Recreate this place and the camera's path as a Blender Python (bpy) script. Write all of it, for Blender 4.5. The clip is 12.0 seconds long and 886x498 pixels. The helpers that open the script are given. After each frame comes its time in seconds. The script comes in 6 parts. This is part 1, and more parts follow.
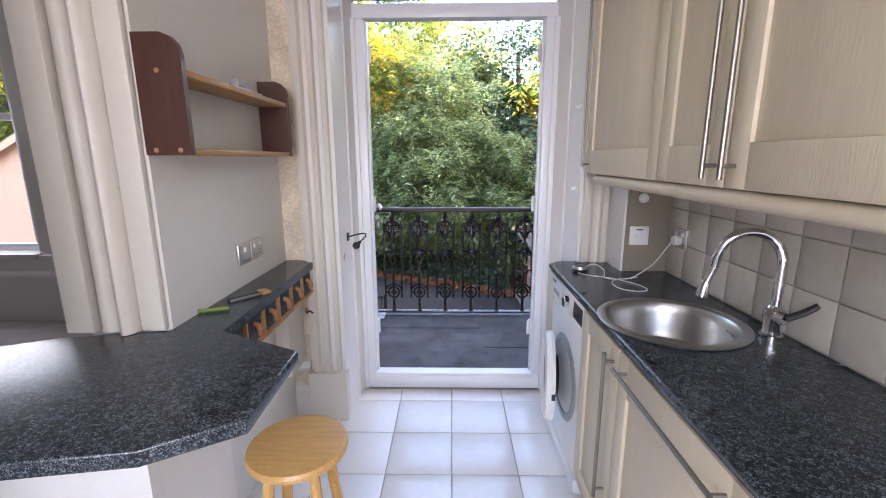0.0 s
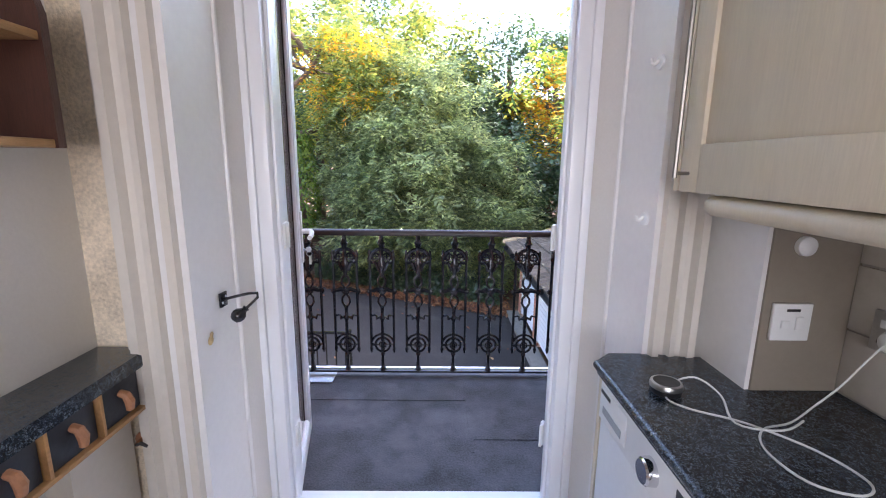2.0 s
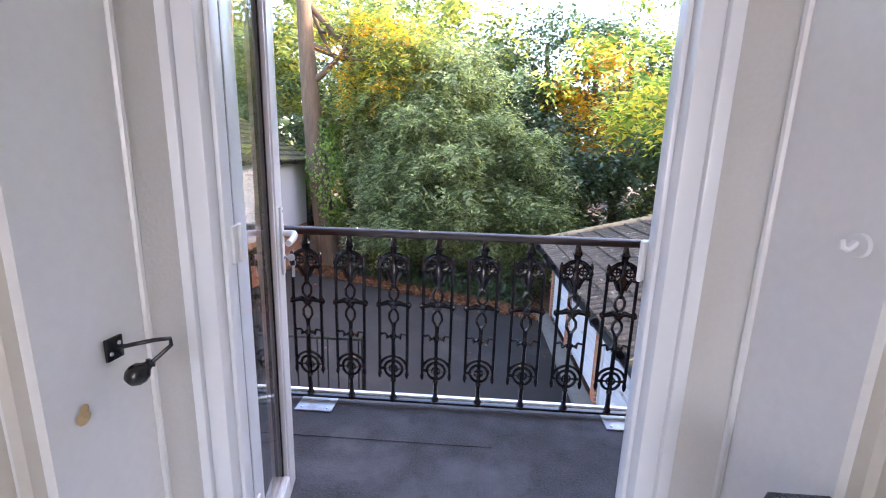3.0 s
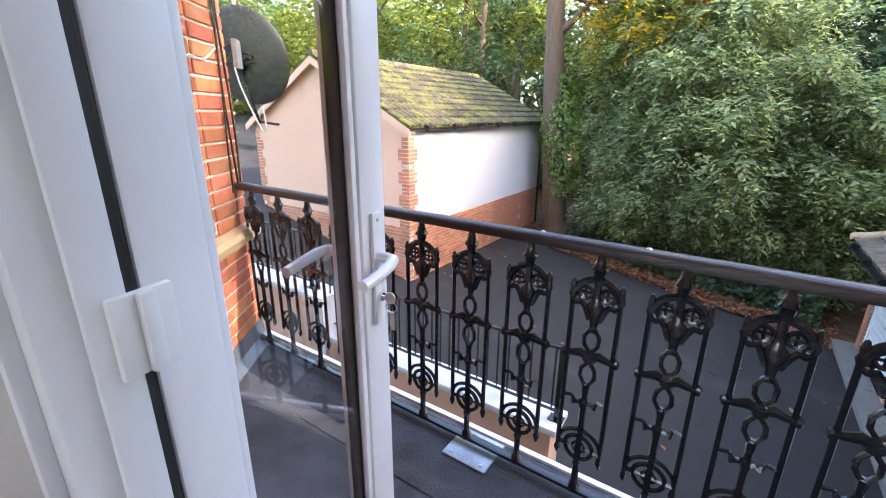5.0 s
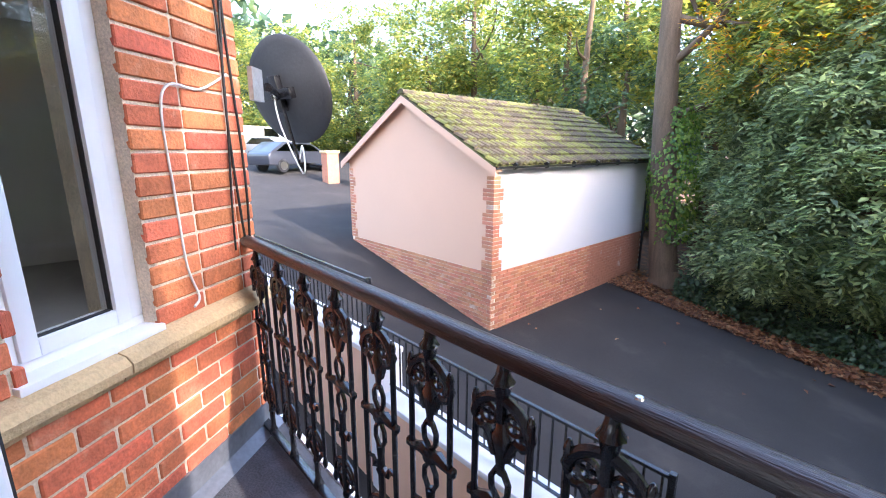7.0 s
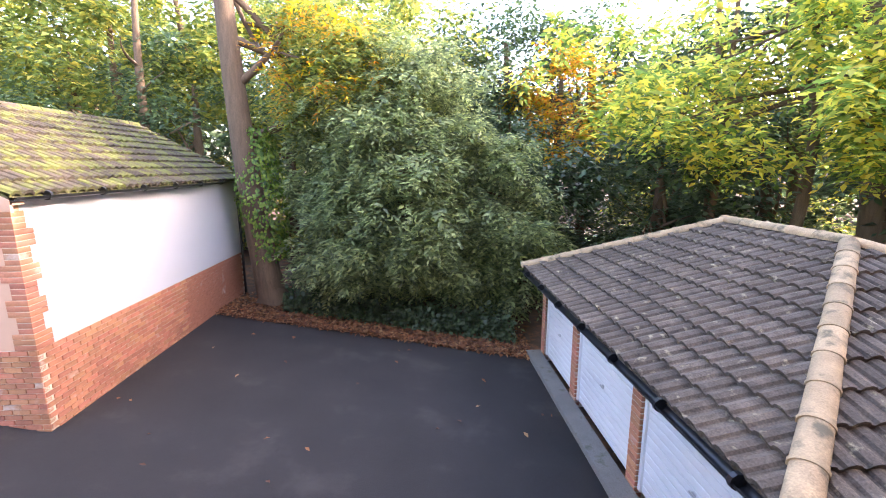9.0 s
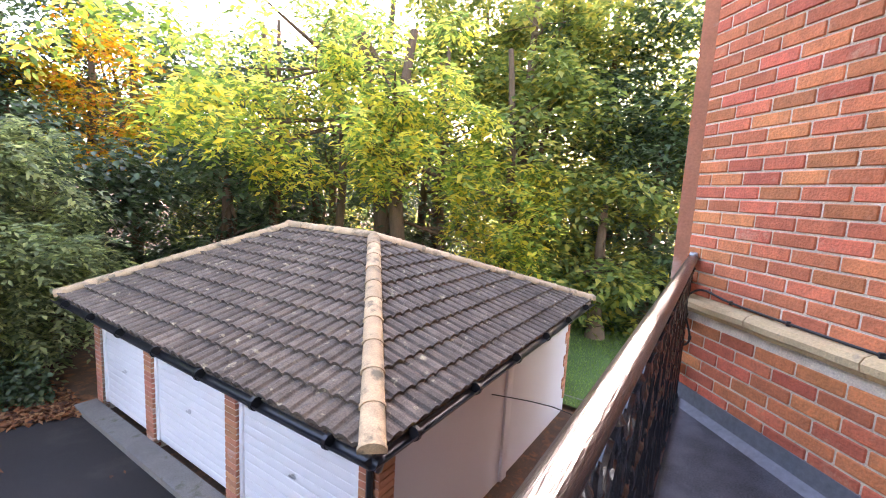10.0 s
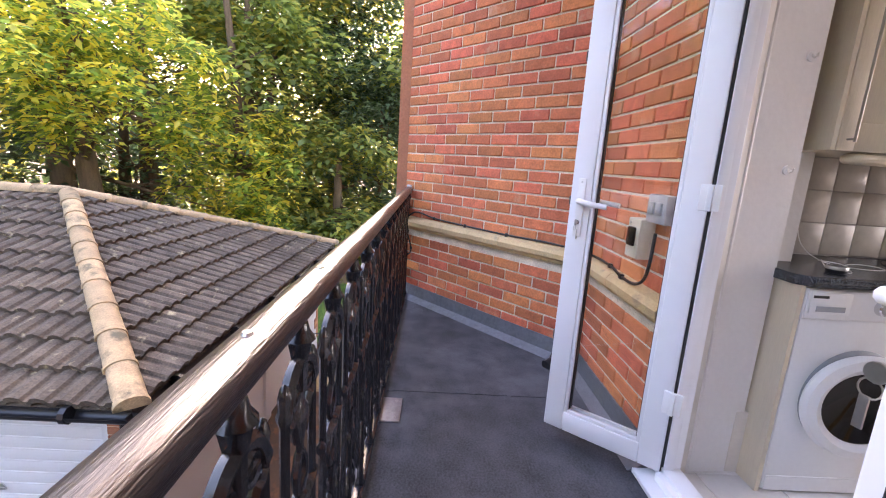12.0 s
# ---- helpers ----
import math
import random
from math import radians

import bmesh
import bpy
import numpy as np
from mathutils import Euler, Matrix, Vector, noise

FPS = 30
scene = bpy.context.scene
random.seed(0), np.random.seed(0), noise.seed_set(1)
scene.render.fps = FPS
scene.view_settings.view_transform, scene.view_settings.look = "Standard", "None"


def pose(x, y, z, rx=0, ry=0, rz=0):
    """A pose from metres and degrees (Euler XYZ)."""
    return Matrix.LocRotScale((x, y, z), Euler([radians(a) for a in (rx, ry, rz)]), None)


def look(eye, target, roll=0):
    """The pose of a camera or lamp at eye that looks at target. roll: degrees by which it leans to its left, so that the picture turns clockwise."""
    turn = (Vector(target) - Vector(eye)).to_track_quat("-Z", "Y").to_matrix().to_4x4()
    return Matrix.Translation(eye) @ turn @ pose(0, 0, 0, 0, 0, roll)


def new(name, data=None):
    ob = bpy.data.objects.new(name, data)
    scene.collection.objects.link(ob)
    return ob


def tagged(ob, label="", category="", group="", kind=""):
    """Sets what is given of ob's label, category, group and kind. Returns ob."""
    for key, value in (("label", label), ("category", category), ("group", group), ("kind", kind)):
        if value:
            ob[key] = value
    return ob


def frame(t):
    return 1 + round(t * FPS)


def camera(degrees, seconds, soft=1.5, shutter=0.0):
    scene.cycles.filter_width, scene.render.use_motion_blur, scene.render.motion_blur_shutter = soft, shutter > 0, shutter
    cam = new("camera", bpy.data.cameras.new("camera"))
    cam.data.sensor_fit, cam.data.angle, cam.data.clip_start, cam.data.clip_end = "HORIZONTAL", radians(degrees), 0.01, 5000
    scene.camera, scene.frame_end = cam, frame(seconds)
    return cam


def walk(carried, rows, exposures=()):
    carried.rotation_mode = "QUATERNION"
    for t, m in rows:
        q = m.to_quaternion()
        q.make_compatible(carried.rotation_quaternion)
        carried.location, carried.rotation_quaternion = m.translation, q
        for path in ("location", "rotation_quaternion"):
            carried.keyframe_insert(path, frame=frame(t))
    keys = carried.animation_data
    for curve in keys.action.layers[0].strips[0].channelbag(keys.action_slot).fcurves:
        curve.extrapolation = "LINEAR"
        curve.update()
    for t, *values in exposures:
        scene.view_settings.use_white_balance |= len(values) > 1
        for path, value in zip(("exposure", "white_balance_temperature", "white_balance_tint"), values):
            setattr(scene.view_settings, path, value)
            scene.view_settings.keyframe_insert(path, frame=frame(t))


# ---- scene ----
cam = camera(92.0, 12.0, soft=1.05)
PATH = [
    (0, (-0.145, 0.045, 1.414), (-0.182, 2.001, 0.999), -0.2),
    (0.5, (-0.117, 0.303, 1.415), (-0.135, 2.261, 1.006), 0.0),
    (1, (-0.11, 0.564, 1.413), (-0.104, 2.525, 1.017), 0.2),
    (1.5, (-0.094, 0.816, 1.407), (-0.074, 2.778, 1.018), 0.2),
    (2, (-0.062, 1.096, 1.399), (-0.045, 3.057, 1.011), 0.6),
    (2.5, (-0.059, 1.374, 1.378), (-0.059, 3.335, 0.985), 1.9),
    (3, (-0.053, 1.616, 1.365), (-0.167, 3.568, 0.945), 1.7),
    (3.5, (-0.036, 1.837, 1.35), (-0.39, 3.744, 0.864), 1.1),
    (3.7, (-0.029, 1.918, 1.348), (-0.492, 3.799, 0.852), 1.4),
    (5.3, (-0.147, 2.537, 1.382), (-1.317, 4.048, 0.791), -0.1),
    (5.5, (-0.157, 2.601, 1.397), (-1.369, 4.088, 0.834), -0.2),
    (6, (-0.208, 2.741, 1.35), (-1.465, 4.207, 0.83), 0.7),
    (6.5, (-0.282, 2.942, 1.331), (-1.689, 4.29, 0.878), 0.3),
    (6.7, (-0.32, 3.028, 1.351), (-1.758, 4.343, 0.9), 0.0),
    (8.3, (-0.616, 3.311, 1.405), (-1.639, 4.983, 1.006), 0.2),
    (8.5, (-0.545, 3.486, 1.413), (-1.284, 5.303, 1.024), 0.8),
    (9, (-0.501, 3.526, 1.438), (-0.391, 5.487, 1.060), -0.2),
    (9.5, (-0.475, 3.535, 1.365), (0.470, 5.268, 1.028), 4.6),
    (10, (-0.531, 3.602, 1.309), (1.134, 4.677, 1.044), 3.1),
    (10.5, (-0.655, 3.557, 1.300), (1.241, 4.114, 0.995), 2.2),
    (11, (-0.760, 3.488, 1.303), (1.176, 3.822, 0.927), 2.8),
    (11.5, (-1.028, 3.487, 1.274), (0.930, 3.609, 0.887), 3.6),
    (12, (-1.089, 3.526, 1.206), (0.872, 3.464, 0.816), 3.7),
]
walk(cam, [(t, look(eye, target, roll)) for t, eye, target, roll in PATH],
     exposures=[(0, 3.75, 6300, 24), (3.0, 3.62, 6250, 25), (5.5, 3.42, 6150, 18), (6.7, 3.35, 5800, 18), (8.5, 3.42, 6150, 28), (9.5, 3.68, 6700, 29), (10.5, 3.82, 7100, 32), (12, 3.65, 7200, 32)])

# world, sun, sky light at the bay window, added fill from behind
world = bpy.data.worlds.new("sky")
scene.world = world
world.use_nodes = True
wn = world.node_tree.nodes
sky = wn.new("ShaderNodeTexSky")
sky.sky_type = "NISHITA"
sky.sun_disc = False
sky.sun_elevation = radians(26.5)
sky.sun_rotation = radians(84)
sky.air_density = 1.2
sky.dust_density = 2.5
wn["Background"].inputs["Strength"].default_value = 0.15
world.node_tree.links.new(sky.outputs[0], wn["Background"].inputs[0])


def lamp(name, kind, m, energy, color, **more):
    data = bpy.data.lights.new(name, kind)
    data.energy, data.color = energy, color
    ob = new(name, data)
    ob.matrix_world = m
    if kind == "SUN":
        data.angle = more["angle"]
    else:
        data.shape, data.size, data.size_y = "RECTANGLE", more["size"], more["size_y"]
    return ob


lamp("sun", "SUN", look((10.0, 1.05, 5.0), (0, 0, 0)), 1.5, (1.0, 0.9, 0.76), angle=radians(0.6))
# added fill lamp behind the start of the walk; no known window there
lamp("back_fill_light", "AREA", look((-0.3, -2.05, 1.55), (-0.3, 2.0, 1.2)), 4.2, (0.95, 0.97, 1.0), size=1.3, size_y=1.5)
lamp("bay_window_light", "AREA", look((-4.3, 3.62, 1.5), (-3.0, 0.0, 0.9)), 1.6, (0.95, 0.97, 1.0), size=1.1, size_y=1.5)

# ---------------------------------------------------------------- materials
def material(name, color, rough=0.5, metal=0.0, vary=0.15, scale=6.0, fine=60.0, bump=0.1, random=0.0, tint=None, tint_scale=2.0, tint_at=0.55, spec=0.5, coat=0.0, hue=0.0, streak=None):
    """A painted, stony or metal surface: base colour with coarse and fine variation, a second tint in patches and a fine relief."""
    m = bpy.data.materials.new(name)
    m.use_nodes = True
    nt = m.node_tree
    n, link = nt.nodes, nt.links.new
    b = n["Principled BSDF"]
    b.inputs["Roughness"].default_value, b.inputs["Metallic"].default_value = rough, metal
    b.inputs["Specular IOR Level"].default_value, b.inputs["Coat Weight"].default_value = spec, coat
    co = n.new("ShaderNodeTexCoord")
    src = co.outputs["Object"]
    if streak:
        mp = n.new("ShaderNodeMapping")
        mp.inputs["Scale"].default_value = streak
        link(src, mp.inputs[0])
        src = mp.outputs[0]
    info = n.new("ShaderNodeObjectInfo")
    if random:
        own, moved = n.new("ShaderNodeVectorMath"), n.new("ShaderNodeVectorMath")
        own.operation, moved.operation = "MULTIPLY", "ADD"
        own.inputs[1].default_value = (53.0, 31.0, 17.0)
        link(info.outputs["Random"], own.inputs[0])
        link(src, moved.inputs[0])
        link(own.outputs[0], moved.inputs[1])
        src = moved.outputs[0]
    big = n.new("ShaderNodeTexNoise")
    big.inputs["Scale"].default_value, big.inputs["Detail"].default_value = scale, 5
    small = n.new("ShaderNodeTexNoise")
    small.inputs["Scale"].default_value, small.inputs["Detail"].default_value = fine, 4
    link(src, big.inputs["Vector"])
    link(src, small.inputs["Vector"])
    add = n.new("ShaderNodeMath")
    add.operation = "ADD"
    link(big.outputs["Fac"], add.inputs[0])
    link(small.outputs["Fac"], add.inputs[1])
    val = n.new("ShaderNodeMapRange")
    val.inputs["From Min"].default_value, val.inputs["From Max"].default_value = 0.6, 1.4
    val.inputs["To Min"].default_value, val.inputs["To Max"].default_value = 1 - vary, 1 + vary
    link(add.outputs[0], val.inputs["Value"])
    hsv = n.new("ShaderNodeHueSaturation")
    hsv.inputs["Color"].default_value = (*color, 1)
    last = val.outputs[0]
    if random:
        r = n.new("ShaderNodeMapRange")
        r.inputs["To Min"].default_value, r.inputs["To Max"].default_value = 1 - random, 1 + random
        link(info.outputs["Random"], r.inputs["Value"])
        mul = n.new("ShaderNodeMath")
        mul.operation = "MULTIPLY"
        link(last, mul.inputs[0])
        link(r.outputs[0], mul.inputs[1])
        last = mul.outputs[0]
        h = n.new("ShaderNodeMapRange")
        h.inputs["To Min"].default_value, h.inputs["To Max"].default_value = 0.5 - hue, 0.5 + hue
        scr = n.new("ShaderNodeMath")
        scr.operation = "FRACT"
        mu2 = n.new("ShaderNodeMath")
        mu2.operation = "MULTIPLY"
        mu2.inputs[1].default_value = 7.31
        link(info.outputs["Random"], mu2.inputs[0])
        link(mu2.outputs[0], scr.inputs[0])
        link(scr.outputs[0], h.inputs["Value"])
        link(h.outputs[0], hsv.inputs["Hue"])
    link(last, hsv.inputs["Value"])
    out = hsv.outputs[0]
    if tint:
        tn = n.new("ShaderNodeTexNoise")
        tn.inputs["Scale"].default_value, tn.inputs["Detail"].default_value, tn.inputs["Roughness"].default_value = tint_scale, 8, 0.65
        link(src, tn.inputs["Vector"])
        rp = n.new("ShaderNodeMapRange")
        rp.inputs["From Min"].default_value, rp.inputs["From Max"].default_value = tint_at, tint_at + 0.12
        link(tn.outputs["Fac"], rp.inputs["Value"])
        mx = n.new("ShaderNodeMix")
        mx.data_type = "RGBA"
        mx.inputs["B"].default_value = (*tint, 1)
        link(rp.outputs[0], mx.inputs["Factor"])
        link(out, mx.inputs["A"])
        out = mx.outputs["Result"]
    link(out, b.inputs["Base Color"])
    if bump:
        bp = n.new("ShaderNodeBump")
        bp.inputs["Strength"].default_value, bp.inputs["Distance"].default_value = min(1.0, bump * 3), 0.004
        link(small.outputs["Fac"], bp.inputs["Height"])
        link(bp.outputs[0], b.inputs["Normal"])
    return m


def glass_material(name, color=(1, 1, 1), rough=0.0):
    m = bpy.data.materials.new(name)
    m.use_nodes = True
    n, link = m.node_tree.nodes, m.node_tree.links.new
    n.remove(n["Principled BSDF"])
    tr, gl, mix, lw, fr = n.new("ShaderNodeBsdfTransparent"), n.new("ShaderNodeBsdfGlossy"), n.new("ShaderNodeMixShader"), n.new("ShaderNodeLayerWeight"), n.new("ShaderNodeMapRange")
    pw = n.new("ShaderNodeMath")
    pw.operation = "POWER"
    pw.inputs[1].default_value = 3.0
    link(lw.outputs["Facing"], pw.inputs[0])
    link(pw.outputs[0], fr.inputs["Value"])
    fr.inputs["To Min"].default_value, fr.inputs["To Max"].default_value = 0.04, 0.6
    tr.inputs[0].default_value = (*color, 1)
    gl.inputs["Roughness"].default_value = rough
    link(fr.outputs[0], mix.inputs[0])
    link(tr.outputs[0], mix.inputs[1])
    link(gl.outputs[0], mix.inputs[2])
    link(mix.outputs[0], n["Material Output"].inputs[0])
    return m


def leaf_material(name, colors, through_amount=0.45, rough=0.45):
    """Leaves: each takes its own colour from the row given, and lets part of the light through."""
    m = bpy.data.materials.new(name)
    m.use_nodes = True
    n, link = m.node_tree.nodes, m.node_tree.links.new
    b = n["Principled BSDF"]
    b.inputs["Roughness"].default_value = rough
    geo, ramp = n.new("ShaderNodeNewGeometry"), n.new("ShaderNodeValToRGB")
    e = ramp.color_ramp.elements
    while len(e) < len(colors):
        e.new(0.5)
    for i, c in enumerate(colors):
        e[i].position, e[i].color = i / (len(colors) - 1), (*c, 1)
    link(geo.outputs["Random Per Island"], ramp.inputs[0])
    link(ramp.outputs[0], b.inputs["Base Color"])
    tl, mix, bright = n.new("ShaderNodeBsdfTranslucent"), n.new("ShaderNodeMixShader"), n.new("ShaderNodeHueSaturation")
    bright.inputs["Value"].default_value, bright.inputs["Saturation"].default_value = 1.7, 1.05
    link(ramp.outputs[0], bright.inputs["Color"])
    link(bright.outputs[0], tl.inputs[0])
    mix.inputs[0].default_value = through_amount
    link(b.outputs[0], mix.inputs[1])
    link(tl.outputs[0], mix.inputs[2])
    link(mix.outputs[0], n["Material Output"].inputs[0])
    return m


def speckle_material(name, dark, light, scale=140.0, rough=0.25):
    """Dark laminate with small pale and blue flecks."""
    m = bpy.data.materials.new(name)
    m.use_nodes = True
    n, link = m.node_tree.nodes, m.node_tree.links.new
    b = n["Principled BSDF"]
    b.inputs["Roughness"].default_value = rough
    co, vo, ns, ramp = n.new("ShaderNodeTexCoord"), n.new("ShaderNodeTexVoronoi"), n.new("ShaderNodeTexNoise"), n.new("ShaderNodeValToRGB")
    vo.inputs["Scale"].default_value = scale
    ns.inputs["Scale"].default_value, ns.inputs["Detail"].default_value = scale * 0.45, 6
    link(co.outputs["Object"], ns.inputs["Vector"])
    mp = n.new("ShaderNodeMix")
    mp.data_type = "VECTOR"
    mp.inputs["Factor"].default_value = 0.05
    link(co.outputs["Object"], mp.inputs["A"])
    link(ns.outputs["Color"], mp.inputs["B"])
    link(mp.outputs["Result"], vo.inputs["Vector"])
    e = ramp.color_ramp.elements
    e[0].position, e[0].color = 0.0, (*dark, 1)
    e[1].position, e[1].color = 1.0, (*light, 1)
    mid = e.new(0.62)
    mid.color = (dark[0] * 1.6, dark[1] * 1.7, dark[2] * 1.8, 1)
    hi = e.new(0.8)
    hi.color = (light[0] * 0.45, light[1] * 0.5, light[2] * 0.55, 1)
    sep = n.new("ShaderNodeSeparateColor")
    link(vo.outputs["Color"], sep.inputs[0])
    link(sep.outputs[0], ramp.inputs[0])
    link(ramp.outputs[0], b.inputs["Base Color"])
    return m


M = {}
M["wall_paint"] = material("cream_wall_paint", (0.70, 0.675, 0.63), 0.6, vary=0.04, scale=1.5, fine=120, bump=0.05)
M["gloss_paint"] = material("white_gloss_paint", (0.76, 0.745, 0.725), 0.32, vary=0.04, scale=2, fine=50, bump=0.06)
M["cream_paint"] = material("cream_joinery_paint", (0.66, 0.615, 0.545), 0.4, vary=0.05, scale=2, fine=50, bump=0.06)
M["ceiling_paint"] = material("ceiling_paint", (0.78, 0.76, 0.72), 0.8, vary=0.03)
M["upvc"] = material("white_upvc", (0.80, 0.81, 0.83), 0.28, vary=0.02, scale=2, fine=20, bump=0.0)
M["rubber"] = material("black_rubber", (0.02, 0.02, 0.02), 0.6, vary=0.1)
M["worktop"] = speckle_material("speckled_laminate", (0.010, 0.013, 0.017), (0.17, 0.20, 0.22), 230.0)
M["cabinet"] = material("cream_cabinet_wood", (0.64, 0.56, 0.42), 0.42, vary=0.07, scale=3, fine=40, bump=0.05, streak=(6, 6, 0.6))
M["mahogany"] = material("dark_mahogany", (0.075, 0.028, 0.018), 0.4, vary=0.3, scale=5, fine=60, bump=0.06, streak=(8, 8, 0.8))
M["oak"] = material("honey_oak", (0.42, 0.23, 0.09), 0.45, vary=0.25, scale=8, fine=70, bump=0.08, streak=(8, 0.8, 8))
M["pine"] = material("varnished_pine", (0.62, 0.36, 0.12), 0.3, vary=0.2, scale=5, fine=40, bump=0.04, streak=(2, 14, 2), tint=(0.28, 0.12, 0.035), tint_scale=2.2, tint_at=0.66)
M["slate_drawer"] = material("dark_slate_drawer", (0.025, 0.03, 0.04), 0.5, vary=0.2)
M["leather"] = material("tan_leather", (0.38, 0.17, 0.08), 0.55, vary=0.2, fine=120)
M["floor_tile"] = material("white_floor_tile", (0.74, 0.72, 0.69), 0.2, vary=0.05, scale=3, fine=30, bump=0.03, random=0.03)
M["grout"] = material("grey_grout", (0.42, 0.39, 0.35), 0.8, vary=0.15, fine=150)
M["wall_tile"] = material("beige_wall_tile", (0.54, 0.50, 0.44), 0.25, vary=0.1, scale=7, fine=30, bump=0.08, random=0.07, hue=0.008)
M["steel"] = material("brushed_steel", (0.55, 0.55, 0.54), 0.3, 1.0, vary=0.1, scale=5, fine=150, bump=0.03)
M["handle_steel"] = material("dull_steel", (0.30, 0.28, 0.25), 0.42, 1.0, vary=0.1, fine=120, bump=0.02)
M["concrete"] = material("dirty_concrete", (0.20, 0.185, 0.16), 0.9, vary=0.3, scale=3, fine=60, bump=0.3, tint=(0.10, 0.10, 0.06), tint_scale=3, tint_at=0.55)
M["dish_grey"] = material("dark_dish_paint", (0.055, 0.057, 0.062), 0.6, vary=0.15, scale=8, fine=60)
M["chrome"] = material("chrome", (0.7, 0.7, 0.72), 0.08, 1.0, vary=0.02, bump=0.0)
M["black_plastic"] = material("black_plastic", (0.02, 0.02, 0.022), 0.35, vary=0.1)
M["white_plastic"] = material("white_plastic", (0.78, 0.78, 0.77), 0.35, vary=0.03, bump=0.0)
M["taupe_paint"] = material("taupe_boxing_paint", (0.25, 0.21, 0.165), 0.6, vary=0.06)
M["carpet"] = material("grey_carpet", (0.33, 0.31, 0.29), 0.95, vary=0.2, fine=200, bump=0.3)
M["brick"] = material("red_brick", (0.60, 0.175, 0.075), 0.85, vary=0.3, scale=14, fine=80, bump=0.5, random=0.2, hue=0.012, tint=(0.62, 0.33, 0.20), tint_scale=3.2, tint_at=0.6)
M["brick_far"] = material("garage_brick", (0.47, 0.20, 0.11), 0.88, vary=0.2, scale=9, fine=60, bump=0.2, random=0.18, hue=0.012, tint=(0.62, 0.52, 0.45), tint_scale=1.3, tint_at=0.6)
M["mortar"] = material("lime_mortar", (0.70, 0.60, 0.46), 0.95, vary=0.35, scale=8, fine=120, bump=0.4)
M["stone"] = material("yellow_sandstone", (0.58, 0.42, 0.22), 0.9, vary=0.2, scale=6, fine=80, bump=0.35, tint=(0.30, 0.24, 0.16), tint_scale=6, tint_at=0.6)
M["lead"] = material("lead_flashing", (0.17, 0.18, 0.20), 0.5, 0.4, vary=0.25, scale=6, fine=40, bump=0.15)
M["felt"] = material("grey_roofing_felt", (0.060, 0.062, 0.070), 0.9, vary=0.6, scale=7, fine=110, bump=0.8, tint=(0.105, 0.11, 0.125), tint_scale=1.2, tint_at=0.5)
M["iron"] = material("black_gloss_iron", (0.011, 0.011, 0.013), 0.22, 0.0, vary=0.2, scale=10, fine=60, bump=0.12, spec=0.6)
M["rail_wood"] = material("dark_weathered_handrail", (0.018, 0.012, 0.011), 0.28, vary=0.4, scale=8, fine=40, bump=0.15, streak=(0.7, 9, 9), tint=(0.085, 0.07, 0.045), tint_scale=2.0, tint_at=0.6)
M["galv"] = material("galvanised_plate", (0.42, 0.43, 0.44), 0.45, 0.7, vary=0.2, scale=20, fine=90)
M["tarmac"] = material("worn_tarmac", (0.024, 0.020, 0.0175), 0.9, vary=0.45, scale=0.9, fine=90, bump=0.6, tint=(0.042, 0.035, 0.030), tint_scale=0.9, tint_at=0.56)
M["litter_ground"] = material("leafy_soil", (0.085, 0.05, 0.03), 0.95, vary=0.4, scale=3, fine=60, bump=0.5, tint=(0.20, 0.085, 0.035), tint_scale=5, tint_at=0.5)
M["lawn"] = material("lawn_soil", (0.09, 0.15, 0.035), 0.95, vary=0.3, scale=2, fine=80, bump=0.4)
M["gravel"] = material("golden_gravel", (0.42, 0.30, 0.16), 0.95, vary=0.35, scale=20, fine=120, bump=0.5)
# on the outbuilding, peach against white carries warm and cool light in the colour
M["peach"] = material("peach_render", (0.66, 0.41, 0.28), 0.8, vary=0.04, scale=0.8, fine=90, bump=0.08)
M["white_render"] = material("white_render", (0.60, 0.59, 0.60), 0.75, vary=0.04, scale=0.8, fine=90, bump=0.08)
M["roof_tile"] = material("weathered_concrete_tile", (0.105, 0.082, 0.060), 0.9, vary=0.6, scale=7, fine=60, bump=0.6, random=0.22, tint=(0.42, 0.36, 0.22), tint_scale=6.5, tint_at=0.60)
M["moss_tile"] = material("mossy_concrete_tile", (0.075, 0.056, 0.036), 0.92, vary=0.4, scale=4, fine=70, bump=0.4, random=0.2, tint=(0.13, 0.135, 0.03), tint_scale=2.6, tint_at=0.46)
M["ridge"] = material("lichened_ridge_tile", (0.42, 0.30, 0.17), 0.9, vary=0.35, scale=6, fine=70, bump=0.5, random=0.2, tint=(0.15, 0.125, 0.075), tint_scale=4, tint_at=0.52)
M["gutter"] = material("black_gutter_plastic", (0.012, 0.013, 0.015), 0.3, vary=0.15)
M["bark"] = material("ridged_bark", (0.14, 0.092, 0.055), 0.95, vary=0.4, scale=3, fine=30, bump=0.9, streak=(5, 5, 0.7))
M["cable"] = material("black_cable", (0.015, 0.015, 0.015), 0.5, vary=0.1)
M["white_cable"] = material("white_cable", (0.75, 0.75, 0.72), 0.4, vary=0.03)
M["grey_box"] = material("grey_switch_plastic", (0.33, 0.35, 0.37), 0.4, vary=0.05)
M["beige_box"] = material("aged_beige_plastic", (0.55, 0.50, 0.38), 0.45, vary=0.08)
M["glass"] = glass_material("clear_glass", (0.97, 0.98, 0.97))
M["dark_glass"] = glass_material("dark_glass", (0.05, 0.055, 0.06), 0.02)
M["car_silver"] = material("silver_car_paint", (0.4, 0.41, 0.43), 0.3, 0.6, vary=0.02, bump=0, coat=0.5)
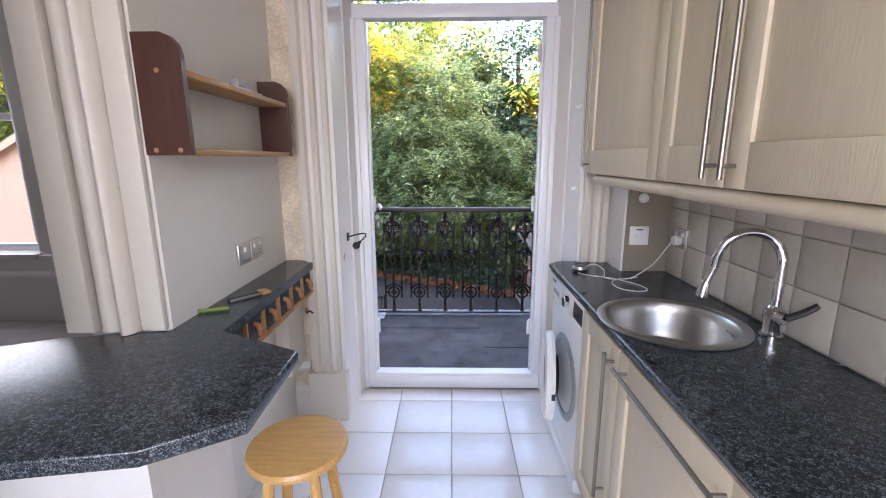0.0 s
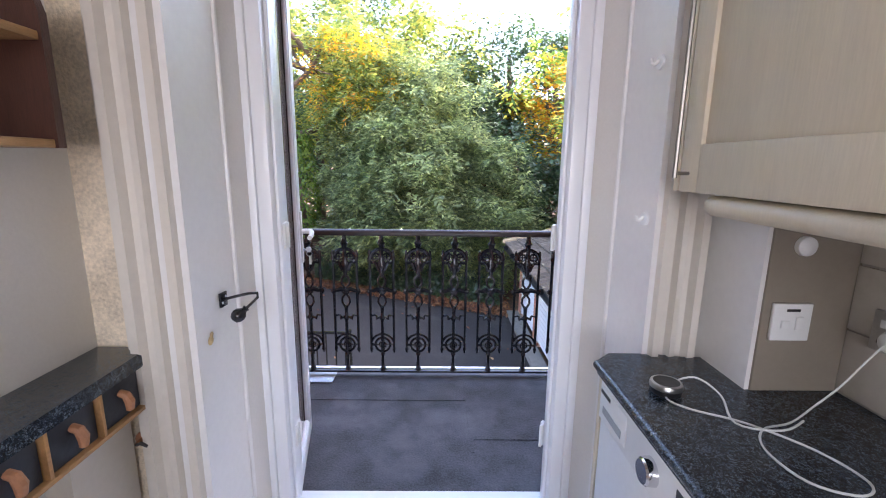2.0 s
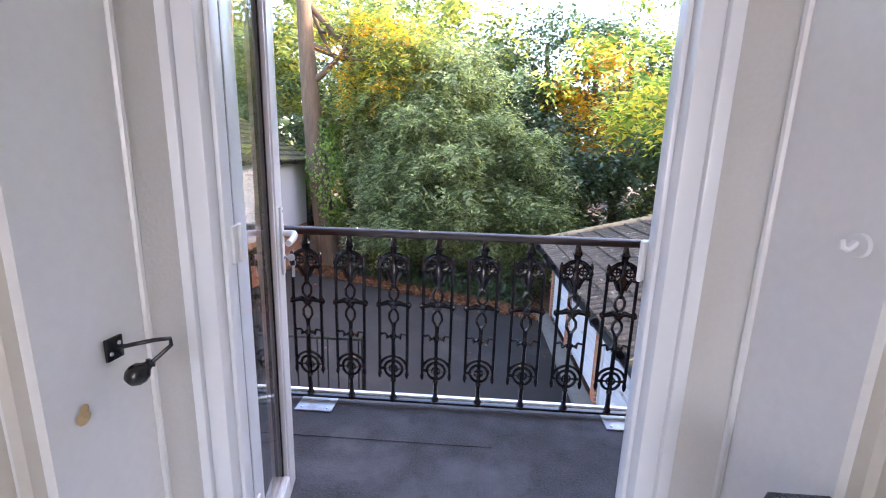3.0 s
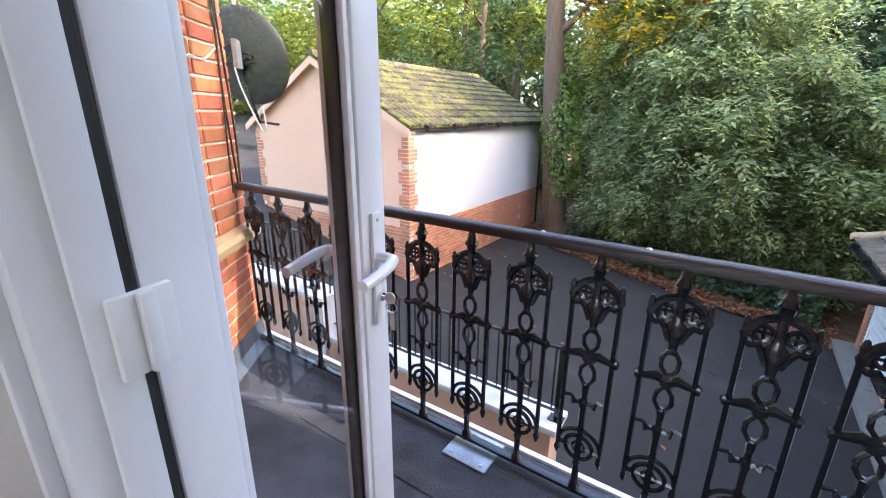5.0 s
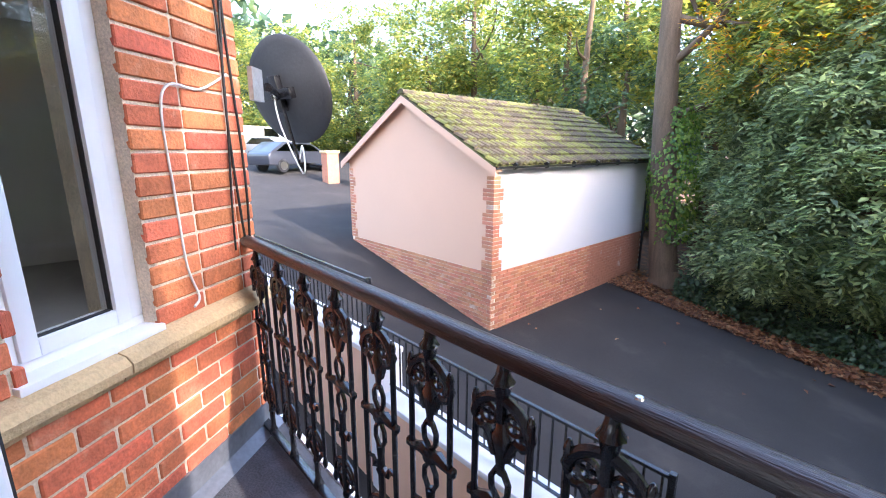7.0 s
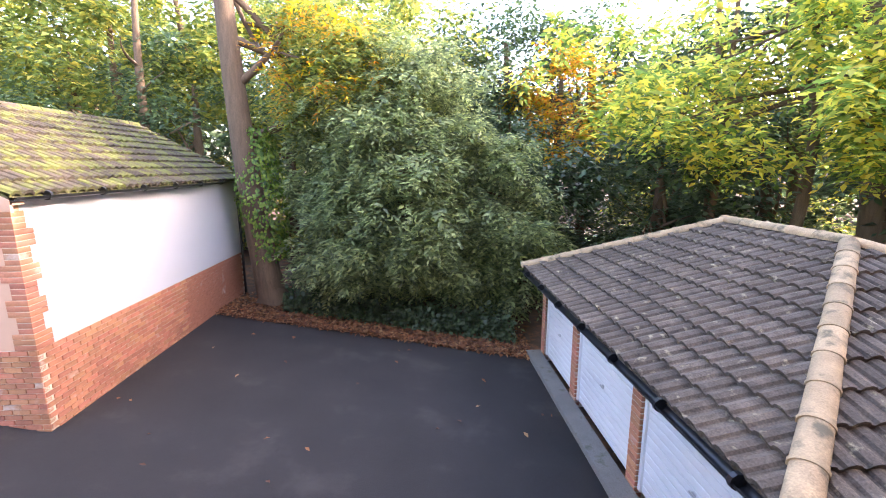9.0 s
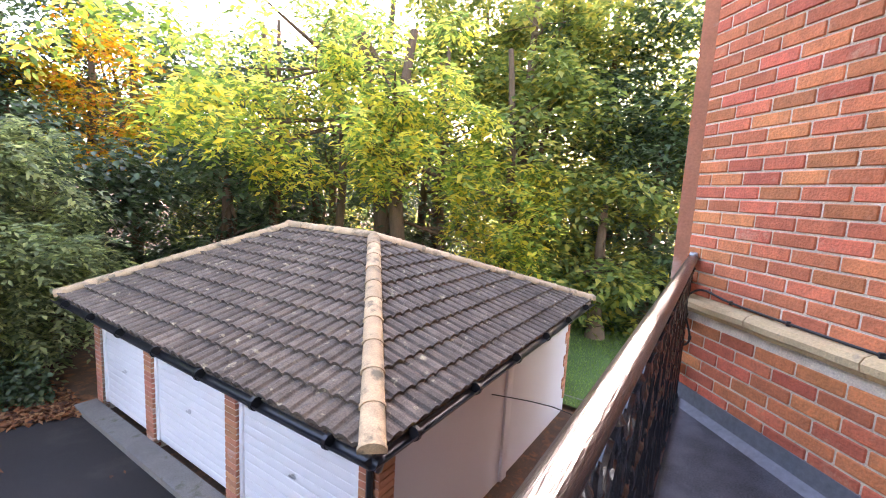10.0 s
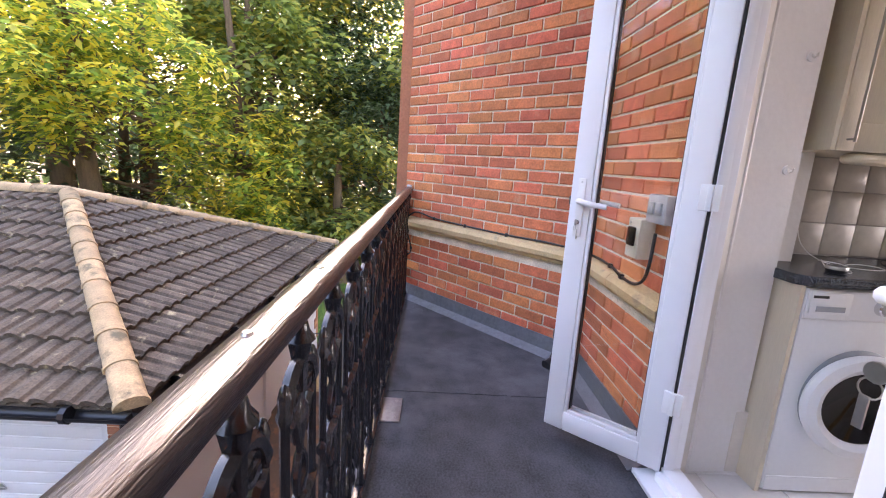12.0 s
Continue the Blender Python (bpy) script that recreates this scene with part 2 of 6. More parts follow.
M["car_dark"] = material("dark_car_paint", (0.04, 0.045, 0.06), 0.3, 0.3, vary=0.02, bump=0, coat=0.5)
M["car_white"] = material("white_van_paint", (0.75, 0.75, 0.75), 0.3, 0.0, vary=0.02, bump=0, coat=0.5)
M["yew"] = leaf_material("yew_needles", [(0.10, 0.13, 0.065), (0.18, 0.22, 0.10), (0.27, 0.32, 0.14), (0.46, 0.50, 0.21)], 0.5)
M["laurel"] = leaf_material("dark_evergreen_leaves", [(0.035, 0.065, 0.032), (0.06, 0.10, 0.045), (0.10, 0.15, 0.06)], 0.35, 0.35)
M["chestnut"] = leaf_material("turning_chestnut_leaves", [(0.10, 0.17, 0.04), (0.18, 0.26, 0.06), (0.36, 0.42, 0.09), (0.70, 0.62, 0.13), (0.84, 0.60, 0.11)], 0.66)
M["autumn"] = leaf_material("yellow_autumn_leaves", [(0.22, 0.26, 0.03), (0.5, 0.40, 0.03), (0.62, 0.33, 0.04), (0.45, 0.15, 0.03)], 0.55)
M["green_leaf"] = leaf_material("broad_green_leaves", [(0.09, 0.13, 0.04), (0.15, 0.20, 0.055), (0.24, 0.28, 0.065), (0.46, 0.38, 0.08)], 0.5)
M["ivy"] = leaf_material("ivy_leaves", [(0.06, 0.12, 0.02), (0.13, 0.22, 0.03), (0.24, 0.32, 0.05)], 0.4)
M["litter"] = leaf_material("fallen_leaves", [(0.06, 0.025, 0.014), (0.15, 0.055, 0.022), (0.27, 0.10, 0.035), (0.36, 0.20, 0.09)], 0.15, 0.8)
M["grass"] = leaf_material("grass_blades", [(0.10, 0.19, 0.03), (0.16, 0.27, 0.04), (0.26, 0.36, 0.07)], 0.35)


# ---------------------------------------------------------------- mesh helpers
def finish(bm, name, mat, smooth=None):
    me = bpy.data.meshes.new(name)
    bmesh.ops.recalc_face_normals(bm, faces=bm.faces)
    bm.to_mesh(me)
    bm.free()
    me.materials.append(mat)
    if smooth is not None:
        for p in me.polygons:
            p.use_smooth = True
        me.set_sharp_from_angle(angle=radians(smooth))
    return me


def part(name, bm, mat, parent=None, label="", smooth=35):
    ob = new(name, finish(bm, name, mat, smooth))
    if parent:
        ob.parent = parent
    if label:
        ob["label"] = label
    return ob


def piece(name, mesh, parent, m):
    ob = new(name, mesh)
    ob.parent = parent
    ob.matrix_basis = m
    return ob


def thing(name, at, label, category, group="", kind=""):
    ob = new(name)
    ob.empty_display_size = 0.1
    ob.matrix_world = at if isinstance(at, Matrix) else Matrix.Translation(at)
    return tagged(ob, label, category, group, kind)


def setting(name, bm, mat, label="", smooth=35):
    return tagged(part(name, bm, mat, None, "", smooth), label, name.split("_")[0], "", "structure")


def box(bm, x0, y0, z0, x1, y1, z1, bevel=0.0):
    made = bmesh.ops.create_cube(bm, size=1.0, matrix=Matrix.LocRotScale(((x0 + x1) / 2, (y0 + y1) / 2, (z0 + z1) / 2), None, (abs(x1 - x0), abs(y1 - y0), abs(z1 - z0))))
    if bevel:
        edges = list({e for v in made["verts"] for e in v.link_edges})
        bmesh.ops.bevel(bm, geom=edges, offset=bevel, segments=2, affect="EDGES", profile=0.5)
    return bm


def boxes(*rows, bevel=0.0):
    bm = bmesh.new()
    for r in rows:
        box(bm, *r, bevel=bevel)
    return bm


def prism(points, z0, z1, bm=None, bevel=0.0):
    """An upright prism over a plan outline."""
    bm = bm or bmesh.new()
    low = [bm.verts.new((x, y, z0)) for x, y in points]
    high = [bm.verts.new((x, y, z1)) for x, y in points]
    k = len(points)
    faces = [bm.faces.new(low[::-1]), bm.faces.new(high)]
    for i in range(k):
        faces.append(bm.faces.new((low[i], low[(i + 1) % k], high[(i + 1) % k], high[i])))
    if bevel:
        bmesh.ops.bevel(bm, geom=[e for e in bm.edges if e.verts[0].co.z == e.verts[1].co.z], offset=bevel, segments=3, affect="EDGES", profile=0.5)
    return bm


def tube(points, radius, bm=None, seg=8, closed=False):
    """A round bar along a line of points; radius may be a list."""
    bm = bm or bmesh.new()
    pts = [Vector(p) for p in points]
    k = len(pts)
    rings, up = [], None
    for i, p in enumerate(pts):
        if closed:
            d = pts[(i + 1) % k] - pts[i - 1]
        else:
            d = pts[min(i + 1, k - 1)] - pts[max(i - 1, 0)]
        d.normalize()
        if up is None:
            up = d.orthogonal().normalized()
        up = (up - d * up.dot(d)).normalized()
        side = d.cross(up)
        r = radius[i] if isinstance(radius, (list, tuple)) else radius
        rings.append([bm.verts.new(p + r * (math.cos(a) * up + math.sin(a) * side)) for a in (2 * math.pi * j / seg for j in range(seg))])
    for i in range(k if closed else k - 1):
        a, b = rings[i], rings[(i + 1) % k]
        shift = 0
        if closed and i == k - 1:
            shift = min(range(seg), key=lambda s: (a[0].co - b[s].co).length)
        for j in range(seg):
            bm.faces.new((a[j], a[(j + 1) % seg], b[(j + 1 + shift) % seg], b[(j + shift) % seg]))
    if not closed:
        bm.faces.new(rings[0][::-1])
        bm.faces.new(rings[-1])
    return bm


def lathe(profile, bm=None, seg=20, m=None, cap=True):
    """A turned solid: profile rows of radius and height."""
    bm = bm or bmesh.new()
    m = m or Matrix()
    rings = []
    for r, z in profile:
        if r < 1e-5:
            rings.append([bm.verts.new(m @ Vector((0, 0, z)))])
        else:
            rings.append([bm.verts.new(m @ Vector((r * math.cos(a), r * math.sin(a), z))) for a in (2 * math.pi * j / seg for j in range(seg))])
    for a, b in zip(rings, rings[1:]):
        for j in range(seg):
            q = [a[j % len(a)], a[(j + 1) % len(a)], b[(j + 1) % len(b)], b[j % len(b)]]
            q = [v for i, v in enumerate(q) if v not in q[:i]]
            if len(q) > 2:
                bm.faces.new(q)
    for ring, flip in ((rings[0], True), (rings[-1], False)):
        if cap and len(ring) > 2:
            bm.faces.new(ring[::-1] if flip else ring)
    return bm


def ring(center, radius, thick, normal="y", bm=None, n=20, seg=6, a0=0, a1=360):
    """A round bar bent to a circle or an arc in an upright plane."""
    cx, cy, cz = center
    full = abs(a1 - a0) >= 360
    pts = []
    for i in range(n if full else n + 1):
        a = radians(a0 + (a1 - a0) * i / n)
        u, v = radius * math.cos(a), radius * math.sin(a)
        pts.append((cx + u, cy, cz + v) if normal == "y" else (cx, cy + u, cz + v) if normal == "x" else (cx + u, cy + v, cz))
    return tube(pts, thick, bm, seg, full)


def sweep(profile, p, q, bm=None, side=None):
    """A moulding: a profile of (out, up) pairs run straight from p to q; out is measured along side."""
    bm = bm or bmesh.new()
    p, q, side = Vector(p), Vector(q), Vector(side).normalized()
    d = (q - p).normalized()
    up = side.cross(d) if abs(d.z) > 0.9 else Vector((0, 0, 1))
    a = [bm.verts.new(p + side * o + up * u) for o, u in profile]
    b = [bm.verts.new(q + side * o + up * u) for o, u in profile]
    k = len(profile)
    for i in range(k):
        bm.faces.new((a[i], a[(i + 1) % k], b[(i + 1) % k], b[i]))
    bm.faces.new(a[::-1])
    bm.faces.new(b)
    return bm


def slab_wall(p, q, back, z0, z1, holes=(), bm=None):
    """An upright wall from p to q in plan, `back` metres thick to the left of its way, with openings (from, to, low, high) along it."""
    bm = bm or bmesh.new()
    p, q = Vector((*p, 0)), Vector((*q, 0))
    d = (q - p).normalized()
    nrm = Vector((-d.y, d.x, 0))
    length = (q - p).length

    def block(u0, u1, a, b):
        if u1 - u0 > 1e-4 and b - a > 1e-4:
            c = [p + d * u0, p + d * u1, p + d * u1 + nrm * back, p + d * u0 + nrm * back]
            prism([(v.x, v.y) for v in c], a, b, bm)

    at = 0.0
    for u0, u1, a, b in sorted(holes):
        block(at, u0, z0, z1)
        block(u0, u1, z0, a)
        block(u0, u1, b, z1)
        at = u1
    block(at, length, z0, z1)
    return bm


# ---------------------------------------------------------------- ground
def ground_z(x, y=0.0):
    """The yard falls from the gate down to the garages."""
    xs = [-90, -40, -24, -10.6, -5.6, 2.0, 8.0, 90]
    zs = [3.5, 1.7, 0.55, -0.92, -2.02, -2.52, -2.80, -2.85]
    return float(np.interp(x, xs, zs))


def sheet(name, xs, ys, mat, lift=0.0, label="", wobble=0.0):
    bm = bmesh.new()
    grid = [[bm.verts.new((x, y, ground_z(x, y) + lift + wobble * noise.noise((x * 0.7, y * 0.7, 3)))) for x in xs] for y in ys]
    for a, b in zip(grid, grid[1:]):
        for i in range(len(xs) - 1):
            bm.faces.new((a[i], a[i + 1], b[i + 1], b[i]))
    return setting(name, bm, mat, label, 60)


far = [-400, -200, -90]
sheet("ground", far + sorted(list(np.arange(-40, 41, 1.0)) + [-10.6, -5.6]) + [90, 200, 400], far + [-40, -20] + list(np.arange(0, 41, 1.0)) + [90, 200, 400], M["litter_ground"], -0.03, "leafy woodland soil")


def yard_edge(x):
    return 12.9 - 0.27 * (x + 2.5)


def yard_sheet():
    bm = bmesh.new()
    rows = []
    for x in sorted(list(np.arange(-46, -6, 1.0)) + [-10.6]) + sorted(list(np.arange(-6, 1.95, 0.25)) + [-5.6]):
        top = yard_edge(x) + 0.18 * noise.noise((x * 1.3, 0, 7)) if x > -5.4 else 15.5 if x > -11 else 24
        rows.append([bm.verts.new((x, 2.2 + (top - 2.2) * k / 10, ground_z(x) + 0.012 * noise.noise((x, k * 1.3, 1)))) for k in range(11)])
    for a, b in zip(rows, rows[1:]):
        for i in range(10):
            bm.faces.new((a[i], b[i], b[i + 1], a[i + 1]))
    return setting("road", bm, M["tarmac"], "worn dark tarmac yard with faint pale scuffs", 60)


yard_sheet()
bm = boxes((1.75, 5.7, -3.2, 2.05, 12.0, -2.42), (8.0, 2.0, -3.2, 8.06, 30.0, -2.74))
setting("pavement_kerb", bm, M["concrete"], "narrow concrete kerb before the garage doors")
sheet("lawn", list(np.arange(7.6, 26, 0.8)), list(np.arange(-6, 30, 1.0)), M["lawn"], 0.05, "mown lawn beyond the garages")
setting("path", boxes((5.6, 2.2, -3.1, 7.6, 5.4, -2.66)), M["gravel"], "golden gravel strip beside the lawn")

# ---------------------------------------------------------------- house shell
DOOR_L, DOOR_R = -0.69, 0.43
FACE = 2.58
LC0, LC1 = (-1.60, FACE), (-2.44, 3.78)
RC0, RC1 = (1.40, FACE), (2.70, 3.76)
HEAD, TOP = 2.20, 8.0

wall_front = setting("wall_front", slab_wall((1.40, FACE), (-1.60, FACE), 0.36, -3.2, TOP, [(1.40 - 0.52, 1.40 + 0.78, -0.12, 2.3)]), M["mortar"], "mortar bed of the brick wall round the balcony doors")
LLEN = (Vector(LC1) - Vector(LC0)).length
RLEN = (Vector(RC1) - Vector(RC0)).length
WIN_U0, WIN_U1, WIN_Z0, WIN_Z1 = 0.47, 0.90, 0.76, 2.3
wall_left = setting("wall_bay_side", slab_wall(LC0, LC1, 0.3, -3.2, TOP, [(WIN_U0, WIN_U1, WIN_Z0, WIN_Z1)]), M["mortar"], "mortar bed of the canted brick bay wall")
wall_right = setting("wall_canted", slab_wall(RC1, RC0, 0.3, -3.2, TOP), M["mortar"], "mortar bed of the canted brick wall at the balcony end")
setting("wall_bay_front", slab_wall((-2.44, 3.78), (-7.5, 3.78), 0.12, -3.2, TOP, [(1.32, 2.35, 0.62, 2.55)]), M["wall_paint"], "painted front wall of the bay")
setting("wall_house_east", slab_wall((7.5, 3.85), (2.72, 3.85), 0.3, -3.2, TOP), M["brick_far"], "red brick house wall beyond the balcony")

# kitchen and the room beside it
setting("wall_kitchen_tiled", boxes((0.862, -2.1, -0.1, 0.98, 2.22, 2.8)), M["wall_paint"], "cream painted kitchen wall")
# the opening in this unseen wall is added to hold the fill lamp
setting("wall_kitchen_back", slab_wall((-7.5, -2.1), (0.98, -2.1), -0.15, -0.1, 2.8, [(6.55, 7.85, 0.8, 2.3)]), M["wall_paint"], "cream painted wall with an added unseen opening")
setting("wall_partition", boxes((-1.27, 1.285, -0.1, -1.012, 2.22, 2.8), (-1.27, 0.2, 2.35, -1.012, 1.285, 2.8), (-1.27, -2.1, -0.1, -1.012, 0.2, 2.8)), M["wall_paint"], "cream painted partition wall")
setting("wall_room_west", boxes((-7.6, -2.1, -0.1, -7.5, 3.78, 2.8)), M["wall_paint"], "cream painted wall")
setting("ceiling", boxes((-7.5, -2.2, 2.8, 1.4, 3.78, 2.9)), M["ceiling_paint"], "plain white ceiling")
setting("roof_cover", boxes((-7.6, -2.3, 3.3, 3.0, 2.55, 3.4)), M["gutter"], "flat cover over the rooms")
floor_bed = setting("floor", boxes((-1.27, -2.1, -0.12, 0.862, 2.56, -0.006)), M["grout"], "white ceramic tiled kitchen floor with grey joints")
setting("floor_carpet", boxes((-7.5, -2.1, -0.12, -1.27, 3.75, 0.0)), M["carpet"], "plain grey carpet")

# lining panels of the doorway, architraves, skirting
bm = prism([(-0.715, 2.185), (-0.79, 2.185), (-0.79, 2.39), (-0.700, 2.39)], 0.0, 2.3)
setting("wall_reveal", prism([(-0.694, 2.402), (-0.79, 2.402), (-0.79, 2.56), (-0.672, 2.56), (-0.672, 2.50), (-0.682, 2.47)], 0.0, 2.3), M["wall_paint"], "smooth plastered reveal beside the doors")
setting("trim_bead", tube([(-0.697, 2.396, 0.0), (-0.697, 2.396, 2.3)], 0.0075), M["gloss_paint"], "rounded bead between panel and reveal")
setting("wall_reveal_east", prism([(0.470, 2.402), (0.53, 2.402), (0.53, 2.56), (0.418, 2.56), (0.418, 2.50), (0.440, 2.46)], 0.0, 2.3), M["wall_paint"], "smooth plastered reveal beside the doors")
setting("trim_bead_east", tube([(0.473, 2.396, 0.0), (0.473, 2.396, 2.3)], 0.0075), M["gloss_paint"], "rounded bead between panel and reveal")
setting("trim_doorway_lining", bm, M["gloss_paint"], "white painted timber lining of the doorway")
bm = prism([(0.493, 2.185), (0.53, 2.185), (0.53, 2.39), (0.476, 2.39)], 0.0, 2.3)
setting("trim_doorway_lining_east", bm, M["gloss_paint"], "white painted timber lining of the doorway with hooks")
setting("trim_doorway_head", boxes((-0.79, 2.20, 2.24, 0.53, 2.56, 2.3)), M["gloss_paint"], "white painted doorway head")
ARCH = [(0, 0), (0, 0.15), (0.018, 0.15), (0.02, 0.138), (0.034, 0.132), (0.036, 0.112), (0.022, 0.104), (0.020, 0.088), (0.030, 0.082), (0.032, 0.066), (0.019, 0.060), (0.019, 0.044), (0.032, 0.038), (0.032, 0.020), (0.016, 0.012), (0.012, 0)]
bm = bmesh.new()
for x0, sgn, wide in ((-0.715, -1, 1.27), (0.493, 1, 1.0)):
    a = [bm.verts.new((x0 + sgn * wide * u, 2.22 - 1.6 * o, 0.28)) for o, u in ARCH]
    b = [bm.verts.new((x0 + sgn * wide * u, 2.22 - 1.6 * o, 2.45)) for o, u in ARCH]
    k = len(ARCH)
    for i in range(k):
        bm.faces.new((a[i], a[(i + 1) % k], b[(i + 1) % k], b[i]))
    bm.faces.new(a)
    bm.faces.new(b)
box(bm, -0.915, 2.150, 0.0, -0.708, 2.222, 0.28, 0.004)
box(bm, 0.486, 2.155, 0.0, 0.644, 2.222, 0.28, 0.004)
setting("trim_architrave", bm, M["cream_paint"], "deep moulded cream architrave with plinth blocks", 30)
SKIRT = [(0, 0), (0.022, 0), (0.022, 0.13), (0.016, 0.14), (0.020, 0.15), (0.010, 0.175), (0, 0.18)]
bm = sweep(SKIRT, (-1.01, 2.22, 0), (-0.915, 2.22, 0), side=(0, -1, 0))
sweep([(0, 0.27), (0.018, 0.27), (0.03, 0.29), (0.02, 0.31), (0.024, 0.33), (0, 0.335)], (-1.01, 2.22, 0), (-0.915, 2.22, 0), bm, side=(0, -1, 0))
sweep(SKIRT, (-2.8, 3.66, 0), (-7.4, 3.66, 0), bm, side=(0, -1, 0))
box(bm, -7.4, 3.60, 0.0, -2.7, 3.66, 0.60)
sweep([(0, 0.40), (0.018, 0.40), (0.03, 0.43), (0.02, 0.45), (0, 0.46)], (-2.8, 3.60, 0), (-7.4, 3.60, 0), bm, side=(0, -1, 0))
setting("baseboard", bm, M["gloss_paint"], "white moulded skirting")
# rounded casing at the partition's end
bm = bmesh.new()
prof = []
for i in range(9):
    a = math.pi * i / 8
    prof.append((-1.125 + 0.03 * math.cos(a), 1.285 - 0.06 * math.sin(a)))
bm = prism(prof, 0.897, 2.6)
prof = []
for i in range(9):
    a = math.pi * i / 8
    prof.append((-1.19 + 0.03 * math.cos(a), 1.285 - 0.04 * math.sin(a)))
prism(prof, 0.897, 2.6, bm)
box(bm, -1.31, 1.24, 0.897, -1.225, 1.285, 2.6, 0.006)
box(bm, -1.095, 1.26, 0.897, -1.02, 1.285, 2.6, 0.008)
setting("trim_casing", bm, M["cream_paint"], "deep rounded cream casing at the opening's edge", 40)

# front window of the bay, seen across the room
win = thing("window_bay", (-4.28, 3.72, 0.62), "white sash window looking over the yard", "window", kind="structure")
for r in ((-0.51, 0, 0.0, 0.51, 0.07, 0.06), (-0.51, 0, 1.87, 0.51, 0.07, 1.93), (-0.51, 0, 0.06, -0.44, 0.07, 1.87), (0.44, 0, 0.06, 0.51, 0.07, 1.87), (-0.44, 0.0, 1.12, 0.44, 0.07, 1.18)):
    part("frame", boxes(r, bevel=0.005), M["upvc"], win)
part("window_sill", boxes((-0.56, -0.14, -0.05, 0.56, 0.0, -0.005), bevel=0.006), M["gloss_paint"], win)
g = part("pane", boxes((-0.44, 0.03, 0.06, 0.44, 0.036, 1.12), (-0.44, 0.03, 1.18, 0.44, 0.036, 1.87)), M["glass"], win)
g.visible_shadow = False

# ---------------------------------------------------------------- french doors
frame_thing = thing("door_frame", (0, 0, 0), "white plastic french door frame with a low threshold", "door frame", kind="structure")
part("jamb", boxes((-0.672, 2.50, 0.10, -0.612, 2.575, 2.14), (-0.685, 2.484, 0.0, -0.655, 2.502, 2.14), (-0.612, 2.535, 0.10, -0.600, 2.575, 2.14), bevel=0.004), M["upvc"], frame_thing)
part("jamb", boxes((0.358, 2.50, 0.10, 0.418, 2.575, 2.14), (0.40, 2.484, 0.0, 0.432, 2.502, 2.14), (0.346, 2.535, 0.10, 0.358, 2.575, 2.14), bevel=0.004), M["upvc"], frame_thing)
part("head", boxes((-0.672, 2.50, 2.14, 0.418, 2.575, 2.21), bevel=0.004), M["upvc"], frame_thing)
part("threshold", boxes((-0.672, 2.50, 0.0, 0.418, 2.575, 0.10), (-0.612, 2.49, 0.03, 0.358, 2.60, 0.085), bevel=0.004), M["upvc"], frame_thing)
part("sill", boxes((-0.672, 2.575, 0.035, 0.418, 2.66, 0.055), bevel=0.003), M["upvc"], frame_thing)
part("gasket", boxes((-0.611, 2.574, 0.11, -0.605, 2.582, 2.14), (0.351, 2.574, 0.11, 0.357, 2.582, 2.14)), M["rubber"], frame_thing)


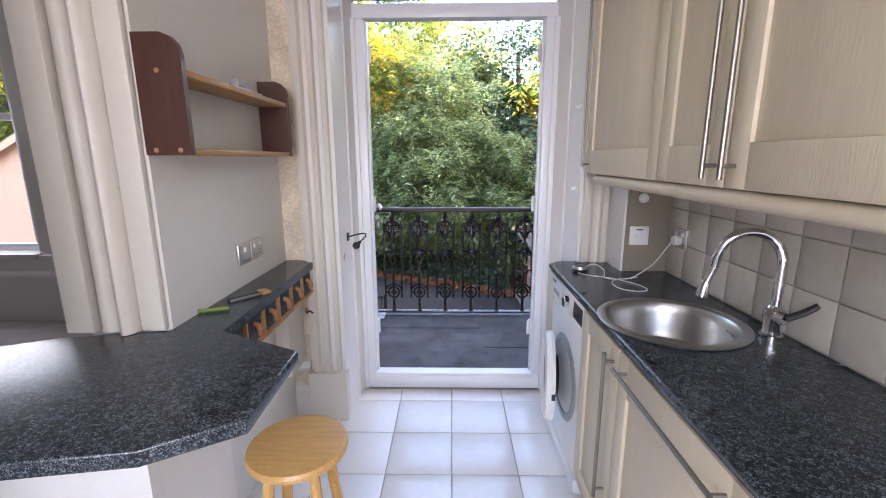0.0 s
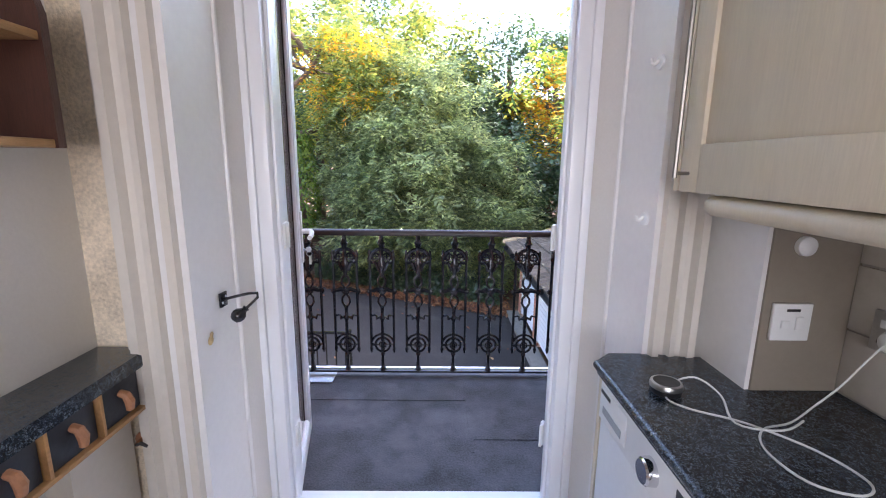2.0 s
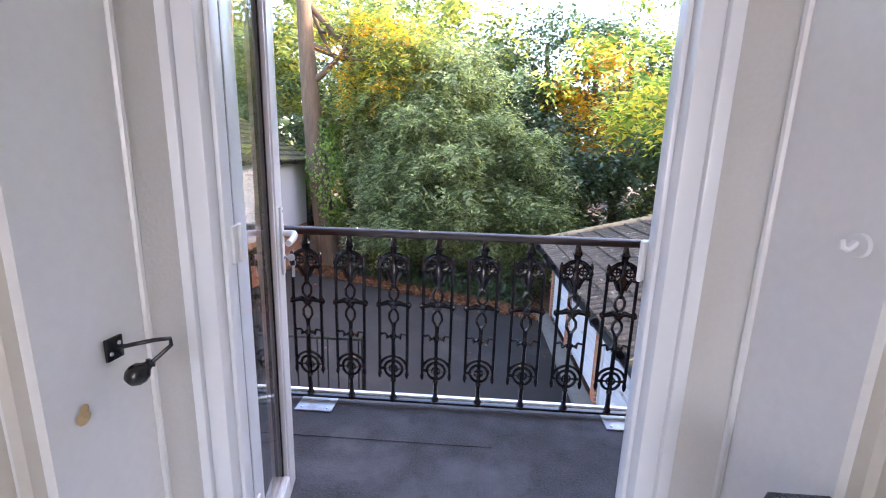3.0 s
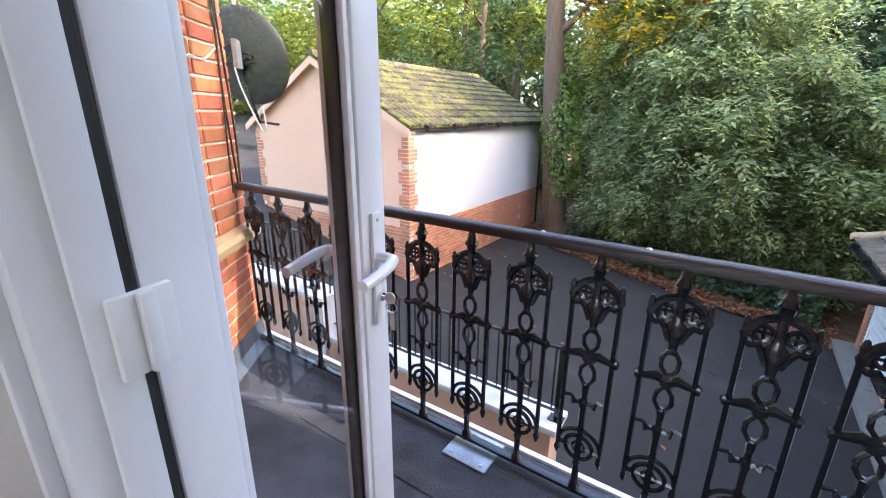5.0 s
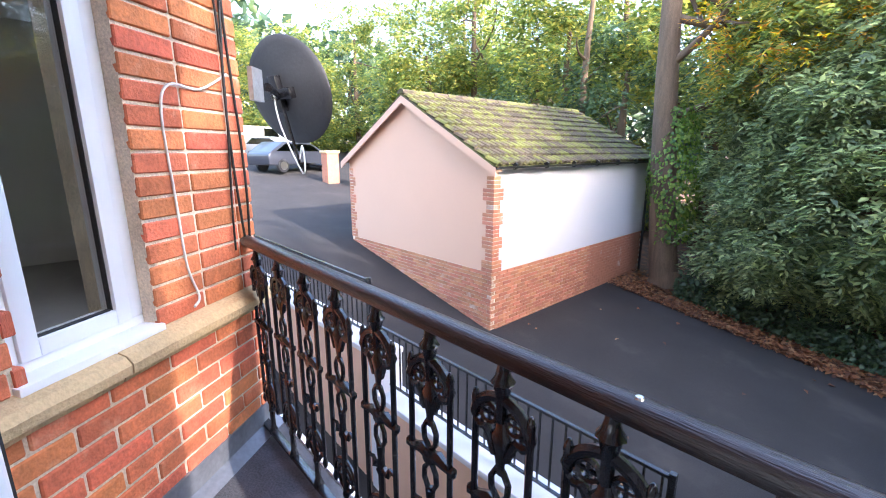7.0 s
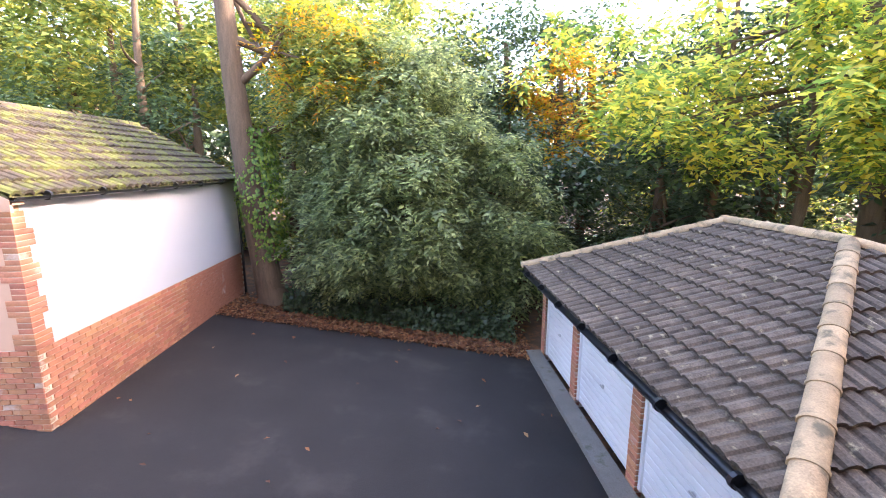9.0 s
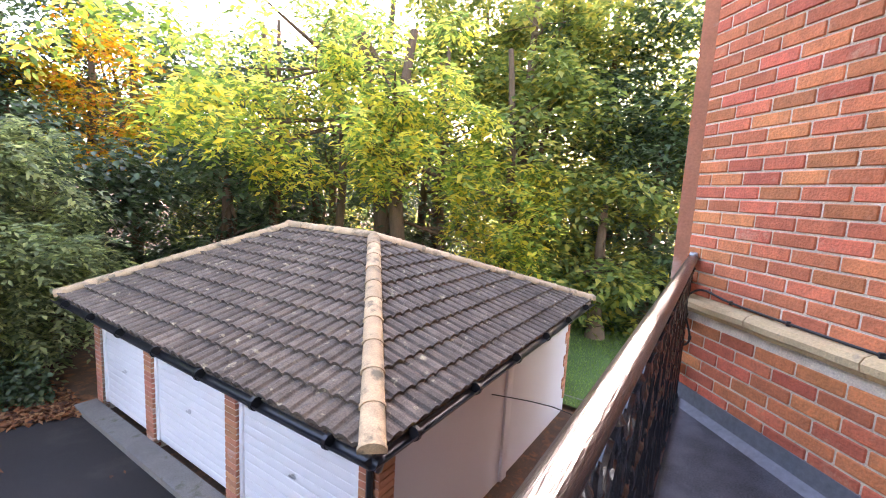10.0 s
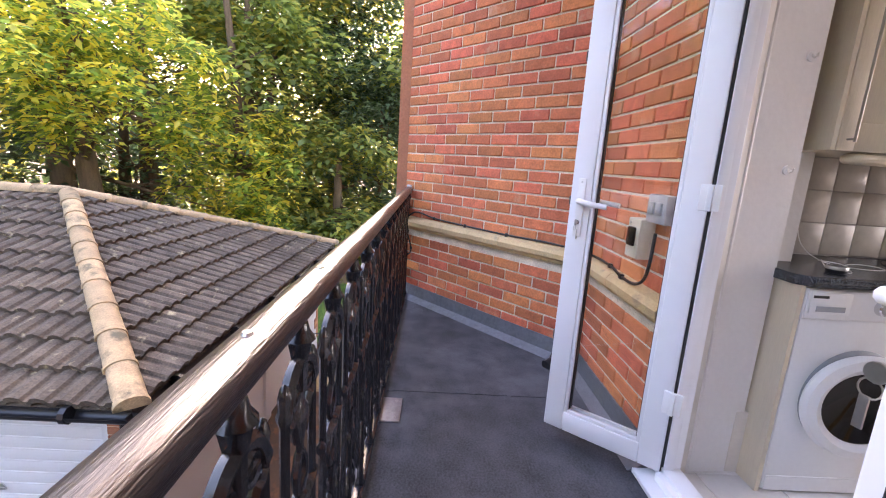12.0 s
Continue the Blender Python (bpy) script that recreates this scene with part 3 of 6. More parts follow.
def door_leaf(name, hinge, angle, flip):
    """A glazed leaf hung at its origin, running along +x; flip mirrors it. Parts: stiles, rails, pane, gaskets, handles, lock plates, key."""
    leaf = thing(name, pose(hinge[0], hinge[1], 0.085, 0, 0, angle), "open white plastic glazed balcony door with white lever handle", "door", "french doors")
    s = -1 if flip else 1
    w, h, t = 0.485, 2.05, 0.068

    def by(x0, y0, z0, x1, y1, z1):
        return (x0, min(s * y0, s * y1), z0, x1, max(s * y0, s * y1), z1)

    part("stile", boxes(by(0, 0, 0, 0.085, t, h), bevel=0.006), M["upvc"], leaf)
    part("stile", boxes(by(w - 0.085, 0, 0, w, t, h), bevel=0.006), M["upvc"], leaf)
    part("rail", boxes(by(0.085, 0.001, 0, w - 0.085, t - 0.001, 0.085), bevel=0.005), M["upvc"], leaf)
    part("rail", boxes(by(0.085, 0.001, h - 0.085, w - 0.085, t - 0.001, h), bevel=0.005), M["upvc"], leaf)
    beads = []
    for y0, y1 in ((0.006, 0.02), (t - 0.02, t - 0.006)):
        beads += [by(0.085, y0, 0.085, 0.10, y1, h - 0.085), by(w - 0.10, y0, 0.085, w - 0.085, y1, h - 0.085), by(0.10, y0, 0.085, w - 0.10, y1, 0.10), by(0.10, y0, h - 0.10, w - 0.10, y1, h - 0.085)]
    part("glazing_bead", boxes(*beads, bevel=0.003), M["upvc"], leaf)
    part("gasket", boxes(by(0.0995, 0.02, 0.0995, 0.104, t - 0.02, h - 0.0995), by(w - 0.104, 0.02, 0.0995, w - 0.0995, t - 0.02, h - 0.0995), by(w, 0.026, 0.004, w + 0.003, 0.040, h - 0.004), by(-0.004, 0.004, 0.004, 0, 0.014, h - 0.004)), M["rubber"], leaf, "thin black rubber seal")
    g = part("pane", boxes(by(0.10, 0.022, 0.10, w - 0.10, 0.026, h - 0.10)), M["glass"], leaf)
    g.visible_shadow = False
    for y, out in ((0.0, -1), (t, 1)):
        plate = part("handle_plate", boxes(by(w - 0.062, min(y, y + out * 0.009), 0.865, w - 0.030, max(y, y + out * 0.009), 1.10), bevel=0.004), M["white_plastic"], leaf)
        yy = s * (y + out * 0.045)
        lever = tube([(w - 0.046, s * (y + out * 0.005), 1.01), (w - 0.046, s * (y + out * 0.03), 1.01), (w - 0.052, yy, 1.01), (w - 0.075, s * (y + out * 0.052), 1.008), (w - 0.11, s * (y + out * 0.054), 1.003), (w - 0.165, s * (y + out * 0.050), 0.998)], [0.011, 0.011, 0.0115, 0.011, 0.0105, 0.0105], seg=10)
        part("handle", lever, M["white_plastic"], plate, "curved white lever handle")
        part("lock", lathe([(0, 0), (0.009, 0), (0.009, 0.008), (0, 0.008)], seg=12, m=pose(w - 0.046, s * (y + out * 0.008), 0.925, 90 if out * s < 0 else -90)), M["chrome"], plate, "round steel lock cylinder")
        part("screw", lathe([(0, 0), (0.004, 0), (0.004, 0.003), (0, 0.003)], seg=8, m=pose(w - 0.046, s * (y + out * 0.008), 1.085, 90 if out * s < 0 else -90)), M["steel"], plate)
    ky = s * (-0.022)
    bm = lathe([(0, -0.002), (0.012, -0.002), (0.013, 0), (0.012, 0.002), (0, 0.002)], seg=14, m=pose(w - 0.046, ky - s * 0.01, 0.925, 0, 90))
    box(bm, w - 0.049, min(ky, ky + s * 0.02), 0.922, w - 0.043, max(ky, ky + s * 0.02), 0.928)
    ring((w - 0.046, ky - s * 0.012, 0.905), 0.012, 0.0012, "x", bm, 14, 5)
    box(bm, w - 0.048, ky - 0.02, 0.855, w - 0.045, ky - 0.010, 0.895)
    part("key", bm, M["steel"], leaf, "small bunch of steel keys in the lock")
    for z in (0.25, 1.02, 1.85):
        part("hinge", boxes(by(-0.035, -0.006, z, 0.03, 0.004, z + 0.09), by(-0.010, -0.014, z, 0.008, 0.0, z + 0.09), bevel=0.003), M["white_plastic"], leaf)
    return leaf


door_leaf("french_door", (-0.605, 2.588), 101.5, False)
door_leaf("french_door", (0.352, 2.588), 51.0, True)

# ---------------------------------------------------------------- balcony
deck = [(-1.60, 2.585), (-2.46, 3.81), (2.70, 3.81), (1.40, 2.585)]
setting("floor_balcony", prism(deck, -0.14, 0.018), M["felt"], "grey mineral felt balcony floor")
setting("trim_balcony_edge", boxes((-2.42, 3.812, -0.16, 2.66, 3.835, 0.03)), M["upvc"], "white edge trim of the balcony")
bm = boxes((0.1, 2.95, 0.018, 0.12, 3.80, 0.0225), (0.98, 2.75, 0.018, 1.002, 3.8, 0.0225), (0.12, 3.05, 0.018, 0.98, 3.07, 0.0225), (-1.6, 3.42, 0.018, 0.1, 3.445, 0.0225), (-0.6, 2.68, 0.018, 0.36, 2.70, 0.0225))
setting("trim_felt_seams", bm, M["felt"], "lapped seams of the roofing felt")
bm = bmesh.new()
FLASH = [(0.002, 0.015), (0.085, 0.021), (0.025, 0.05), (0.016, 0.14), (0.002, 0.14)]
for p, q in ((LC0, LC1), (RC1, RC0)):
    d = (Vector(q) - Vector(p)).normalized()
    out = Vector((d.y, -d.x, 0))
    sweep(FLASH, (*p, 0), (*q, 0), bm, side=out)
sweep(FLASH, (-1.60, FACE, 0), (-0.70, FACE, 0), bm, side=(0, 1, 0))
sweep(FLASH, (0.44, FACE, 0), (1.40, FACE, 0), bm, side=(0, 1, 0))
setting("trim_flashing", bm, M["lead"], "dull grey lead flashing at the wall's foot")


def baluster_mesh():
    """Cast-iron baluster: spear finial, pierced arch, side bars, knotted rosette, ringed cross and foot."""
    bm = bmesh.new()
    t = 0.009
    lathe([(0.020, 0.045), (0.020, 0.07), (0.013, 0.085), (0.012, 0.16), (0.016, 0.17), (0.012, 0.18), (0.011, 0.40), (0.017, 0.415), (0.012, 0.43), (0.011, 0.46)], bm, 8)
    lathe([(0.012, 0.82), (0.013, 0.87), (0.020, 0.905), (0.027, 0.912), (0.018, 0.925), (0.013, 0.945), (0.012, 0.965)], bm, 8)
    for s in (-1, 1):
        lathe([(0, 0.175), (0.007, 0.185), (0.012, 0.205), (0.007, 0.225), (0.0085, 0.24), (0.0085, 0.80), (0.014, 0.815), (0.009, 0.83), (0.011, 0.845), (0.006, 0.865), (0, 0.87)], bm, 7, Matrix.Translation((s * 0.074, 0, 0)))
        # arch spandrel and stem flutes
        tube([(s * 0.074, 0, 0.795), (s * 0.058, 0, 0.785), (s * 0.042, 0, 0.79), (s * 0.030, 0, 0.772), (s * 0.016, 0, 0.735)], [0.009, 0.010, 0.011, 0.011, 0.010], bm, 6)
        ring((s * 0.034, 0, 0.826), 0.021, 0.0066, "y", bm, 12, 5)
        tube([(s * 0.034, 0, 0.805), (s * 0.034, 0, 0.848)], 0.0045, bm, 5)
        tube([(s * 0.013, 0, 0.826), (s * 0.056, 0, 0.826)], 0.0045, bm, 5)
        ring((s * 0.062, 0, 0.803), 0.010, 0.005, "y", bm, 8, 5)
        # knot loops
        tube([(0, 0.002, 0.615), (s * 0.022, 0, 0.645), (s * 0.024, 0, 0.675), (s * 0.010, 0, 0.70), (0, 0, 0.705)], 0.0075, bm, 6)
        tube([(0, 0.002, 0.585), (s * 0.022, 0, 0.555), (s * 0.024, 0, 0.525), (s * 0.010, 0, 0.50), (0, 0, 0.495)], 0.0075, bm, 6)
        tube([(0, 0, 0.60), (s * 0.030, 0, 0.612), (s * 0.060, 0, 0.602), (s * 0.085, 0, 0.60)], [0.014, 0.017, 0.012, 0.010], bm, 6)
        lathe([(0, -0.02), (0.011, -0.008), (0.011, 0.008), (0, 0.02)], bm, 6, Matrix.Translation((s * 0.084, 0, 0.60)))
        # leaf pair under the knot
        tube([(0, 0, 0.41), (s * 0.018, 0, 0.425), (s * 0.034, 0, 0.415), (s * 0.042, 0, 0.44)], [0.008, 0.010, 0.012, 0.005], bm, 5)
        tube([(s * 0.042, 0, 0.44), (s * 0.060, 0, 0.435), (s * 0.074, 0, 0.435)], 0.006, bm, 5)
        tube([(s * 0.05, 0, 0.235), (s * 0.074, 0, 0.235)], 0.008, bm, 5)
    lathe([(0.010, 0.69), (0.013, 0.72), (0.021, 0.755), (0.028, 0.785), (0.016, 0.80), (0.012, 0.83)], bm, 10, Matrix.Diagonal((1, 0.5, 1, 1)))
    ring((0, 0, 0.80), 0.074, 0.0125, "y", bm, 16, 6, 8, 172)
    lathe([(0, -0.013), (0.020, -0.012), (0.026, 0), (0.020, 0.012), (0, 0.013)], bm, 10, pose(0, 0, 0.60, 90))
    tube([(0, 0, 0.44), (0, 0, 0.50)], [0.009, 0.014], bm, 6)
    ring((0, 0, 0.235), 0.048, 0.008, "y", bm, 18, 6)
    ring((0, 0, 0.235), 0.022, 0.005, "y", bm, 12, 5)
    tube([(-0.048, 0, 0.235), (0.048, 0, 0.235)], 0.0055, bm, 5)
    ring((0, 0, 0.235), 0.074, 0.0075, "y", bm, 14, 6, 10, 170)
    return bm


rail = thing("balcony_railing", (0, 3.73, 0.0), "black gloss cast-iron balcony railing with ornate balusters", "railing")
bar = finish(baluster_mesh(), "baluster", M["iron"], 40)
for k in range(-10, 12):
    piece("baluster", bar, rail, Matrix.Translation((0.035 + 0.231 * k, 0, 0)))
part("bottom_rail", boxes((-2.41, -0.018, 0.045, 2.62, 0.018, 0.060), bevel=0.003), M["iron"], rail)
RAILPROF = [(0.026, 0.962), (0.030, 0.978), (0.024, 0.992), (0.010, 0.999), (-0.010, 0.999), (-0.024, 0.992), (-0.030, 0.978), (-0.026, 0.962)]
part("handrail", sweep([(o, u) for o, u in RAILPROF], (-2.43, 0, 0), (2.63, 0, 0), side=(0, 1, 0)), M["rail_wood"], rail, "glossy dark brown handrail with worn patches", 50)
part("bolt", lathe([(0.008, 0.999), (0.006, 1.003), (0, 1.004)], seg=10, m=Matrix.Translation((-0.30, 0, 0))), M["steel"], rail)
part("bolt", lathe([(0.008, 0.999), (0.006, 1.003), (0, 1.004)], seg=10, m=Matrix.Translation((-0.62, 0, 0))), M["steel"], rail)
part("wall_bracket", boxes((2.58, -0.022, 0.94, 2.66, 0.022, 1.012), bevel=0.006), M["galv"], rail)
for x in (-0.84, 0.80):
    pl = part("fixing_plate", boxes((x - 0.10, -0.11, 0.019, x + 0.10, 0.07, 0.027), bevel=0.002), M["galv"], rail, "flat galvanised fixing plate")
    for dx in (-0.07, 0.07):
        for dy in (-0.085, 0.045):
            part("bolt", lathe([(0.007, 0.027), (0.006, 0.032), (0, 0.033)], seg=8, m=Matrix.Translation((x + dx, dy, 0))), M["steel"], pl)

# string course of stone on the three walls
COURSE = [(0, 0.675), (0.035, 0.683), (0.045, 0.705), (0.075, 0.718), (0.080, 0.75), (0.060, 0.775), (0.0, 0.79)]
DROP_EAST, DROP_WEST = -0.045, -0.03


def stone_course(p, q, joints, drop, name="stone"):
    d = Vector((*q, 0)) - Vector((*p, 0))
    length = d.length
    d.normalize()
    out = Vector((d.y, -d.x, 0))
    cuts = [0.0] + joints + [length]
    for a, b in zip(cuts, cuts[1:]):
        P, Q = Vector((*p, 0)) + d * (a + 0.003), Vector((*p, 0)) + d * (b - 0.003)
        s = part(name, sweep([(o, u + drop) for o, u in COURSE], P, Q, side=out), M["stone"], course, "", 30)
        bmesh_rough(s, 0.004)


def bmesh_rough(ob, amount):
    bm = bmesh.new()
    bm.from_mesh(ob.data)
    bmesh.ops.subdivide_edges(bm, edges=[e for e in bm.edges if e.calc_length() > 0.15], cuts=5, use_grid_fill=True)
    for v in bm.verts:
        v.co += Vector(noise.noise_vector(v.co * 9)) * amount
    bm.to_mesh(ob.data)
    bm.free()


course = thing("trim_stone_course", (0, 0, 0), "weathered yellow sandstone string course", "string course", kind="structure")
stone_course(LC0, LC1, [0.72], DROP_WEST)
stone_course(RC1, RC0, [0.55, 1.12], DROP_EAST)
stone_course((1.40, FACE), (0.44, FACE), [0.48], DROP_EAST)
stone_course((-0.70, FACE), (-1.60, FACE), [0.4], DROP_WEST)


# ---------------------------------------------------------------- roofs
def tile_mesh(w, exposed, cut=None):
    """One interlocking concrete tile with two rolls; cut: planes (point, normal) that trim it, in the tile's own frame."""
    bm = bmesh.new()
    shape = [(0.0, -0.034), (0.018, -0.030), (0.032, -0.004), (0.075, 0.010), (0.118, -0.004), (0.134, -0.028)]
    shape = [(u * w / 0.3, z) for u, z in shape] + [(0.5 * w + u * w / 0.3, z) for u, z in shape] + [(w, -0.034)]
    n = len(shape) - 1
    long = exposed + 0.03
    rows = []
    for y, base in ((0.0, 0.080), (long, 0.036)):
        rows.append([bm.verts.new((shape[i][0], y, base + shape[i][1])) for i in range(n + 1)])
    for i in range(n):
        bm.faces.new((rows[0][i], rows[0][i + 1], rows[1][i + 1], rows[1][i]))
    low = [bm.verts.new((v.co.x, v.co.y, v.co.z - 0.046)) for v in rows[0]]
    for i in range(n):
        bm.faces.new((low[i], low[i + 1], rows[0][i + 1], rows[0][i]))
    if cut:
        for co, no in cut:
            bmesh.ops.bisect_plane(bm, geom=bm.verts[:] + bm.edges[:] + bm.faces[:], plane_co=co, plane_no=no, clear_outer=True)
    return bm


def tiled_slope(parent, origin, along, up, width, rise, left, right, mat, w=0.34, exposed=0.30):
    """Tiles on a slope. left, right: metres by which the slope narrows on each side for each metre up."""
    along, up = Vector(along).normalized(), Vector(up).normalized()
    nrm = along.cross(up)
    frame_m = Matrix((( along.x, up.x, nrm.x, origin[0]), (along.y, up.y, nrm.y, origin[1]), (along.z, up.z, nrm.z, origin[2]), (0, 0, 0, 1)))
    full = finish(tile_mesh(w, exposed), "roof_tile", mat, 30)
    full.name = "roof_tile"
    for j in range(int(math.ceil(rise / exposed))):
        v = j * exposed
        for i in range(-1, int(width / w) + 1):
            u = i * w
            v1 = min(v + exposed, rise)
            if u + w <= left * v or u >= width - right * v:
                continue
            jig = pose(u, v, 0.002 * noise.noise((u * 5, v * 5, 2)), random.uniform(-0.4, 0.4), random.uniform(-0.4, 0.4), random.uniform(-0.5, 0.5))
            if u < left * v1 or u + w > width - right * v1 or v + exposed > rise or u < 0 or u + w > width:
                cut = []
                if u < left * v1 or u < 0:
                    cut.append(((left * v - u, 0, 0), Vector((-1, left, 0))))
                if u + w > width - right * v1:
                    cut.append(((width - right * v - u, 0, 0), Vector((1, right, 0))))
                if v + exposed > rise:
                    cut.append(((0, rise - v, 0), (0, 1, 0)))
                bm = tile_mesh(w, exposed, cut)
                if len(bm.faces) == 0:
                    bm.free()
                    continue
                piece("roof_tile", finish(bm, "cut_tile", mat, 30), parent, frame_m @ jig)
            else:
                piece("roof_tile", full, parent, frame_m @ jig)


def ridge_run(parent, p, q, mat, step=0.42, r=0.105):
    """Half-round ridge tiles laid from p to q, each lapping the next."""
    p, q = Vector(p), Vector(q)
    d = q - p
    k = max(1, round(d.length / step))
    d.normalize()
    side = d.cross(Vector((0, 0, 1))).normalized()
    up = side.cross(d)
    ln = (q - p).length / k
    bm = bmesh.new()
    rings = []
    for y, rr in ((-0.015, r * 1.07), (0.02, r * 1.08), (0.03, r), (ln, r * 0.96)):
        rings.append([bm.verts.new((rr * math.cos(a), y, rr * 0.78 * math.sin(a))) for a in (math.pi * (-0.06 + 1.12 * j / 10) for j in range(11))])
    for a, b in zip(rings, rings[1:]):
        for j in range(10):
            bm.faces.new((a[j], a[j + 1], b[j + 1], b[j]))
    bm.faces.new(rings[0])
    me = finish(bm, "ridge_tile", mat, 40)
    for i in range(k):
        at = p + d * (ln * i)
        m = Matrix(((side.x, d.x, up.x, at.x), (side.y, d.y, up.y, at.y), (side.z, d.z, up.z, at.z), (0, 0, 0, 1)))
        piece("ridge_tile", me, parent, m @ pose(0, 0, 0, 0, random.uniform(-2, 2), random.uniform(-0.6, 0.6)))


def gutter_run(parent, p, q, out):
    """A half-round black gutter with brackets along an eave."""
    p, q, out = Vector(p), Vector(q), Vector(out)
    prof = [(0.055 + 0.055 * math.cos(a), 0.05 * math.sin(a)) for a in (math.pi * (1 + j / 8) for j in range(9))]
    prof += [(o * 0.9 + 0.005, u * 0.85) for o, u in reversed(prof)]
    part("gutter", sweep(prof, p, q, side=out), M["gutter"], parent, "black plastic gutter")
    n = max(2, int((q - p).length / 0.9))
    for i in range(n):
        c = p.lerp(q, (i + 0.5) / n) + out * 0.055
        bm = lathe([(0.064, -0.02), (0.064, 0.02)], None, 10, Matrix.Translation(c + Vector((0, 0, -0.004))) @ (q - p).to_track_quat("Z", "Y").to_matrix().to_4x4())
        part("gutter_bracket", bm, M["gutter"], parent)


# low garage block with a hipped roof
GX0, GX1, GY0, GY1, EAVE, RZ = 1.636, 7.766, 5.514, 12.0, -0.61, 0.48
RX = (GX0 + GX1) / 2
RY0, RY1 = 8.34, 10.45
GROUND = -2.53
garage = thing("garage_block", (0, 0, 0), "low white rendered garages with brick piers under a hipped tiled roof", "garage")
WX0, WX1, WY0, WY1 = 2.05, 7.50, 5.80, 11.96
DOORS = [(6.05, 7.93), (8.16, 9.97), (10.20, 11.73)]
DZ = -0.80
for r in ((WX0 + 0.01, WY0 + 0.005, GROUND - 0.3, WX1, WY0 + 0.12, EAVE), (WX1 - 0.12, WY0 + 0.12, GROUND - 0.3, WX1, WY1, EAVE), (WX0 + 0.01, WY1 - 0.12, GROUND - 0.3, WX1 - 0.12, WY1, EAVE), (WX0 + 0.02, WY0 + 0.12, DZ, WX0 + 0.12, WY1 - 0.12, EAVE)):
    part("wall", boxes(r), M["white_render"], garage, "white rendered wall")
part("soffit", boxes((GX0 + 0.05, GY0 + 0.05, EAVE - 0.02, GX1 - 0.05, GY1 - 0.05, EAVE)), M["upvc"], garage)
part("pilaster", boxes((4.62, WY0 - 0.035, GROUND - 0.2, 4.80, WY0 + 0.005, EAVE - 0.02), bevel=0.004), M["white_render"], garage)
bm = bmesh.new()
c = [bm.verts.new(v) for v in ((GX0, GY0, EAVE), (GX1, GY0, EAVE), (GX1, GY1, EAVE), (GX0, GY1, EAVE), (RX, RY0, RZ), (RX, RY1, RZ))]
for f in ((0, 1, 4), (1, 2, 5, 4), (2, 3, 5), (3, 0, 4, 5)):
    bm.faces.new([c[i] for i in f])
bm.faces.new([c[i] for i in (3, 2, 1, 0)])
part("roof", bm, M["roof_tile"], garage, "", None)
v_front = Vector((RX - GX0, 0, RZ - EAVE))
roof_g = part("roof_battens", boxes((GX0 + 0.02, GY0 + 0.02, EAVE - 0.10, GX1 - 0.02, GY0 + 0.05, EAVE), (GX0 + 0.02, GY0 + 0.05, EAVE - 0.10, GX0 + 0.05, GY1 - 0.02, EAVE)), M["gutter"], garage, "dark painted fascia board")
s_front = v_front.length
tiled_slope(garage, (GX0, GY1, EAVE), (0, -1, 0), v_front, GY1 - GY0, s_front, (GY1 - RY1) / s_front, (RY0 - GY0) / s_front, M["roof_tile"])
v_side = Vector((0, RY0 - GY0, RZ - EAVE))
s_side = v_side.length
tiled_slope(garage, (GX0, GY0, EAVE), (1, 0, 0), v_side, GX1 - GX0, s_side, (RX - GX0) / s_side, (GX1 - RX) / s_side, M["roof_tile"])
ridge_run(garage, (GX0, GY0, EAVE + 0.045), (RX, RY0, RZ + 0.045), M["ridge"])
ridge_run(garage, (GX1, GY0, EAVE + 0.045), (RX, RY0, RZ + 0.045), M["ridge"])
ridge_run(garage, (GX0, GY1, EAVE + 0.045), (RX, RY1, RZ + 0.045), M["ridge"])
ridge_run(garage, (RX, RY1 + 0.05, RZ + 0.05), (RX, RY0 - 0.05, RZ + 0.05), M["ridge"])
gutter_run(garage, (GX0 + 0.02, GY1, EAVE - 0.02), (GX0 + 0.02, GY0 - 0.05, EAVE - 0.02), (-1, 0, 0))
gutter_run(garage, (GX0 - 0.05, GY0 + 0.02, EAVE - 0.02), (GX1, GY0 + 0.02, EAVE - 0.02), (0, -1, 0))
part("downpipe", tube([(GX0 + 0.06, GY0 - 0.03, EAVE - 0.05), (GX0 + 0.10, GY0 + 0.02, EAVE - 0.16), (WX0 - 0.04, WY0 + 0.06, EAVE - 0.26), (WX0 - 0.04, WY0 + 0.06, GROUND + 0.05)], 0.034, seg=10), M["gutter"], garage, "black downpipe")


def brick_mesh(l, d, h, bevel=0.004):
    bm = boxes((0, 0, 0, l, d, h))
    bmesh.ops.bevel(bm, geom=bm.edges[:], offset=bevel, segments=1, affect="EDGES")
    return bm


far_full = finish(brick_mesh(0.215, 0.1025, 0.065), "brick_stretcher", M["brick_far"], 30)
far_half = finish(brick_mesh(0.1025, 0.1025, 0.065), "brick_header", M["brick_far"], 30)
far_corner = finish(brick_mesh(0.215, 0.215, 0.065), "brick_corner", M["brick_far"], 30)

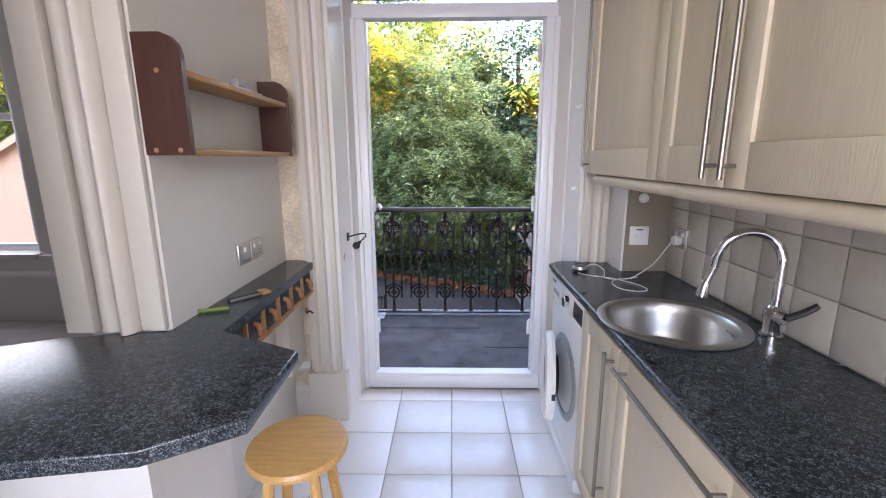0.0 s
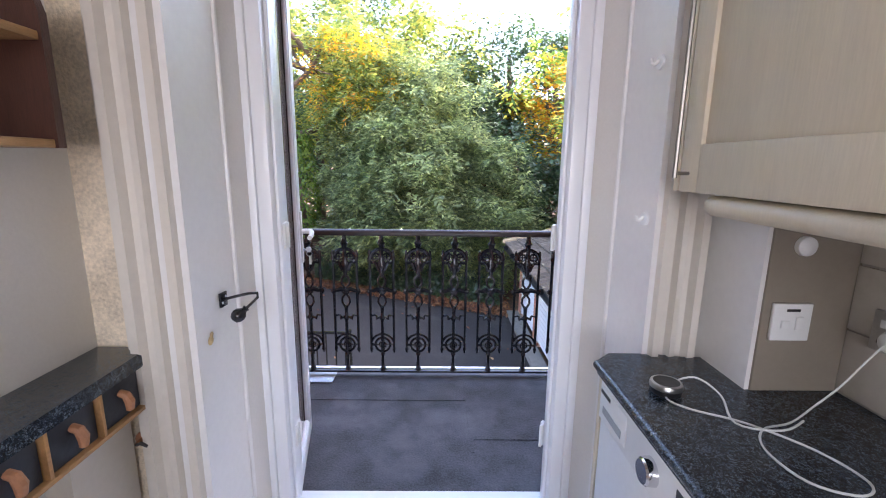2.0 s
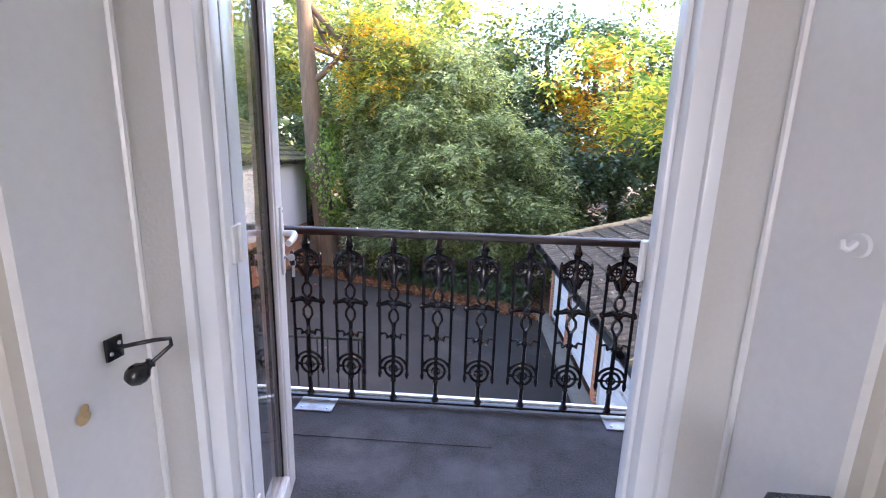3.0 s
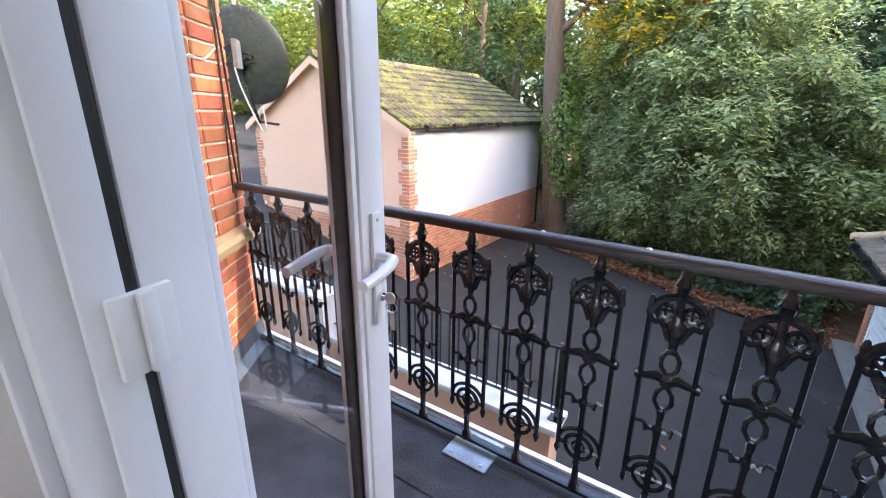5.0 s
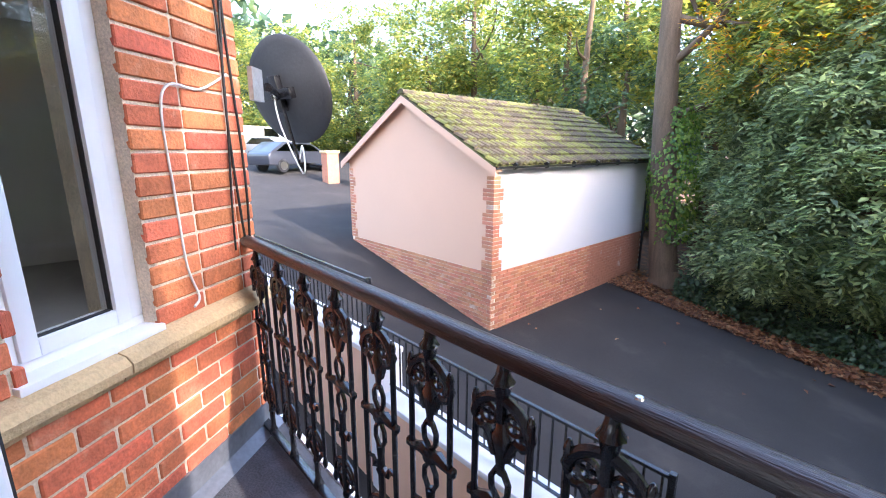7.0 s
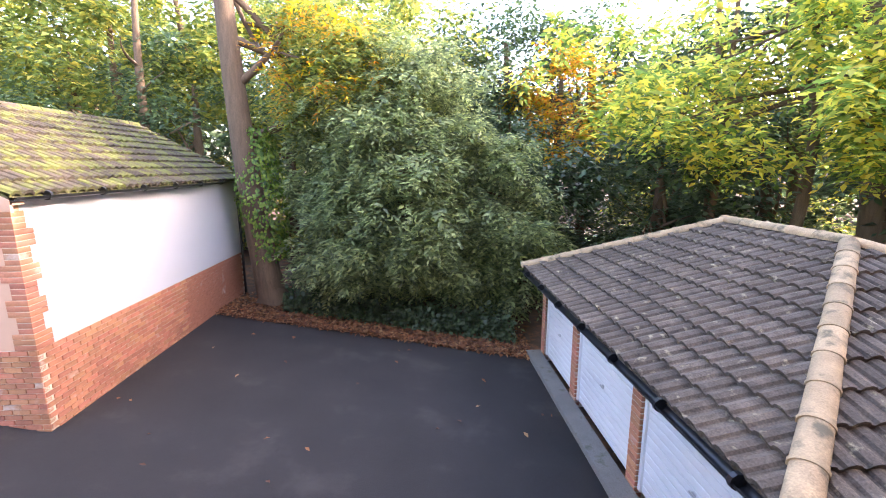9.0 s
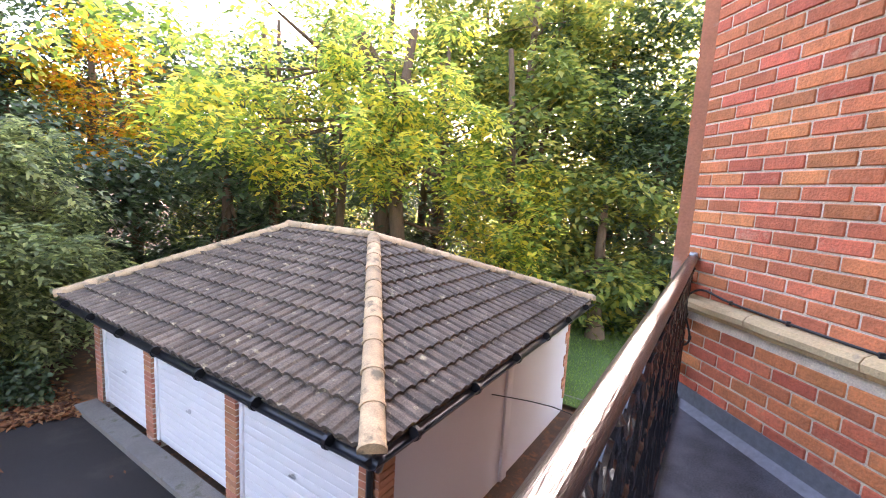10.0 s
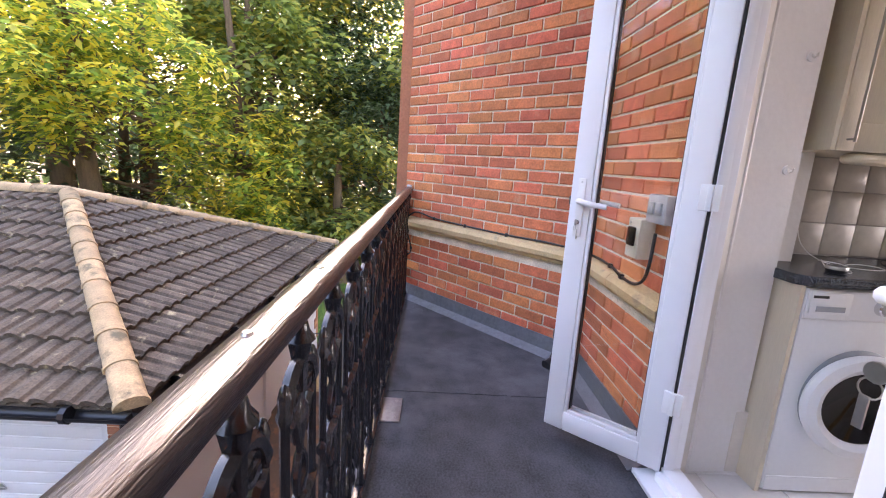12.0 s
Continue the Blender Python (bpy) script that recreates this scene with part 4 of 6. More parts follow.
# brick piers between the garage doors, toothed corner at the far side
for y in (5.82, 7.94, 9.98, 11.74):
    part("pier_core", boxes((WX0 + 0.012, y, GROUND - 0.2, WX0 + 0.2, y + 0.216, EAVE - 0.02)), M["mortar"], garage)
    for k in range(26):
        z = GROUND + 0.075 * k
        if z + 0.065 < EAVE - 0.02:
            piece("brick", far_full, garage, pose(WX0 + 0.105, y, z, 0, 0, 90))
for k in range(26):
    z = GROUND + 0.075 * k
    long = (k // 3) % 2
    if z + 0.065 < EAVE - 0.02:
        piece("brick", far_full if long else far_half, garage, Matrix.Translation((WX1 - (0.215 if long else 0.1025), WY0 - 0.012, z)))
        piece("brick", far_full, garage, Matrix.Translation((WX0 - 0.0, WY0 - 0.012, z)))


def garage_door(y0, y1):
    d = thing("garage_door", (WX0 + 0.06, (y0 + y1) / 2, GROUND + 0.13), "white ribbed metal up-and-over garage door, shut", "garage door", "garage doors")
    w, h = (y1 - y0) / 2, DZ - GROUND - 0.13
    part("frame", boxes((-0.02, -w, 0, 0.05, -w + 0.06, h), (-0.02, w - 0.06, 0, 0.05, w, h), (-0.02, -w + 0.06, h - 0.06, 0.05, w - 0.06, h), bevel=0.004), M["white_plastic"], d)
    bm = bmesh.new()
    n = 14
    zs = np.linspace(0.0, h - 0.062, n + 1)
    for a, b in zip(zs, zs[1:]):
        box(bm, 0.005, -w + 0.062, a, 0.03, w - 0.062, b - 0.012, 0.004)
    box(bm, 0.014, -w + 0.062, 0, 0.035, w - 0.062, h - 0.062)
    part("panel", bm, M["white_plastic"], d, "horizontally ribbed white panel")
    bm = lathe([(0, 0), (0.03, 0), (0.03, 0.01), (0, 0.012)], seg=12, m=pose(0.004, 0, h * 0.45, 0, -90))
    box(bm, -0.025, -0.05, h * 0.45 - 0.008, -0.012, 0.05, h * 0.45 + 0.008)
    part("handle", bm, M["steel"], d, "small black and steel handle")


for y0, y1 in DOORS:
    garage_door(y0, y1)

# peach outbuilding with a pitched roof
BX0, BX1, BY0, BY1 = -10.41, -5.449, 8.992, 15.55
BE, BR = 1.15, 2.51
PL = -0.873
shed = thing("outbuilding", (0, 0, 0), "peach rendered gabled outbuilding with brick quoins and plinth", "outbuilding")
mid = (BX0 + BX1) / 2
bm = bmesh.new()
a = [bm.verts.new((x, BY0, z)) for x, z in ((BX0, PL), (BX1, PL), (BX1, BE), (mid, BR - 0.05), (BX0, BE))]
b = [bm.verts.new((v.co.x, BY0 + 0.12, v.co.z)) for v in a]
bm.faces.new(a)
bm.faces.new(b[::-1])
for i in range(5):
    bm.faces.new((a[i], a[(i + 1) % 5], b[(i + 1) % 5], b[i]))
part("wall", bm, M["peach"], shed, "smooth rendered gable, its warm bounce light in the peach colour", None)
# side walls in white where the gable is peach: their cooler light is painted
for r in ((BX1 - 0.12, BY0 + 0.12, PL, BX1, BY1, BE), (BX0, BY0 + 0.12, PL, BX0 + 0.12, BY1, BE), (BX0 + 0.12, BY1 - 0.12, PL, BX1 - 0.12, BY1, BE)):
    part("wall", boxes(r), M["white_render"], shed, "smooth rendered side wall, white standing for its cool skylight")
part("plinth_core", boxes((BX0 + 0.005, BY0 + 0.005, -2.9, BX1 - 0.005, BY1, PL - 0.002)), M["mortar"], shed)
ov = 0.16
rise_v = Vector((mid - BX1 - ov, 0, BR + 0.02 - BE + 0.05))
for sx, x_e in ((1, BX1 + ov), (-1, BX0 - ov)):
    bm = bmesh.new()
    q = [(x_e, BY0 - ov, BE - 0.05), (x_e, BY1 + ov, BE - 0.05), (mid, BY1 + ov, BR + 0.02), (mid, BY0 - ov, BR + 0.02)]
    lo = [bm.verts.new((x, y, z - 0.05)) for x, y, z in q]
    hi = [bm.verts.new(v) for v in q]
    bm.faces.new(lo[::-1])
    bm.faces.new(hi)
    for i in range(4):
        bm.faces.new((lo[i], lo[(i + 1) % 4], hi[(i + 1) % 4], hi[i]))
    part("roof", bm, M["moss_tile"], shed, "", None)
sl = rise_v.length
tiled_slope(shed, (BX1 + ov, BY0 - ov, BE - 0.05), (0, 1, 0), rise_v, BY1 - BY0 + 2 * ov, sl, 0, 0, M["moss_tile"])
ridge_run(shed, (mid, BY0 - ov, BR + 0.03), (mid, BY1 + ov, BR + 0.03), M["moss_tile"])
# barge boards, gutter and verge tiles
bm = bmesh.new()
for x_e in (BX1 + ov, BX0 - ov):
    p, q = Vector((x_e, BY0 - ov - 0.005, BE - 0.06)), Vector((mid, BY0 - ov - 0.005, BR))
    for k, (y0, y1, dz0, dz1) in enumerate(((0, 0.03, -0.17, -0.02),)):
        v = [bm.verts.new((c.x, c.y + yy, c.z + zz)) for c in (p, q) for yy in (y0, y1) for zz in (dz0, dz1)]
        for f in ((0, 1, 5, 4), (2, 6, 7, 3), (1, 3, 7, 5), (0, 4, 6, 2), (0, 2, 3, 1), (4, 5, 7, 6)):
            bm.faces.new([v[i] for i in f])
box(bm, BX1 + 0.002, BY0 - ov, BE - 0.14, BX1 + ov, BY0 + 0.02, BE - 0.055)
part("bargeboard", bm, M["peach"], shed, "peach painted bargeboard")
part("fascia", boxes((BX1 + 0.002, BY0 + 0.02, BE - 0.13, BX1 + ov - 0.03, BY1 + ov, BE - 0.07)), M["white_render"], shed)
gutter_run(shed, (BX1 + ov - 0.02, BY0 - ov, BE - 0.05), (BX1 + ov - 0.02, BY1 + ov, BE - 0.05), (1, 0, 0))
part("downpipe", tube([(BX1 + 0.08, BY1 - 0.1, BE - 0.12), (BX1 + 0.05, BY1 - 0.1, BE - 0.3), (BX1 + 0.05, BY1 - 0.1, -2.2)], 0.034, seg=8), M["gutter"], shed)
# quoins: three courses long, three short
for k in range(25):
    z = PL + 0.075 * k
    if z + 0.07 > BE - 0.22:
        break
    long = (k // 3) % 2 == 0
    s = 0.26 if long else 0.17
    bm = boxes((-s, -0.012, 0.0, 0.012, s, 0.066), bevel=0.003)
    q = part("brick", bm, M["brick_far"], shed, "", 30)
    q.location = (BX1, BY0, z)
    bm = boxes((-0.012, -0.012, 0.0, s, s, 0.066), bevel=0.003)
    q = part("brick", bm, M["brick_far"], shed, "", 30)
    q.location = (BX0, BY0, z)
for r in ((BX1 - 0.165, BY0 - 0.006, PL, BX1 + 0.006, BY0 + 0.165, BE - 0.24), (BX0 - 0.006, BY0 - 0.006, PL, BX0 + 0.165, BY0 + 0.165, BE - 0.24)):
    part("quoin_core", boxes(r), M["mortar"], shed)
# plinth bricks down to the sloping ground
count = 0
for k in range(1, 17):
    z = PL - 0.075 * k
    x = BX1 - (0.1125 if k % 2 else 0.0)
    if k % 2:
        piece("brick", far_half, shed, Matrix.Translation((BX1 - 0.1025, BY0 - 0.012, z)))
    while x - 0.215 > BX0:
        x -= 0.225
        if z + 0.08 > ground_z(x + 0.11):
            piece("brick", far_full, shed, Matrix.Translation((x + 0.005, BY0 - 0.012, z)))
    y = BY0 + (0.0 if k % 2 else -0.1125)
    while y + 0.215 < BY0 + 3.6:
        if y >= BY0 - 0.01 and z + 0.08 > -2.15:
            piece("brick", far_full, shed, pose(BX1 + 0.012, y + 0.005, z, 0, 0, 90))
        y += 0.225
bm = bmesh.new()
for k in range(1, 17):
    z = PL - 0.075 * k
    y = BY0 + 3.6 + (0.0 if k % 2 else -0.1125)
    while y < BY1 - 0.2:
        box(bm, BX1 - 0.05, y + 0.005, z, BX1 + 0.012, y + 0.22, z + 0.065)
        y += 0.225
tagged(part("brickwork", bm, M["brick_far"], shed, "", 30), kind="stuff")

# stepped garden wall with railings below the balcony
steps = thing("garden_wall", (0, 0, 0), "peach garden wall with white copings and thin black railings", "garden wall")
part("wall", boxes((-7.4, 5.22, -3.0, -3.72, 5.48, -0.62)), M["peach"], steps)
part("wall", boxes((-3.72, 5.24, -3.0, -1.0, 5.46, -1.06)), M["peach"], steps)
part("coping", boxes((-7.4, 5.19, -0.62, -3.60, 5.51, -0.56), bevel=0.008), M["white_render"], steps)
part("coping", boxes((-3.62, 5.20, -1.06, -0.95, 5.50, -1.0), bevel=0.008), M["white_render"], steps)
part("pier", boxes((-3.78, 5.20, -3.0, -3.62, 5.50, -0.60)), M["white_render"], steps)
for x0, x1, z in ((-7.3, -3.95, -0.56), (-3.85, -1.0, -1.0)):
    part("top_bar", boxes((x0, 5.335, z + 0.64, x1, 5.365, z + 0.66)), M["iron"], steps)
    part("bottom_bar", boxes((x0, 5.338, z + 0.07, x1, 5.362, z + 0.085)), M["iron"], steps)
    me = finish(boxes((-0.006, -0.006, 0.07, 0.006, 0.006, 0.65)), "railing_bar", M["iron"], 30)
    for x in np.arange(x0 + 0.1, x1, 0.1):
        piece("railing_bar", me, steps, Matrix.Translation((float(x), 5.35, z)))
    for x in (x0, x1):
        part("post", boxes((x - 0.018, 5.332, z, x + 0.018, 5.368, z + 0.68), (x - 0.06, 5.30, z, x + 0.06, 5.40, z + 0.01)), M["iron"], steps)


# ---------------------------------------------------------------- trees and shrubs
rng = np.random.default_rng(7)


def leaves_mesh(name, mat, at, nrm, direction, length, width, cup=0.25):
    """Many leaves in one mesh: each a pointed blade of two folded halves."""
    n = len(at)
    direction = direction - nrm * np.sum(direction * nrm, axis=1, keepdims=True)
    direction /= np.linalg.norm(direction, axis=1, keepdims=True) + 1e-9
    side = np.cross(nrm, direction)
    L, W = length[:, None], width[:, None]
    base, tip = at, at + direction * L
    mid = at + direction * L * 0.45
    left, right = mid - side * W * 0.5 + nrm * W * cup, mid + side * W * 0.5 + nrm * W * cup
    verts = np.stack([base, left, tip, right], axis=1).reshape(-1, 3)
    idx = np.arange(n)[:, None] * 4
    faces = np.concatenate([idx + [0, 2, 1], idx + [0, 3, 2]], axis=1).reshape(-1, 3)
    me = bpy.data.meshes.new(name)
    me.vertices.add(len(verts))
    me.vertices.foreach_set("co", verts.astype(np.float32).ravel())
    me.loops.add(faces.size)
    me.loops.foreach_set("vertex_index", faces.astype(np.int32).ravel())
    me.polygons.add(len(faces))
    me.polygons.foreach_set("loop_start", np.arange(len(faces), dtype=np.int32) * 3)
    me.polygons.foreach_set("loop_total", np.full(len(faces), 3, dtype=np.int32))
    me.update(calc_edges=True)
    me.validate()
    me.materials.append(mat)
    return me


def unit(n):
    v = rng.normal(size=(n, 3))
    return v / np.linalg.norm(v, axis=1, keepdims=True)


def lumps(center, size, count, r0, r1, flat=0.75, low=-0.9):
    """Places of leafy clumps spread over an uneven rounded crown."""
    d = unit(count)
    d[:, 2] = np.clip(d[:, 2], low, 1)
    rad = rng.uniform(0.5, 1.0, (count, 1)) ** 0.5
    bump_ = 1 + 0.25 * np.sin(d[:, :1] * 5 + d[:, 1:2] * 4 + center[0])
    return np.array(center) + d * rad * bump_ * np.array(size), rng.uniform(r0, r1, count) * flat ** 0


def crown_leaves(centers, radii, per, length, width, droop=0.3, spray=1, spread=0.35, out_bias=0.6):
    """Leaves of all clumps; spray > 1 lays that many leaves fanwise on each twig."""
    n = len(centers) * per
    c = np.repeat(centers, per, axis=0)
    r = np.repeat(radii, per)[:, None]
    d = unit(n)
    at = c + d * r * rng.uniform(0.35, 1.0, (n, 1)) * np.array([1.15, 1.15, 0.75])
    out = d * out_bias + unit(n) * 0.5
    out[:, 2] -= droop
    out /= np.linalg.norm(out, axis=1, keepdims=True)
    up = unit(n) * 0.55 + np.array([0, 0, 1.0]) + d * 0.3
    up /= np.linalg.norm(up, axis=1, keepdims=True)
    if spray > 1:
        base, o, u = at, out, up
        side = np.cross(u, o)
        side /= np.linalg.norm(side, axis=1, keepdims=True) + 1e-9
        A, N, D, Ls = [], [], [], []
        for k in range(spray):
            f = k / max(1, spray - 1)
            sgn = 1 if k % 2 else -1
            A.append(base + o * (length * 2.4 * f * 0.7) - np.array([0, 0, 1.0]) * droop * length * f * f)
            D.append(o + side * sgn * (1.0 - 0.55 * f))
            N.append(u + unit(n) * spread)
            Ls.append(np.full(n, length * (1.05 - 0.4 * f)))
        at, up, out = np.concatenate(A), np.concatenate(N), np.concatenate(D)
        ln = np.concatenate(Ls) * rng.uniform(0.7, 1.25, len(at))
        up /= np.linalg.norm(up, axis=1, keepdims=True)
    else:
        ln = length * rng.uniform(0.6, 1.3, n)
    return at, up, out, ln, ln * (width / length)


def limb(bm, p, q, r0, r1, bend=0.3, seg=8, steps=7):
    p, q = Vector(p), Vector(q)
    off = Vector((random.uniform(-1, 1), random.uniform(-1, 1), random.uniform(-0.3, 0.5))) * bend
    pts, rs = [], []
    for i in range(steps + 1):
        f = i / steps
        pts.append(p.lerp(q, f) + off * math.sin(math.pi * f) + Vector(noise.noise_vector(p + Vector((f * 3, 0, 0)))) * 0.08 * bend)
        rs.append(r0 + (r1 - r0) * f)
    tube(pts, rs, bm, seg)
    return pts


def tree(name, base, top, r, label, crown, mat, limbs=6, kind_word="tree", trunk_low=True):
    """A tree: tapered, flared trunk with limbs, and a crown of leaves. crown: rows of (clump centres, radii, leaves per clump, length, width, droop, spray)."""
    t = thing(name, base, label, kind_word)
    bm = bmesh.new()
    b, tp = Vector((0, 0, -0.3)), Vector(top) - Vector(base)
    if trunk_low:
        pts = limb(bm, b, tp, r * 1.25, r * 0.45, 0.25, 12, 10)
        lathe([(r * 1.9, -0.35), (r * 1.5, 0.1), (r * 1.25, 0.45)], bm, 12)
        all_c = np.concatenate([c[0] for c in crown]) - np.array(base)
        for i in range(limbs):
            s = pts[min(len(pts) - 1, 4 + i % (len(pts) - 4))]
            e = Vector(all_c[int(rng.integers(len(all_c)))])
            mp = limb(bm, s, s.lerp(e, 0.9), r * 0.35, r * 0.06, 0.5, 6, 6)
            for _ in range(2):
                e2 = Vector(all_c[int(rng.integers(len(all_c)))])
                if (e2 - mp[3]).length < 4:
                    limb(bm, mp[3], mp[3].lerp(e2, 0.85), r * 0.13, r * 0.03, 0.3, 5, 4)
        part("trunk", bm, M["bark"], t, "rough ridged bark", 60)
    for centers, radii, per, length, width, droop, spray in crown:
        at, up, out, ln, wd = crown_leaves(centers - np.array(base), radii, per, length, width, droop, spray)
        ob = new("crown", leaves_mesh("crown", mat, at, up, out, ln, wd))
        ob.parent = t
        ob["kind"] = "stuff"
    return t


# great yew at the yard's edge
yc, yr = [], []
for c, s, n in (((-0.6, 14.7, 0.6), (2.8, 2.0, 2.6), 190), ((-0.6, 14.9, 2.6), (2.0, 1.5, 1.8), 60), ((-2.0, 14.2, 0.1), (1.2, 1.2, 1.7), 60), ((1.4, 14.2, -0.2), (1.6, 1.3, 1.7), 60), ((-0.3, 13.7, -0.75), (2.5, 0.7, 0.6), 45)):
    a, b = lumps(c, s, n, 0.25, 0.55)
    yc.append(a)
    yr.append(b)
tree("yew_tree", (-0.8, 14.8, ground_z(-0.8)), (-0.6, 15.0, 3.2), 0.22, "broad dark green yew with drooping sprays", [(np.concatenate(yc), np.concatenate(yr), 46, 0.19, 0.075, 0.5, 7)], M["yew"])

# tall tree beside the outbuilding, ivy on its trunk, pinnate leaves turning yellow
c1, r1 = lumps((-2.6, 14.9, 3.4), (1.7, 1.3, 1.8), 60, 0.3, 0.6)
tree("walnut_tree", (-4.38, 14.73, ground_z(-4.38)), (-4.95, 14.6, 9.0), 0.29, "tall straight tree with yellowing compound leaves", [(c1, r1, 34, 0.22, 0.08, 0.35, 6)], M["green_leaf"], 5)
ca, ra = lumps((-2.9, 14.4, 3.9), (1.5, 1.0, 1.2), 22, 0.25, 0.5)
tree("walnut_branches", (-3.5, 14.6, 3.0), (-3.5, 14.6, 3.4), 0.05, "yellow turning sprays of the tall tree", [(ca, ra, 22, 0.17, 0.055, 0.35, 5)], M["autumn"], 2, "branch", False)
n = 2600
ang, hz = rng.uniform(0, 2 * math.pi, n), rng.uniform(-0.9, 2.4, n)
ivr = 0.45 + 0.10 * rng.random(n) + 0.10 * np.sin(hz * 2.2)
iv = np.stack([-4.32 - 0.05 * (hz + 2) + ivr * np.cos(ang), 14.72 + ivr * np.sin(ang), hz], axis=1)
nr = np.stack([np.cos(ang), np.sin(ang), np.full(n, 0.4)], axis=1) + unit(n) * 0.4
nr /= np.linalg.norm(nr, axis=1, keepdims=True)
dn = unit(n) * 0.5 + np.array([0, 0, -0.8])
ob = new("ivy", leaves_mesh("ivy", M["ivy"], iv, nr, dn, rng.uniform(0.06, 0.13, n), rng.uniform(0.05, 0.10, n)))
tagged(ob, "bright ivy climbing the tall trunk", "ivy", kind="stuff")

# chestnut leaning over the garages, seen against the light
chc, chr_ = [], []
for c, s, n in (((7.2, 12.6, 2.9), (3.4, 2.0, 1.5), 40), ((5.3, 13.6, 4.3), (3.0, 1.8, 1.6), 20), ((9.6, 10.4, 2.6), (2.2, 2.0, 1.7), 34), ((10.6, 8.6, 1.0), (1.2, 1.5, 1.9), 30), ((9.5, 12.0, 4.8), (3.2, 2.2, 1.7), 30)):
    a, b = lumps(c, s, n, 0.3, 0.65)
    chc.append(a)
    chr_.append(b)
tree("chestnut_tree", (10.4, 12.9, ground_z(10.4)), (9.2, 13.2, 6.0), 0.26, "chestnut with large leaves turning yellow, backlit", [(np.concatenate(chc), np.concatenate(chr_), 24, 0.26, 0.11, 0.6, 5)], M["chestnut"], 16)
a, b = lumps((4.6, 19.0, 3.4), (1.7, 1.3, 2.1), 60, 0.35, 0.7)
tree("maple_tree", (4.6, 19.2, ground_z(4.6)), (4.6, 19.2, 4.5), 0.18, "small maple in yellow and orange autumn leaf", [(a, b, 90, 0.15, 0.12, 0.3, 1)], M["autumn"], 6)

# woodland beyond: trunks and crowns; tallest crowns, mostly out of view, added to block sun
WOOD = [(-16, 25, "green_leaf", 3.6, 5.5), (-12, 22, "green_leaf", 3.4, 4.8), (-8.5, 20, "laurel", 2.8, 2.6), (-6.0, 22.5, "green_leaf", 3.4, 5.2), (-2.0, 22, "green_leaf", 3.0, 3.2), (1.5, 21.5, "laurel", 2.6, 2.2),
        (6.5, 22, "laurel", 3.2, 4.0), (2.6, 16.3, "laurel", 1.7, 0.6), (6.4, 16.0, "laurel", 2.4, 0.3), (9.8, 16.0, "laurel", 2.6, 0.6), (13.0, 13.0, "laurel", 2.6, 1.4), (13.8, 9.0, "green_leaf", 2.8, 2.8),
        (14.5, 5.5, "laurel", 2.8, 1.6), (14.0, 2.0, "green_leaf", 3.0, 2.8), (12.4, 6.4, "green_leaf", 1.6, 0.2), (13.0, 18.0, "green_leaf", 3.2, 4.4), (18, 11, "green_leaf", 3.4, 5.2), (18.0, 4.0, "green_leaf", 3.4, 4.6),
        (-20, 20, "green_leaf", 3.4, 4.5), (-25, 24, "laurel", 3.2, 3.6), (-31, 17, "green_leaf", 3.6, 5.0), (-13.0, 17.5, "laurel", 2.0, 2.0), (10.0, 22.0, "green_leaf", 3.2, 3.4), (14.5, 10.0, "green_leaf", 3.6, 7.6), (18.5, 8.0, "green_leaf", 3.8, 8.5), (14.0, 16.0, "green_leaf", 3.8, 8.2), (20, 15, "green_leaf", 4.0, 9.0), (22.5, 11.5, "laurel", 4.0, 9.5), (-18, 22, "green_leaf", 4.2, 8.0), (-10.5, 24, "green_leaf", 4.2, 7.6), (-24, 27, "green_leaf", 4.5, 8.0), (-34, 24, "green_leaf", 5.0, 7.5), (-29, 31, "laurel", 5.0, 7.0), (-4.0, 26, "laurel", 3.6, 6.2), (-38, 14, "green_leaf", 5.0, 7.0), (-42, 22, "laurel", 5.0, 6.0), (-36, 5, "green_leaf", 5.0, 6.5), (9.0, 19.0, "laurel", 3.0, 3.0), (-1.2, 20.0, "green_leaf", 3.0, 4.6), (2.6, 20.5, "laurel", 2.6, 4.4), (16.5, 7.6, "laurel", 3.0, 4.6), (15.5, 4.4, "laurel", 3.0, 5.2)]
for x, y, kind_, rad, z in WOOD:
    n = int(26 * rad)
    a, b = lumps((x, y, z), (rad, rad * 0.9, rad * 1.15), n, 0.5, 1.0)
    a2, b2 = lumps((x, y - 0.2, ground_z(x) + 1.3), (rad * 0.95, rad * 0.7, 1.4), int(n * 0.45), 0.4, 0.8)
    lf = 0.27 if kind_ == "green_leaf" else 0.22
    tree("woodland_tree", (x, y, ground_z(x)), (x + random.uniform(-0.4, 0.4), y, z + rad * 0.6), 0.2, "dark evergreen woodland tree" if kind_ == "laurel" else "broadleaved woodland tree with yellowing green leaves",
         [(np.concatenate([a, a2]), np.concatenate([b, b2]), 95, lf, lf * 0.55, 0.3, 1)], M[kind_], 5)
for x, y, r in ((8.6, 13.8, 0.14), (9.9, 11.4, 0.22), (11.4, 11.0, 0.13), (7.6, 15.0, 0.12), (11.9, 9.4, 0.16), (12.4, 12.4, 0.18), (-9.3, 18.6, 0.16), (6.9, 14.2, 0.10)):
    bm = bmesh.new()
    pts = limb(bm, (0, 0, -0.2), (random.uniform(-0.5, 0.5), random.uniform(-0.3, 0.3), 8.5), r * 1.3, r * 0.5, 0.4, 10, 10)
    for k in (4, 5, 6, 7):
        limb(bm, pts[k], pts[k] + Vector((random.uniform(-2, 2), random.uniform(-1.5, 0.5), random.uniform(0.4, 1.4))), r * 0.4, r * 0.08, 0.3, 6, 5)
